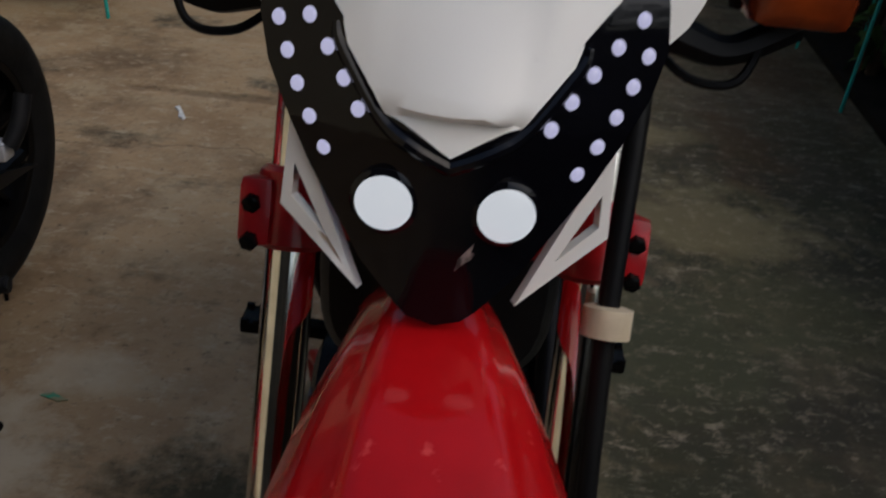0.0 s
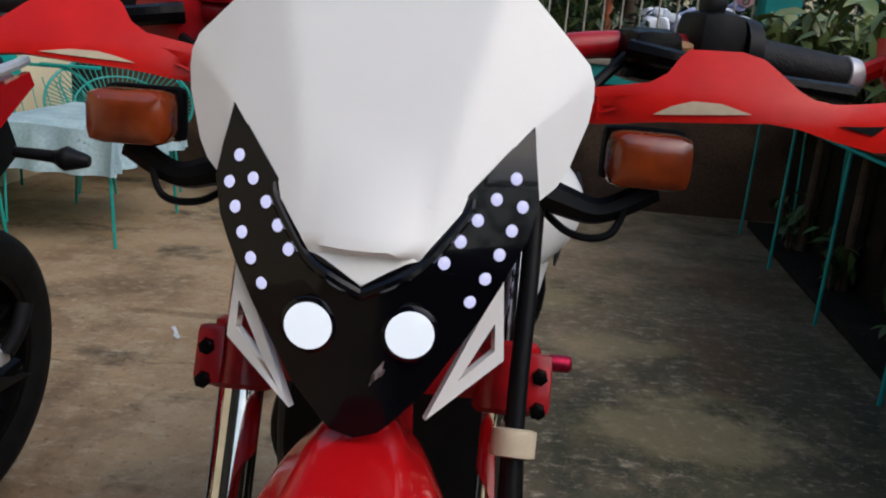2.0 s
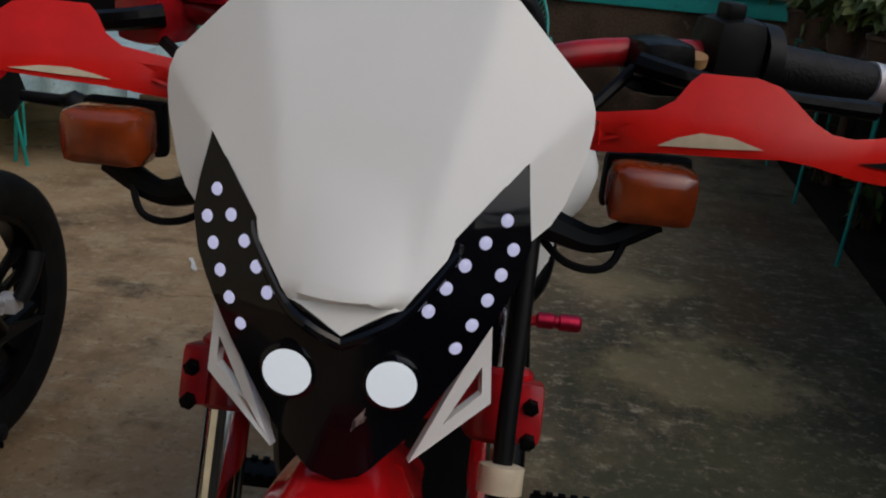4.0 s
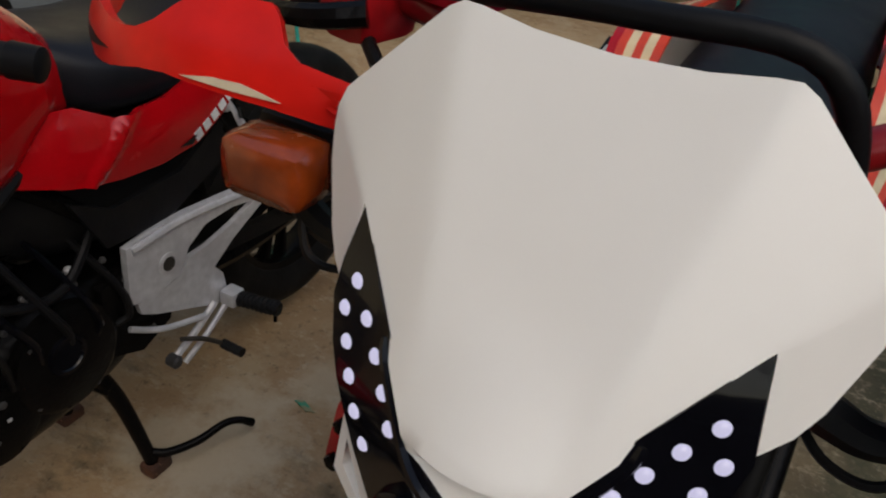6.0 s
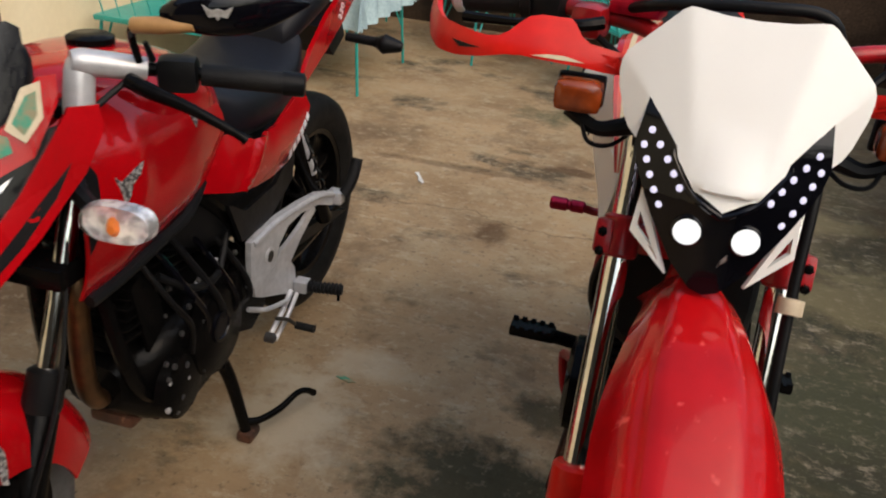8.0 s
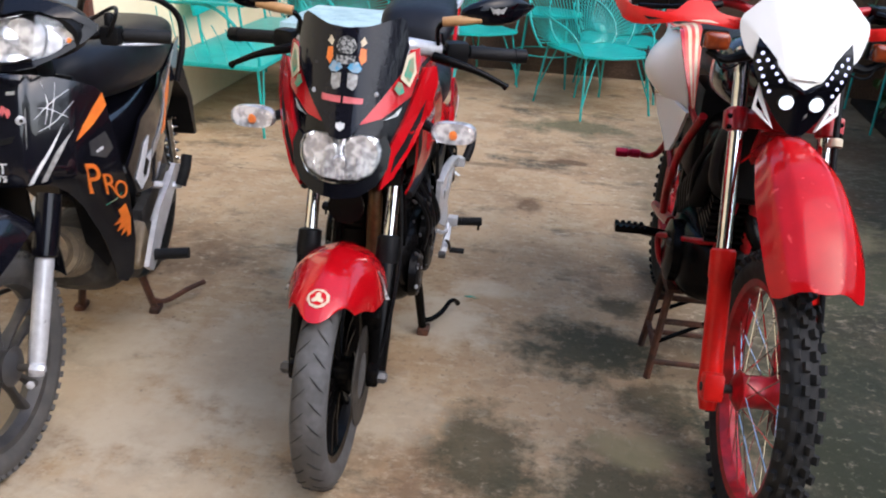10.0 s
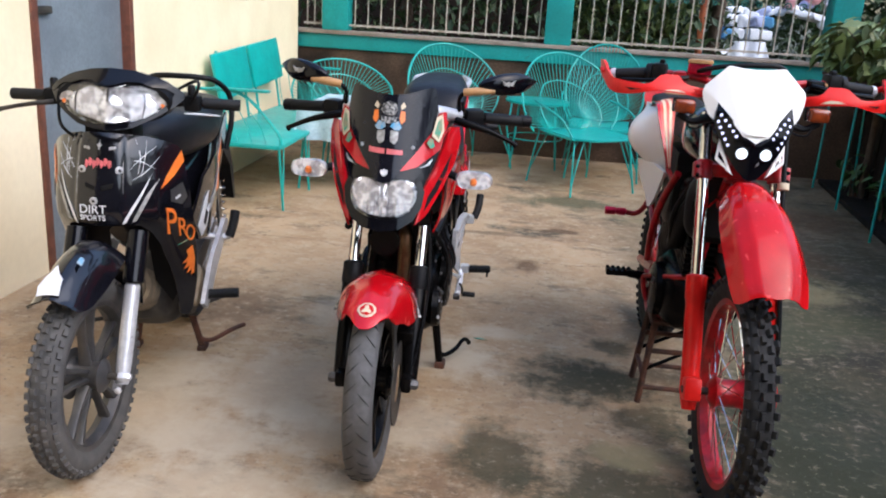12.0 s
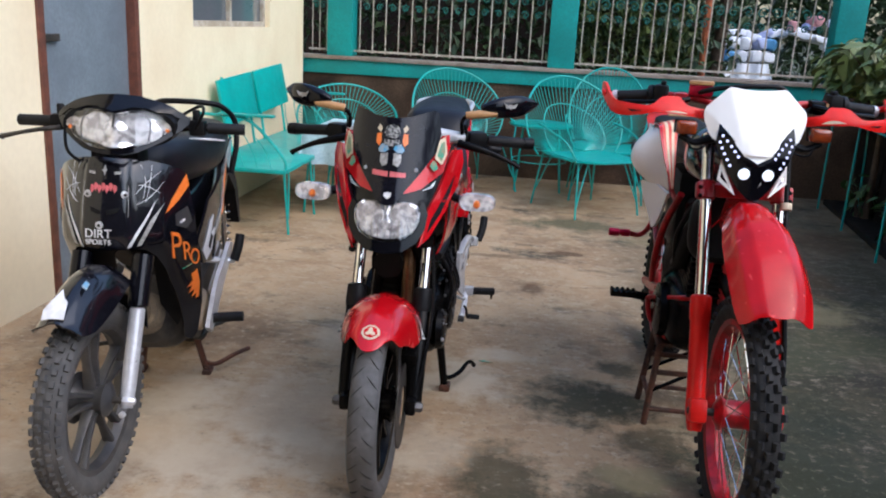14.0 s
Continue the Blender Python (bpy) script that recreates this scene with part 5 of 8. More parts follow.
# turn signals
for s in (-1, 1):
    t = new("turn_signal")
    t.parent = street
    bm = hull([(0.155, 0.876, 0.030, 0.014, 2.4), (0.165, 0.876, 0.050, 0.024, 2.8), (0.195, 0.876, 0.055, 0.027, 2.8), (0.215, 0.876, 0.040, 0.018, 2.4)])
    bm.transform(Matrix.Translation((s * 0.247, 0, 0)))
    put("lens", bm, CLEAR_LENS, t, "clear turn signal lens", m=S).visible_shadow = False
    bm = hull([(0.180, 0.876, 0.044, 0.020, 2.6), (0.205, 0.876, 0.048, 0.022, 2.6), (0.22, 0.876, 0.03, 0.014, 2.4)])
    bm.transform(Matrix.Translation((s * 0.247, 0, 0)))
    put("lens_back", bm, REFLECTOR, t, m=S)
    put("bulb", stack([((s * 0.247, 0.170, 0.872), 0.006), ((s * 0.247, 0.180, 0.872), 0.010), ((s * 0.247, 0.190, 0.872), 0.006)], seg=12), ORANGE, t, m=S)
    put("stalk", tube([(s * 0.20, 0.20, 0.876), (s * 0.165, 0.22, 0.885), (s * 0.14, 0.24, 0.89)], [0.012, 0.014, 0.018]), BLACK_PLASTIC, t, m=S)

# handlebar with grips, levers, mirrors
hb = new("handlebar")
hb.parent = street
G = 1.02
for s in (-1, 1):
    put("bar", tube([(s * 0.09, 0.335, 0.985), (s * 0.10, 0.35, G + 0.01), (s * 0.17, 0.385, G + 0.016), (s * 0.385, 0.475, G)], 0.011, seg=12), BLACK_METAL, hb, m=S)
    put("bar_clamp", tube([(s * 0.098, 0.318, 1.052), (s * 0.110, 0.330, 1.050), (s * 0.145, 0.362, G + 0.022), (s * 0.180, 0.388, G + 0.016)], [0.016, 0.021, 0.020, 0.017], seg=16), ALLOY, hb, "silver clip-on clamp", m=S)
    put("fork_cap", stack([((s * 0.102, 0.315, 0.955), 0.024), ((s * 0.103, 0.330, 1.035), 0.023), ((s * 0.103, 0.332, 1.050), 0.019), ((s * 0.103, 0.333, 1.060), 0.010)], seg=20), ALLOY, hb, "silver fork cap", m=S)
    bm = tube([(s * 0.255, 0.421, G + 0.010), (s * 0.37, 0.469, G + 0.001)], 0.0175, seg=16, n=3)
    put("grip", bm, GRIP_RUBBER, hb, m=S)
    put("grip_end", stack([((s * 0.37, 0.469, G + 0.001), 0.020), ((s * 0.40, 0.4815, G - 0.001), 0.019), ((s * 0.403, 0.483, G - 0.001), 0.013)]), BLACK_PLASTIC, hb, m=S)
    put("switch_box", box((s * 0.222, 0.408, G + 0.010), (0.062, 0.052, 0.056), bevel=0.014, turn=(0, 0, s * 22)), BLACK_PLASTIC, hb, m=S)
    put("switch_lever", tube([(s * 0.19, 0.39, G + 0.03), (s * 0.185, 0.38, G + 0.06)], [0.006, 0.004]), BLACK_PLASTIC, hb, m=S)
    put("lever", tube([(s * 0.17, 0.355, G + 0.004), (s * 0.21, 0.345, G - 0.004), (s * 0.28, 0.345, G - 0.022), (s * 0.345, 0.352, G - 0.050), (s * 0.36, 0.356, G - 0.060)], [0.013, 0.013, 0.009, 0.007, 0.010], seg=10), BLACK_METAL, hb, "black curved lever", m=S)
    put("cable", tube([(s * 0.16, 0.36, G), (s * 0.12, 0.30, 0.96), (s * 0.10, 0.34, 0.86), (s * 0.06, 0.5, 0.8)], 0.005, seg=7), BLACK_PLASTIC, hb, m=S)
    mi = new("mirror")
    mi.parent = street
    out = spline([Vector((0.235, 0.345, 0)), Vector((0.262, 0.350, 0)), Vector((0.31, 0.365, 0)), Vector((0.365, 0.400, 0)), Vector((0.412, 0.462, 0))], 4)
    hw = spline([Vector((0.010, 0.012, 0)), Vector((0.024, 0.020, 0)), Vector((0.034, 0.024, 0)), Vector((0.030, 0.020, 0)), Vector((0.003, 0.003, 0))], 4)
    loops = []
    for p, q in zip(out, hw):
        loops.append([Vector((s * p.x, p.y + 0.01 + c, 1.140 + (p.x - 0.30) * 0.08 + d)) for c, d in ring(q.y, q.x, 2.2, 18)])
    put("mirror_shell", loft(loops), BLACK_GLOSS, mi, "black teardrop mirror shell", m=S)
    put("mirror_badge", sheet([(-0.022, 0.011), (-0.009, 0.004), (0, 0.007), (0.009, 0.004), (0.022, 0.011), (0.013, -0.006), (0.004, -0.004), (0, -0.010), (-0.004, -0.004), (-0.013, -0.006)], lambda u, z: (s * (0.325 + 0.92 * u), 0.3475 + 0.36 * u, 1.146 + z), 0.003, step=0.02), DECAL_SILVER, mi, m=S)
    put("mirror_arm", tube([(s * 0.178, 0.372, G + 0.03), (s * 0.176, 0.362, 1.085), (s * 0.185, 0.350, 1.104), (s * 0.205, 0.345, 1.113)], [0.006, 0.006, 0.007, 0.008], seg=10), BLACK_METAL, mi, m=S)
    put("mirror_neck", tube([(s * 0.190, 0.346, 1.112), (s * 0.235, 0.345, 1.118), (s * 0.285, 0.352, 1.122)], [0.012, 0.013, 0.008], seg=10), TAN, mi, "tan coloured mirror neck", m=S)

# tank with shrouds
put("tank", hull([(0.315, 0.94, 0.06, 0.05, 2.6), (0.36, 0.935, 0.120, 0.085, 2.8), (0.45, 0.925, 0.158, 0.105, 2.9), (0.55, 0.91, 0.160, 0.115, 2.9), (0.64, 0.885, 0.148, 0.11, 2.8), (0.71, 0.855, 0.122, 0.09, 2.6), (0.76, 0.825, 0.09, 0.06, 2.6)]), RED_PAINT, street, "glossy red fuel tank with silver emblems")
put("tank_cap", stack([((0, 0.50, 1.03), 0.04), ((0, 0.50, 1.040), 0.04), ((0, 0.50, 1.045), 0.03)], seg=24), BLACK_METAL, street)
for s in (-1, 1):
    # shroud: a full rounded panel from the front edge back to the seat
    def shroud(y, v, lift=0.0):
        k = (y - 0.235) / 0.425
        low = 0.694 + 0.062 * max(0, k) ** 1.1 + 0.05 * max(0, k - 0.85) / 0.15
        top = 0.955 + 0.045 * math.sin(math.pi * min(1, 0.15 + k * 0.8)) - 0.03 * max(0, k - 0.8) / 0.2
        z = low + (top - low) * v
        full = (1 - abs(2 * min(1, v * 0.92 + 0.10) - 1) ** 2.6)
        x = 0.112 + 0.062 * full * (0.72 + 0.28 * min(1, k / 0.30)) - 0.020 * max(0, k - 0.7) / 0.3
        ridge = 0.006 * math.exp(-((k - 0.20 - 0.16 * v) / 0.05) ** 2) * full
        return Vector((s * (x + ridge + lift), y, z))

    bm = loft([[shroud(0.235 + 0.425 * i / 24, j / 16) for j in range(17)] for i in range(25)], None, cap=False, closed=False)
    thicken(bm, 0.006)
    put("tank_shroud", bm, RED_PAINT, street, "glossy red tank shroud with soft creases", sharp=60)
    put("shroud_trim", tube([shroud(0.25, 0.0, 0.004) + Vector((0, 0, -0.010)), shroud(0.33, 0.0, 0.004) + Vector((0, 0, -0.012)), shroud(0.44, 0.0, 0.004) + Vector((0, 0, -0.014)), shroud(0.54, 0.0, 0.004) + Vector((0, 0, -0.014)), shroud(0.64, 0.0, 0.004) + Vector((0, 0, -0.012))], 0.012), BLACK_PLASTIC, street)
    put("shroud_inlet", sheet([(0.238, 0.30), (0.238, 0.72), (0.262, 0.82), (0.275, 0.70), (0.262, 0.40)], lambda y, v: tuple(shroud(y, v, 0.0032)), 0.001, step=0.02), BLACK_PLASTIC, street)
    for cy, cv, k in ((0.330, 0.56, 0.85), (0.545, 0.74, 0.85)):
        pts = [(-0.026, 0.034), (-0.014, 0.014), (0.002, 0.020), (0.018, 0.030), (0.034, 0.036), (0.020, 0.008), (0.006, -0.006), (-0.002, -0.034), (-0.012, -0.048), (-0.016, -0.020), (-0.020, 0.006)]
        out = [(cy + 1.2 * k * a, cv + 0.8 * k * b / 0.30) for a, b in pts]
        put("tank_emblem", sheet(out, lambda y, v: tuple(shroud(y, v, 0.0036)), 0.0015, step=0.02), CHIP, street, "silver textured emblem")

    # side panel below the seat
    def panel(y, z, lift=0.0):
        f = (y - 0.706) - (z - 0.726) * 1.033
        x = 0.160 + 0.010 * math.exp(-(f / 0.012) ** 2) - 0.10 * max(0, -f) + 0.016 * math.sin(max(0, min(1, (z - 0.68) / 0.15)) * math.pi) - 0.06 * max(0, y - 0.85) - 0.45 * max(0, 0.665 - y)
        return (s * (x + lift), y, z)

    put("side_panel", sheet([(0.575, 0.742), (0.59, 0.79), (0.65, 0.835), (0.70, 0.830), (0.757, 0.800), (0.86, 0.803), (0.965, 0.824), (1.03, 0.838), (1.048, 0.79), (0.99, 0.735), (0.925, 0.695), (0.84, 0.690), (0.76, 0.698), (0.69, 0.714)], panel, 0.010, step=0.012), RED_PAINT, street, "glossy red side panel with raised crease and pale strip", sharp=60)
    for k in range(6):
        t0, t1 = k / 6, (k + 0.72) / 6
        a, b = (0.918, 0.709), (1.034, 0.780)
        wd = 0.010 - 0.0008 * k
        p, q = [a[i] + (b[i] - a[i]) * t0 for i in (0, 1)], [a[i] + (b[i] - a[i]) * t1 for i in (0, 1)]
        put("lettering_bar", sheet([(p[0] + wd * 0.6, p[1] - wd), (q[0] + wd * 0.6, q[1] - wd), (q[0] - wd * 0.6, q[1] + wd), (p[0] - wd * 0.6, p[1] + wd)], lambda y, z: panel(y, z, 0.0062), 0.001, step=0.03), DECAL_WHITE, street, "white lettering bar")
    put("panel_slot", sheet([(0.880, 0.706), (0.912, 0.698), (0.920, 0.716)], lambda y, z: panel(y, z, 0.0062), 0.001, step=0.03), BLACK_PLASTIC, street)
    # rising tail
    def tail(y, z):
        return (s * (0.140 - 0.07 * (y - 1.0)), y, z)
    put("tail_panel", sheet([(0.99, 0.80), (1.07, 0.83), (1.20, 0.87), (1.36, 0.925), (1.52, 1.00), (1.50, 1.03), (1.38, 1.01), (1.24, 0.965), (1.12, 0.905)], lambda y, z: tail(y, z), 0.012, step=0.04), RED_PAINT, street, "glossy red tail panel", sharp=55)
    if s > 0:
        a_ = radians(58)
        writing("tail_number", "220", 0.030, Matrix(((0, 0, 1, 0.1245), (math.cos(a_), -math.sin(a_), 0, 1.335), (math.sin(a_), math.cos(a_), 0, 0.955), (0, 0, 0, 1))), DECAL_WHITE, street, 0.0006, "white model number")
    put("under_panel", sheet([(0.66, 0.69), (0.74, 0.645), (0.90, 0.645), (1.02, 0.71), (1.00, 0.62), (0.86, 0.57), (0.72, 0.58)], lambda y, z: (s * (0.155 - 0.05 * (y - 0.66)), y, z), 0.010, step=0.05), BLACK_PLASTIC, street)
    # rear lamp stalks
    put("rear_signal", tube([(s * 0.09, 1.46, 0.86), (s * 0.17, 1.47, 0.855), (s * 0.20, 1.47, 0.853), (s * 0.25, 1.475, 0.850)], [0.012, 0.014, 0.028, 0.012], seg=12), BLACK_PLASTIC, street)
    put("grab_rail", tube([(s * 0.10, 1.28, 1.02), (s * 0.115, 1.42, 1.045), (s * 0.08, 1.54, 1.05)], 0.012), ALLOY, street)
seat = new("seat")
seat.parent = street
put("rider_seat", hull([(0.665, 0.895, 0.07, 0.04, 2.8), (0.71, 0.865, 0.118, 0.06, 3.0), (0.78, 0.84, 0.150, 0.065, 3.0), (0.92, 0.83, 0.150, 0.06, 3.2), (1.04, 0.86, 0.14, 0.06, 3.0), (1.10, 0.91, 0.12, 0.05, 2.8)]), SEAT_VINYL, seat, "black rider seat")
put("pillion_seat", hull([(1.06, 0.93, 0.09, 0.05, 2.8, 0.2), (1.14, 0.985, 0.125, 0.055, 3.0), (1.30, 1.02, 0.12, 0.045, 3.0), (1.44, 1.045, 0.09, 0.03, 2.8)]), SEAT_VINYL, seat, "raised black pillion seat")
put("tail_lamp", hull([(1.48, 0.985, 0.07, 0.03, 2.6), (1.56, 1.0, 0.05, 0.02, 2.6)]), AMBER, street)
put("rear_mudguard", sheet([(1.36, 0.90), (1.50, 0.94), (1.55, 0.84), (1.47, 0.80)], lambda y, z: (0.0, y, z), 0.10, step=0.08), BLACK_PLASTIC, street)
put("frame_cover", hull([(0.50, 0.70, 0.09, 0.07, 3), (0.68, 0.66, 0.125, 0.11, 3), (0.92, 0.66, 0.12, 0.11, 3), (1.06, 0.70, 0.09, 0.08, 3), (1.16, 0.72, 0.06, 0.05, 3)]), BLACK_PLASTIC, street)
put("rear_hugger", sheet([(1.02, 0.62), (1.18, 0.68), (1.30, 0.66), (1.15, 0.60), (1.05, 0.50)], lambda y, z: (0.0, y, z), 0.11, step=0.08), BLACK_PLASTIC, street)

# frame, engine, exhaust
for s in (-1, 1):
    put("down_tube", tube([(0, 0.33, 0.88), (s * 0.06, 0.36, 0.66), (s * 0.09, 0.40, 0.42), (s * 0.10, 0.48, 0.32)], 0.016), BLACK_METAL, street)
    put("spine", tube([(s * 0.04, 0.36, 0.88), (s * 0.11, 0.62, 0.72), (s * 0.12, 0.82, 0.52)], 0.018), BLACK_METAL, street)
    put("rear_shock", rod((s * 0.135, 1.02, 0.72), (s * 0.135, 1.22, 0.42), 0.022), BLACK_METAL, street)
    bm = tube([(s * 0.135 + 0.030 * math.cos(k * 0.8), 1.04 + 0.15 * k / 46 + 0.0, 0.70 - 0.22 * k / 46 + 0.030 * math.sin(k * 0.8)) for k in range(47)], 0.005, seg=6, n=1)
    put("shock_spring", bm, BLACK_METAL, street)
    put("shock_can", rod((s * 0.145, 1.01, 0.745), (s * 0.150, 1.10, 0.60), 0.012), ALLOY, street)
    put("swing_arm", tube([(s * 0.10, 0.86, 0.40), (s * 0.105, 1.1, 0.375), (s * 0.10, 1.40, 0.388)], [0.024, 0.022, 0.018]), BLACK_METAL, street)
eng = new("engine")
eng.parent = street
put("crankcase", hull([(0.40, 0.38, 0.06, 0.05, 3), (0.48, 0.37, 0.13, 0.11, 3.6), (0.62, 0.385, 0.14, 0.13, 3.6), (0.78, 0.41, 0.13, 0.115, 3.4), (0.86, 0.43, 0.09, 0.07, 3)]), BLACK_METAL, eng)
put("cylinder_block", box((0, 0.475, 0.58), (0.15, 0.15, 0.24), bevel=0.02, turn=(-8, 0, 0)), BLACK_METAL, eng)
for i in range(9):
    put("cooling_fin", box((0, 0.478 + i * 0.003, 0.505 + i * 0.020), (0.20, 0.20, 0.006), bevel=0.002, turn=(-8, 0, 0)), BLACK_METAL, eng)
put("cylinder_head", box((0, 0.52, 0.715), (0.17, 0.17, 0.07), bevel=0.02, turn=(-8, 0, 0)), BLACK_METAL, eng)
put("carburettor", box((0.03, 0.66, 0.62), (0.10, 0.10, 0.11), bevel=0.02), DARK_METAL, eng)
for s in (-1, 1):
    put("round_cover", stack([((s * 0.13, 0.62, 0.415), 0.10), ((s * 0.150, 0.62, 0.415), 0.098), ((s * 0.158, 0.62, 0.415), 0.085)], seg=32), BLACK_METAL, eng)
    put("cover_cap", stack([((s * 0.157, 0.61, 0.435), 0.036), ((s * 0.165, 0.61, 0.435), 0.035), ((s * 0.166, 0.61, 0.435), 0.028), ((s * 0.163, 0.61, 0.435), 0.026), ((s * 0.163, 0.61, 0.435), 0.002)], seg=24), BLACK_GLOSS, eng)
    for k in range(9):
        a = 2 * math.pi * k / 9 + 0.3
        bolt((s * 0.150, 0.62 + 0.089 * math.cos(a), 0.415 + 0.089 * math.sin(a)), (s, 0, 0), 0.005, DARK_ALLOY if k % 2 else BLACK_METAL, eng)
    put("front_cover", stack([((s * 0.12, 0.49, 0.36), 0.075), ((s * 0.142, 0.49, 0.36), 0.070), ((s * 0.148, 0.49, 0.36), 0.05)], seg=24), BLACK_METAL, eng)
    for k in range(5):
        a = 2 * math.pi * k / 5
        bolt((s * 0.140, 0.49 + 0.062 * math.cos(a), 0.36 + 0.062 * math.sin(a)), (s, 0, 0), 0.005, ALLOY if k % 3 == 2 else BLACK_METAL, eng)
    put("sprocket_cover", sheet([(0.70, 0.36), (0.70, 0.50), (0.80, 0.53), (0.86, 0.46), (0.84, 0.36), (0.77, 0.33)], lambda y, z: (s * 0.135, y, z), 0.025, step=0.06), BLACK_METAL, eng)
    put("engine_hanger", sheet([(0.40, 0.62), (0.46, 0.64), (0.50, 0.50), (0.44, 0.46)], lambda y, z: (s * 0.10, y, z), 0.008, step=0.06), BLACK_METAL, eng)
    put("spark_cap", rod((s * 0.085, 0.47, 0.66), (s * 0.125, 0.44, 0.70), 0.012), BLACK_PLASTIC, eng)
    put("spark_lead", tube([(s * 0.125, 0.44, 0.70), (s * 0.13, 0.48, 0.76), (s * 0.08, 0.56, 0.80)], 0.004), BLACK_PLASTIC, eng)
put("hose", tube([(0.12, 0.46, 0.62), (0.145, 0.54, 0.56), (0.14, 0.64, 0.54), (0.12, 0.72, 0.60)], 0.008), BLACK_PLASTIC, eng)
put("gear_linkage", tube([(0.155, 0.74, 0.40), (0.17, 0.80, 0.37), (0.175, 0.90, 0.34)], 0.006), ALLOY, eng)
rnd = random.Random(31)
for k in range(20):
    yy, zz = rnd.uniform(0.42, 0.80), rnd.uniform(0.31, 0.60)
    bolt((0.142 if zz < 0.5 else 0.118, yy, zz), (1, rnd.uniform(-0.2, 0.2), 0.2), rnd.uniform(0.004, 0.0075), ALLOY if k % 6 == 0 else DARK_ALLOY, eng)
for k in range(5):
    put("engine_hose", tube([(0.10, 0.42 + 0.06 * k, 0.68 - 0.01 * k), (0.150, 0.45 + 0.07 * k, 0.58 - 0.02 * k), (0.160, 0.50 + 0.06 * k, 0.50 - 0.015 * k), (0.145, 0.52 + 0.05 * k, 0.42)], 0.006 + 0.001 * (k % 3), seg=8), BLACK_GLOSS if k % 2 else BLACK_PLASTIC, eng)
for k, (yy, zz) in enumerate(((0.53, 0.52), (0.57, 0.56), (0.66, 0.535), (0.72, 0.55), (0.44, 0.44), (0.50, 0.475))):
    bolt((0.135, yy, zz), (1, 0, 0.2), 0.006, DARK_ALLOY, eng)
put("exhaust_header", tube([(0.02, 0.42, 0.70), (0.03, 0.355, 0.64), (0.03, 0.345, 0.54), (0.03, 0.345, 0.43), (0.02, 0.385, 0.365), (-0.02, 0.46, 0.34), (-0.08, 0.55, 0.30), (-0.13, 0.70, 0.25)], 0.021, seg=14), BRONZE, street, "heat-stained exhaust header")
put("muffler", tube([(-0.13, 0.70, 0.25), (-0.155, 0.80, 0.28), (-0.165, 0.95, 0.33), (-0.175, 1.38, 0.46)], [0.022, 0.045, 0.052, 0.05], seg=18), BLACK_METAL, street)
put("belly_cover", box((0, 0.50, 0.27), (0.10, 0.13, 0.03), bevel=0.012), RUST, street)
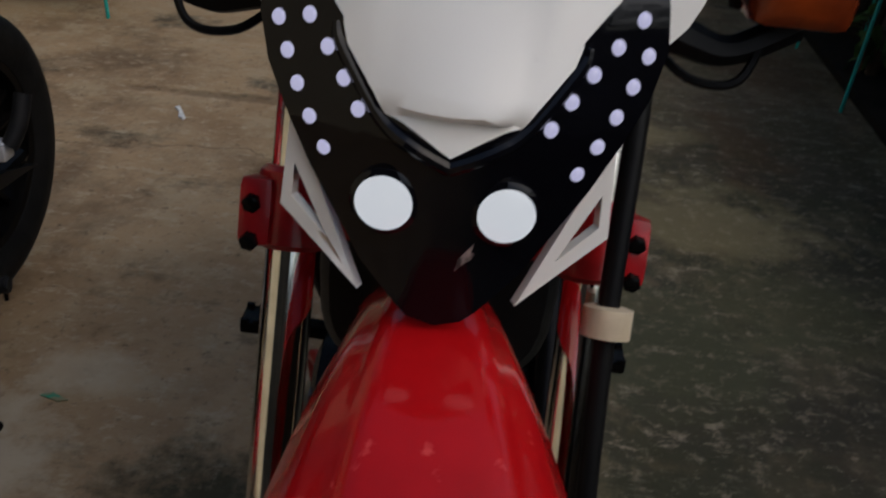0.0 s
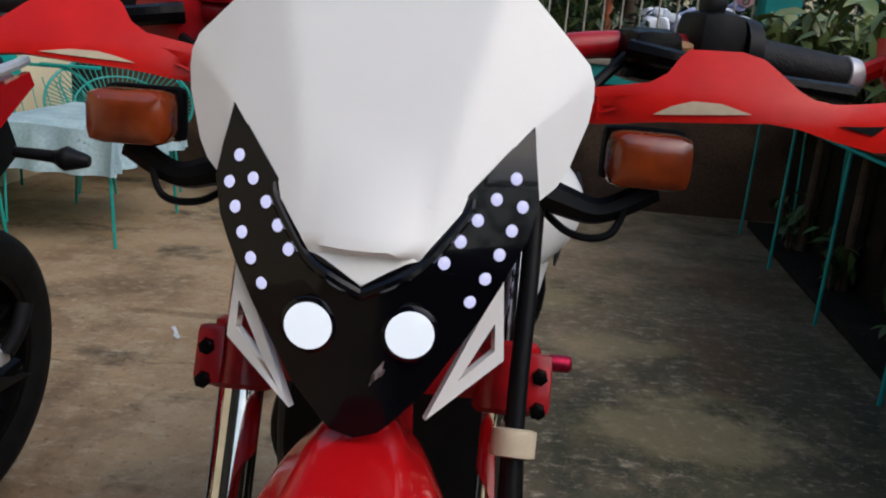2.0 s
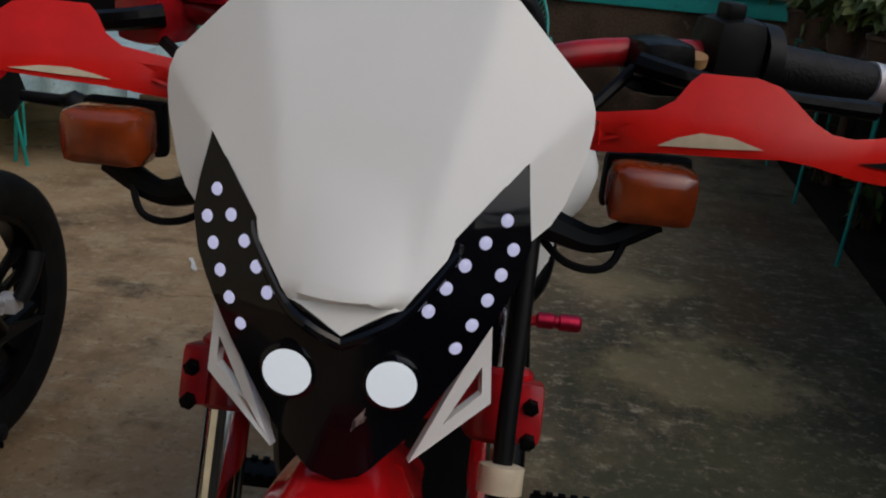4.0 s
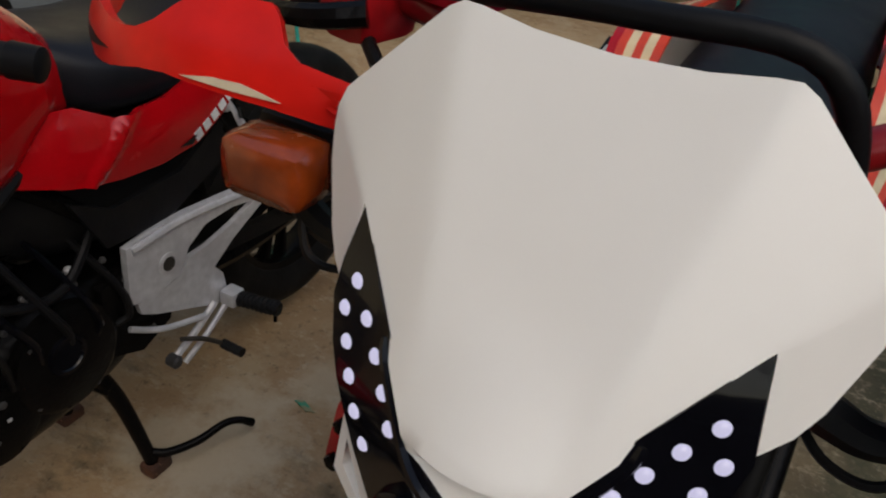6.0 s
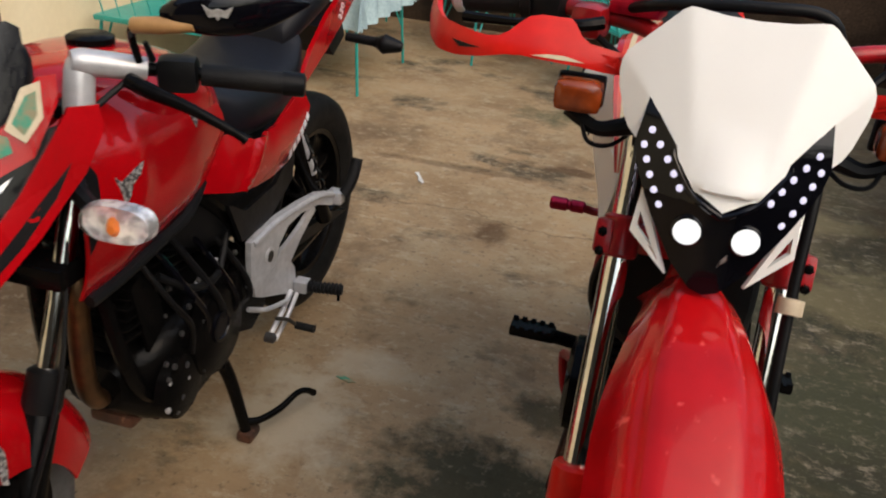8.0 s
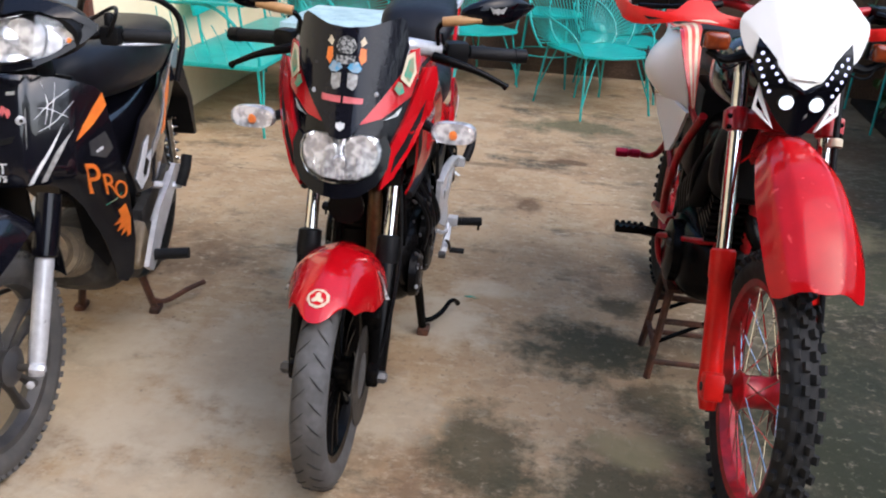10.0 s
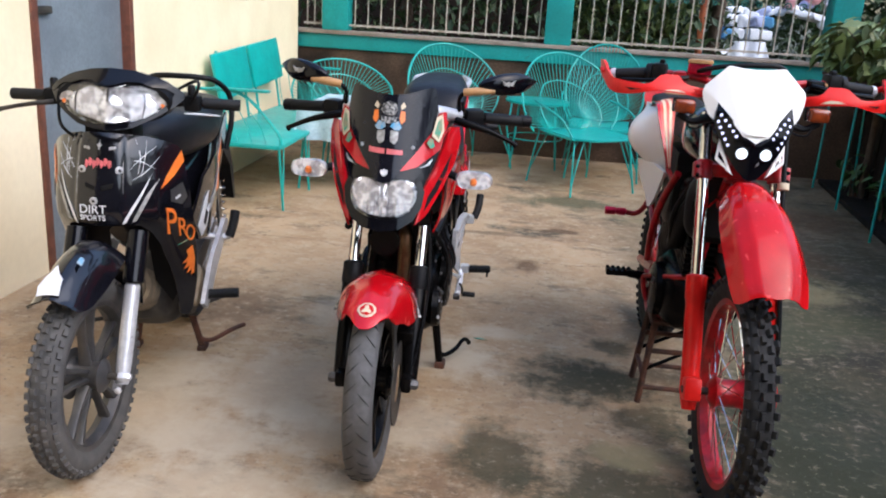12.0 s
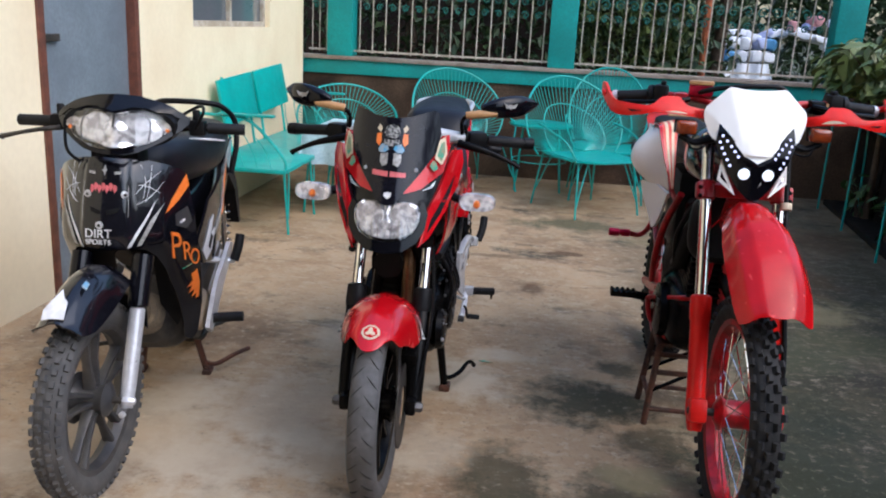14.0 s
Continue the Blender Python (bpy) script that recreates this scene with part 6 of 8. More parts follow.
# silver foot bracket
for s in (-1, 1):
    fb = new("foot_bracket")
    fb.parent = street
    def bx(y, z):
        return (s * (0.155 + 0.02 * (y - 0.8)), y, z)
    put("upper_arm", sheet([(0.745, 0.45), (0.75, 0.563), (0.82, 0.573), (0.893, 0.572), (1.0, 0.563), (1.10, 0.547), (1.20, 0.514), (1.215, 0.49), (1.19, 0.476), (1.10, 0.514), (1.0, 0.532), (0.93, 0.528), (0.885, 0.50), (0.86, 0.455), (0.80, 0.44)], bx, 0.014, step=0.03), ALLOY, fb, "silver alloy foot bracket")
    put("lower_arm", sheet([(0.76, 0.445), (0.80, 0.44), (0.86, 0.452), (0.885, 0.478), (0.93, 0.480), (1.0, 0.497), (1.075, 0.522), (1.085, 0.505), (1.0, 0.463), (0.945, 0.425), (0.965, 0.40), (0.975, 0.35), (0.945, 0.335), (0.88, 0.365), (0.80, 0.40), (0.765, 0.42)], lambda y, z: tuple(Vector(bx(y, z)) + Vector((s * 0.001, 0, 0))), 0.011, step=0.03), ALLOY, fb)
    put("arm_ridge", tube([tuple(Vector(bx(0.76, 0.555)) + Vector((s * 0.006, 0, 0))), tuple(Vector(bx(0.893, 0.562)) + Vector((s * 0.006, 0, 0))), tuple(Vector(bx(1.10, 0.537)) + Vector((s * 0.006, 0, 0))), tuple(Vector(bx(1.20, 0.502)) + Vector((s * 0.006, 0, 0)))], 0.008), ALLOY, fb)
    put("heel_ring", stack([((s * 0.155, 0.834, 0.492), 0.022), ((s * 0.1640, 0.834, 0.492), 0.022), ((s * 0.1650, 0.834, 0.492), 0.019)], seg=18), ALLOY, fb)
    put("heel_hole", stack([((s * 0.152, 0.834, 0.492), 0.016), ((s * 0.1662, 0.834, 0.492), 0.014)], seg=18), DARK_METAL, fb)
    put("link_rod", tube([(s * 0.172, 0.93, 0.352), (s * 0.172, 0.87, 0.315), (s * 0.168, 0.82, 0.285)], 0.007), ALLOY, fb)
    put("link_rod", tube([(s * 0.178, 0.955, 0.338), (s * 0.178, 0.895, 0.298), (s * 0.172, 0.84, 0.262)], 0.006), ALLOY, fb)
    put("link_joint", stack([((s * 0.160, 0.815, 0.283), 0.013), ((s * 0.180, 0.815, 0.283), 0.013), ((s * 0.184, 0.815, 0.283), 0.008)], seg=12), DARK_ALLOY, fb)
    put("peg_mount", box((s * 0.185, 0.965, 0.352), (0.035, 0.035, 0.032), bevel=0.005), ALLOY, fb)
    peg = new("foot_peg")
    peg.parent = street
    rings = []
    for k in range(9):
        x0 = 0.20 + 0.0095 * k
        rings += [((s * x0, 0.97 + 0.004 * k * 0.5, 0.350), 0.016), ((s * (x0 + 0.004), 0.97 + 0.002 * k, 0.350), 0.0165), ((s * (x0 + 0.0045), 0.97 + 0.002 * k, 0.350), 0.0135), ((s * (x0 + 0.009), 0.97 + 0.002 * k, 0.350), 0.0135)]
    put("peg_rubber", stack(rings, seg=14), GRIP_RUBBER, peg)
    put("peg_feeler", rod((s * 0.275, 0.985, 0.345), (s * 0.275, 0.985, 0.318), 0.004), BLACK_METAL, peg)
    pp = new("passenger_peg")
    pp.parent = street
    put("peg_mount", box((s * 0.172, 1.212, 0.494), (0.04, 0.036, 0.036), bevel=0.005), ALLOY, pp)
    put("peg_rubber", tube([(s * 0.192, 1.215, 0.50), (s * 0.205, 1.24, 0.54), (s * 0.208, 1.265, 0.59)], 0.016, seg=12), GRIP_RUBBER, pp)
    put("pedal_tip", rod((s * 0.185, 0.93, 0.255), (s * 0.235, 0.93, 0.255), 0.010), GRIP_RUBBER, street)
    put("pedal_arm", tube([(s * 0.18, 0.83, 0.33), (s * 0.185, 0.88, 0.30), (s * 0.185, 0.93, 0.255)], 0.005), DARK_METAL, street)
    # centre stand
    put("stand_leg", tube([(s * 0.085, 0.70, 0.30), (s * 0.105, 0.735, 0.20), (s * 0.125, 0.77, 0.02)], [0.018, 0.016, 0.014], seg=10), BLACK_METAL, street)
    put("stand_foot", box((s * 0.128, 0.775, 0.014), (0.04, 0.055, 0.028), bevel=0.008), RUST, street)
put("stand_cross", tube([(-0.11, 0.715, 0.25), (0, 0.70, 0.262), (0.11, 0.715, 0.25)], 0.014), BLACK_METAL, street)
put("stand_tang", tube([(0.122, 0.765, 0.055), (0.150, 0.79, 0.048), (0.180, 0.845, 0.052), (0.200, 0.90, 0.066), (0.214, 0.93, 0.060), (0.224, 0.958, 0.036)], [0.010, 0.009, 0.009, 0.008, 0.008, 0.010], seg=10), BLACK_METAL, street, "bent black stand lever")
put("chain_guard", sheet([(0.86, 0.46), (1.30, 0.40), (1.42, 0.36), (1.30, 0.37), (0.88, 0.42)], lambda y, z: (0.115, y, z), 0.02, step=0.1), BLACK_PLASTIC, street)

# ---- the black step-through motorcycle ----
step = base("step_through_motorcycle", pose(-1.655, 0.29, 0, 0, 0, 9), "black step-through motorcycle with orange and white graphics on its stand", "motorcycle", "parked motorcycles")
U = Matrix.Translation((0.008, 0.06, 0)) @ Matrix.Rotation(radians(-4.5), 4, "Z") @ Matrix.Translation((0, -0.06, 0))
wheel(step, "front_wheel", 0.0, 0.284, 0.284, 0.082, 0.214, 0.05, DUSTY_RUBBER, DARK_ALLOY, 5, U, "blocks")
wheel(step, "rear_wheel", 1.22, 0.290, 0.290, 0.09, 0.214, 0.06, SHADED_RUBBER, DARK_ALLOY, 5, None)


def ufork(z):
    return 0.025 + 0.42 * (z - 0.284)


for s in (-1, 1):
    x = s * 0.092
    f = new("fork_leg")
    f.parent = step
    put("lower_tube", stack([((x, ufork(0.525), 0.525), 0.018), ((x, ufork(0.52), 0.52), 0.0225), ((x, ufork(0.36), 0.36), 0.0220), ((x, ufork(0.31), 0.31), 0.021), ((x, ufork(0.255), 0.255), 0.018)], seg=18), ALLOY, f, "worn silver lower fork leg", m=U)
    put("fork_cover", stack([((x, ufork(0.525), 0.525), 0.024), ((x, ufork(0.53), 0.53), 0.030), ((x, ufork(0.64), 0.64), 0.031), ((x, ufork(0.67), 0.67), 0.030)], seg=16), BLACK_GLOSS, f, m=U)
    put("axle_nut", stack([((s * 0.09, 0, 0.284), 0.014), ((s * 0.118, 0, 0.284), 0.014), ((s * 0.125, 0, 0.284), 0.008)], seg=6), ALLOY, f, m=U)
    bolt((s * 0.095, -0.018, 0.25), (0, -1, 0), 0.010, ALLOY, f, m=U)
put("axle", rod((-0.10, 0, 0.284), (0.10, 0, 0.284), 0.010), DARK_METAL, step, m=U)
put("brake_drum", stack([((-0.045, 0, 0.284), 0.075), ((-0.06, 0, 0.284), 0.07), ((-0.065, 0, 0.284), 0.05)], seg=28), DARK_ALLOY, step, m=U)
put("brake_cable", tube([(-0.06, 0.03, 0.30), (-0.10, 0.10, 0.42), (-0.085, 0.17, 0.62)], 0.004), BLACK_PLASTIC, step, m=U)

# front fender
prof = spline([(0, -0.190, 0.578), (0, -0.145, 0.606), (0, -0.07, 0.645), (0, 0.02, 0.665), (0, 0.12, 0.645), (0, 0.24, 0.53), (0, 0.285, 0.42)], 5)
wid = spline([(0.060, 0, 0), (0.074, 0, 0), (0.080, 0, 0), (0.082, 0, 0), (0.075, 0, 0), (0.066, 0, 0), (0.055, 0, 0)], 5)
rows = []
for i, (p, w) in enumerate(zip(prof, wid)):
    t = i / (len(prof) - 1)
    row = []
    for j in range(15):
        u = -1 + j / 7
        au = abs(u)
        d = Vector((0, 0.10, -1)).normalized() * (0.085 * au ** 3.0 * (0.12 + 0.88 * math.sin(math.pi * min(1, t * 1.3))) + 0.01 * au)
        row.append(p + Vector((u * w.x, 0, 0.004 if au < 0.3 else 0)) + d)
    rows.append(row)
bm = loft(rows, None, cap=False, closed=False)
thicken(bm, 0.004)
put("front_fender", bm, BLACK_PAINT, step, "glossy black front fender", sharp=45, m=U)
put("fender_sticker", sheet([(-0.034, -0.184), (-0.040, -0.160), (-0.018, -0.125), (-0.010, -0.105), (0.004, -0.13), (0.018, -0.142), (0.024, -0.182)], lambda x, y: (x, y, 0.665 - 2.9 * (y + 0.02) ** 2 + 0.005 - 8 * abs(x) ** 2.2), 0.002, step=0.012), DECAL_WHITE, step, "torn white sticker on the fender tip", m=U)
put("blue_sticker", sheet([(0.030, -0.085), (0.045, -0.09), (0.043, -0.065), (0.030, -0.06)], lambda x, y: (x, y, 0.668 - 2.9 * (y + 0.02) ** 2 - 8 * abs(x) ** 2.2), 0.002, step=0.02), DECAL_BLUE, step, m=U)

# headlight and handlebar cover
HZ = 1.035
hc = new("headlight_cowl")
hc.parent, hc.location, hc.rotation_euler = step, (0.022, 0, 0.004), (0, 0, radians(-2))
def visor(x, z):
    return 0.205 + 2.6 * x * x + 0.35 * (z - HZ)
half = [(0, HZ + 0.040), (0.02, HZ + 0.044), (0.05, HZ + 0.052), (0.085, HZ + 0.050), (0.115, HZ + 0.040), (0.145, HZ + 0.037), (0.164, HZ + 0.030), (0.160, HZ + 0.012), (0.142, HZ - 0.012), (0.110, HZ - 0.036), (0.07, HZ - 0.051), (0.03, HZ - 0.058), (0, HZ - 0.060)]
put("headlight_lens", sheet(both(half), lambda x, z: (x, visor(x, z) - 0.004, z), 0.006, step=0.02), CLEAR_LENS, hc, "wide clear headlight lens").visible_shadow = False
put("reflector_bowl", sheet(both([(x * 0.97, HZ + (z - HZ) * 0.95) for x, z in half]), lambda x, z: (x, visor(x, z) + 0.022 - 0.010 * math.cos(x * 60) - 0.008 * math.cos((z - HZ) * 70), z), 0.004, step=0.008), REFLECTOR, hc, "bright faceted reflectors")
for s in (-1, 1):
    put("reflector_cup", stack([((s * 0.050, 0.225, HZ), 0.044), ((s * 0.050, 0.238, HZ), 0.030), ((s * 0.050, 0.240, HZ), 0.006)], seg=20), REFLECTOR, hc)
    put("signal_cup", stack([((s * 0.125, 0.252, HZ - 0.004), 0.030), ((s * 0.125, 0.262, HZ - 0.004), 0.018), ((s * 0.125, 0.264, HZ), 0.004)], seg=18), REFLECTOR, hc)
    put("signal_bulb", stack([((s * 0.142, 0.247, HZ - 0.006), 0.005), ((s * 0.142, 0.256, HZ - 0.006), 0.009)], seg=12), ORANGE, hc)
cowl = sheet(both([(0, HZ + 0.090), (0.06, HZ + 0.086), (0.12, HZ + 0.070), (0.172, HZ + 0.044), (0.192, HZ + 0.026), (0.190, HZ + 0.012), (0.170, HZ + 0.026), (0.145, HZ + 0.042), (0.115, HZ + 0.045), (0.085, HZ + 0.055), (0.05, HZ + 0.057), (0.02, HZ + 0.049), (0, HZ + 0.045)]), lambda x, z: (x, visor(x, z) - 0.006 + 0.9 * max(0, z - HZ - 0.05), z), 0.012, step=0.014)
put("visor_rim", cowl, BLACK_GLOSS, hc)
put("chin_rim", sheet(both([(0, HZ - 0.060), (0.03, HZ - 0.058), (0.07, HZ - 0.051), (0.110, HZ - 0.036), (0.142, HZ - 0.012), (0.160, HZ + 0.012), (0.166, HZ + 0.026), (0.190, HZ + 0.012), (0.170, HZ - 0.010), (0.128, HZ - 0.038), (0.08, HZ - 0.062), (0.03, HZ - 0.072), (0, HZ - 0.074)]), lambda x, z: (x, visor(x, z) - 0.003, z), 0.014, step=0.014), BLACK_GLOSS, hc)
for s in (-1, 1):
    put("lens_divider", tube([(s * 0.082, visor(0.082, HZ + 0.046) - 0.001, HZ + 0.046), (s * 0.100, visor(0.10, HZ + 0.01) - 0.001, HZ + 0.010), (s * 0.094, visor(0.094, HZ - 0.04) - 0.001, HZ - 0.040)], 0.0028, seg=6), DARK_ALLOY, hc)
put("lens_divider", tube([(0, visor(0, HZ + 0.04) - 0.001, HZ + 0.038), (0.0, visor(0, HZ) - 0.001, HZ + 0.004)], 0.004, seg=6), DARK_ALLOY, hc)
put("cowl_back", hull([(0.252, HZ, 0.165, 0.062, 2.4), (0.30, HZ + 0.01, 0.17, 0.07, 2.4), (0.37, HZ + 0.01, 0.15, 0.06, 2.4), (0.42, HZ, 0.10, 0.04, 2.4)]), BLACK_PLASTIC, hc)
hb = new("handlebar")
hb.parent, hb.location = step, (0.024, 0, -0.004)
for s in (-1, 1):
    put("bar", tube([(s * 0.10, 0.34, HZ - 0.01), (s * 0.20, 0.37, HZ), (s * 0.34, 0.40, HZ - 0.005)], 0.011), BLACK_METAL, hb)
    put("grip", tube([(s * 0.235, 0.378, HZ - 0.001), (s * 0.345, 0.402, HZ - 0.005)], 0.0175, seg=16, n=3), GRIP_RUBBER, hb)
    put("switch_box", box((s * 0.208, 0.368, HZ), (0.05, 0.05, 0.05), bevel=0.012), BLACK_PLASTIC, hb)
    put("mirror_boss", stack([((s * 0.205, 0.365, HZ + 0.025), 0.012), ((s * 0.205, 0.365, HZ + 0.05), 0.012), ((s * 0.205, 0.365, HZ + 0.055), 0.008)], seg=12), BLACK_PLASTIC, hb)
put("brake_lever", tube([(-0.20, 0.34, HZ - 0.015), (-0.25, 0.32, HZ - 0.02), (-0.32, 0.33, HZ - 0.035), (-0.375, 0.345, HZ - 0.05)], [0.009, 0.007, 0.006, 0.008]), DARK_METAL, hb)
put("lever_ball", stack([((-0.370, 0.344, HZ - 0.049), 0.006), ((-0.378, 0.346, HZ - 0.051), 0.010), ((-0.386, 0.348, HZ - 0.053), 0.005)], seg=12), DARK_METAL, hb)
put("cable", tube([(0.20, 0.35, HZ - 0.01), (0.235, 0.33, HZ + 0.055), (0.20, 0.40, HZ + 0.06), (0.1, 0.42, HZ)], 0.005), BLACK_PLASTIC, hb)
put("cable", tube([(-0.19, 0.35, HZ - 0.02), (-0.15, 0.27, HZ - 0.08), (-0.06, 0.27, 0.90)], 0.005), BLACK_PLASTIC, hb)
put("steering_neck", hull([(0.29, 0.93, 0.07, 0.10, 2.6), (0.36, 0.92, 0.08, 0.12, 2.6), (0.42, 0.90, 0.05, 0.09, 2.6)]), BLACK_PLASTIC, step)

# front cowl running into the leg shields
def table(z, pairs):
    for (z0, a), (z1, b) in zip(pairs, pairs[1:]):
        if z >= z1:
            return a + (b - a) * min(1, max(0, (z0 - z) / (z0 - z1)))
    return pairs[-1][1]


def cowl_at(u, z, lift=0.0):
    """A place on the cowl: u runs from the middle (0) round to the rear edge (1), negative on the bike's right."""
    def flat(a):
        mid = table(z, ((0.96, 0.240), (0.945, 0.232), (0.917, 0.212), (0.80, 0.180), (0.70, 0.166), (0.60, 0.235), (0.47, 0.305), (0.32, 0.370), (0.26, 0.385)))
        deep = table(z, ((0.96, 0.16), (0.88, 0.17), (0.70, 0.235), (0.57, 0.21), (0.42, 0.18), (0.26, 0.15)))
        wide = table(z, ((0.96, 0.84), (0.90, 0.90), (0.76, 1.0), (0.62, 1.0), (0.42, 0.94), (0.26, 0.80)))
        if a < 0.35:
            x, y = 0.062 * a / 0.35, 0.010 * (a / 0.35) ** 2 - 0.004
        elif a < 0.70:
            k = (a - 0.35) / 0.35
            x, y = 0.062 + 0.084 * k, 0.010 + 0.066 * k ** 1.3 + 0.006 * min(1, k * 6)
        else:
            k = (a - 0.70) / 0.30
            x, y = 0.146 + 0.062 * k ** 0.85, 0.082 + (deep - 0.082) * k
        return Vector((x * wide, mid + y, z))

    a = abs(u)
    p = flat(a)
    if lift:
        d = flat(min(1, a + 0.02)) - flat(max(0, a - 0.02))
        p += Vector((d.y, -d.x, 0)).normalized() * lift
    return (math.copysign(p.x, u) if u else p.x, p.y, p.z)


half = [(0, 0.948), (0.20, 0.950), (0.42, 0.944), (0.62, 0.934), (0.80, 0.918), (0.94, 0.900), (1.0, 0.882), (1.0, 0.70), (1.0, 0.57), (1.0, 0.42), (0.99, 0.30), (0.92, 0.275), (0.80, 0.295), (0.75, 0.39), (0.71, 0.49), (0.66, 0.585), (0.60, 0.645), (0.52, 0.675), (0.40, 0.686), (0.20, 0.684), (0, 0.682)]
put("front_cowl", sheet(both(half), cowl_at, 0.006, step=0.03), BLACK_PAINT, step, "glossy black front cowl and leg shields with graphics", sharp=40)


def decal(name, outline, material, lab="", lift=0.0052, step_=0.03, sides=(1,)):
    for s in sides:
        put(name, sheet([(s * u, z) for u, z in outline], lambda u, z: cowl_at(u, z, lift), 0.001, step=step_), material, step, lab)


def line(pts, r, material=DECAL_WHITE, sides=(1, -1), name="white_pinstripe"):
    for s in sides:
        put(name, tube([cowl_at(s * u, z, 0.0035) for u, z in pts], [r * 0.4] + [r] * (len(pts) - 2) + [r * 0.4], seg=6, n=4), material, step)


decal("cowl_slot", [(-0.22, 0.812), (-0.04, 0.800), (-0.06, 0.790), (-0.20, 0.798)], BLACK_PLASTIC)
decal("cowl_slot", [(0.04, 0.802), (0.26, 0.812), (0.22, 0.796), (0.06, 0.788)], BLACK_PLASTIC)
decal("badge", [(0.0, 0.932), (0.016, 0.922), (0.05, 0.917), (0.016, 0.911), (0.0, 0.901), (-0.016, 0.911), (-0.05, 0.917), (-0.016, 0.922)], DECAL_SILVER, "small silver star badge")
decal("lettering_bar", [(0.17, 0.912), (0.28, 0.914), (0.28, 0.906), (0.17, 0.904)], DECAL_SILVER, sides=(1, -1))
for k in range(7):
    q = [(-0.24 + 0.065 * k + dx, 0.864 + dz + 0.006 * (k % 2)) for dx, dz in ((0.0, -0.006), (0.016, 0.010), (0.026, -0.012), (0.044, 0.008), (0.056, -0.006))]
    line(q, 0.0024, DECAL_PINK, (1,), "red_script")
for u, z in ((-0.29, 0.846), (0.33, 0.846), (-0.07, 0.758)):
    p, q, r = Vector(cowl_at(u, z, 0.0)), Vector(cowl_at(u, z, 0.006)), Vector(cowl_at(u, z, 0.0045))
    put("cowl_screw", stack([(p, 0.0115), (r, 0.0115), (q, 0.008)], seg=14), ALLOY, step, "round silver cowl screw")
    put("screw_head", stack([(q, 0.005), (q + (q - p) * 0.2, 0.0045)], seg=6), DARK_METAL, step)
for words, size, z in (("DIRT", 0.036, 0.732), ("SPORTS", 0.0215, 0.708)):
    ob = writing("front_lettering", words, size, Matrix.Identity(4), DECAL_WHITE, step, 0.0008, "white printed word")
    for v in ob.data.vertices:
        v.co = Vector(cowl_at((v.co.x - 0.016) / 0.062 * 0.35, z + v.co.y, 0.0042 + v.co.z))
# silver-white blades beside the middle panel, crossed lines above them
decal("white_flash", [(0.34, 0.688), (0.385, 0.692), (0.56, 0.775), (0.66, 0.828), (0.53, 0.772), (0.44, 0.735)], DECAL_WHITE, sides=(1, -1))
decal("silver_flash", [(0.44, 0.690), (0.49, 0.694), (0.64, 0.772), (0.72, 0.810), (0.58, 0.765)], DECAL_SILVER, sides=(1, -1))
line([(0.36, 0.94), (0.37, 0.86), (0.36, 0.78), (0.33, 0.69)], 0.0011, DECAL_SILVER)
for q in ([(0.50, 0.930), (0.55, 0.88), (0.52, 0.83)], [(0.44, 0.845), (0.58, 0.880), (0.72, 0.905)], [(0.47, 0.87), (0.56, 0.865), (0.70, 0.84)], [(0.62, 0.925), (0.60, 0.88), (0.55, 0.82)], [(0.46, 0.815), (0.60, 0.835), (0.74, 0.875)]):
    line(q, 0.0013)
for s in (-1, 1):
    decal("orange_flash", [(0.99, 0.884), (1.0, 0.850), (0.86, 0.812), (0.72, 0.780), (0.78, 0.815), (0.88, 0.852)], ORANGE, "orange decal wedge", sides=(s,))
    decal("grey_panel", [(0.80, 0.770), (0.93, 0.785), (0.96, 0.735), (0.90, 0.715), (0.80, 0.735)], DARK_ALLOY, "dark grey decal panel", sides=(s,))
    decal("orange_splash", [(0.88, 0.540), (0.95, 0.552), (0.97, 0.500), (0.95, 0.445), (0.91, 0.440), (0.92, 0.462), (0.86, 0.452), (0.90, 0.478), (0.83, 0.470), (0.88, 0.496), (0.82, 0.495), (0.89, 0.515)], ORANGE, "orange splash decal", sides=(s,))
decal("lettering_bar", [(0.84, 0.745), (0.89, 0.750), (0.89, 0.742), (0.84, 0.737)], DECAL_WHITE)
line([(0.80, 0.572), (0.88, 0.577), (0.94, 0.590)], 0.0018, DECAL_GREEN, (1,), "green_line")
for ch, u, z, size in (("P", 0.775, 0.662, 0.140), ("R", 0.865, 0.630, 0.102), ("O", 0.935, 0.600, 0.086)):
    ob = writing("orange_letter", ch, size, Matrix.Rotation(radians(-12), 4, "Z"), ORANGE, step, 0.001, "orange decal letter")
    for v in ob.data.vertices:
        v.co = Vector(cowl_at(u + v.co.x * 1.5, z + v.co.y, 0.0058 + v.co.z))
put("inner_shield", sheet(both([(0, 0.93), (0.12, 0.92), (0.17, 0.82), (0.185, 0.62), (0.17, 0.42), (0.12, 0.34), (0.07, 0.42), (0.06, 0.60), (0, 0.66)]), lambda x, z: (x, 0.37 + 0.22 * max(0, 0.85 - z), z), 0.012, step=0.05), BLACK_PLASTIC, step)

# middle and tail body
put("frame_cover", hull([(0.42, 0.66, 0.07, 0.10, 2.8), (0.52, 0.60, 0.075, 0.10, 2.8), (0.64, 0.62, 0.10, 0.13, 2.8), (0.80, 0.64, 0.13, 0.13, 2.8), (1.05, 0.70, 0.125, 0.10, 2.8), (1.30, 0.80, 0.08, 0.05, 2.6), (1.40, 0.83, 0.05, 0.03, 2.6)]), BLACK_PAINT, step, "glossy black body with orange side flash")
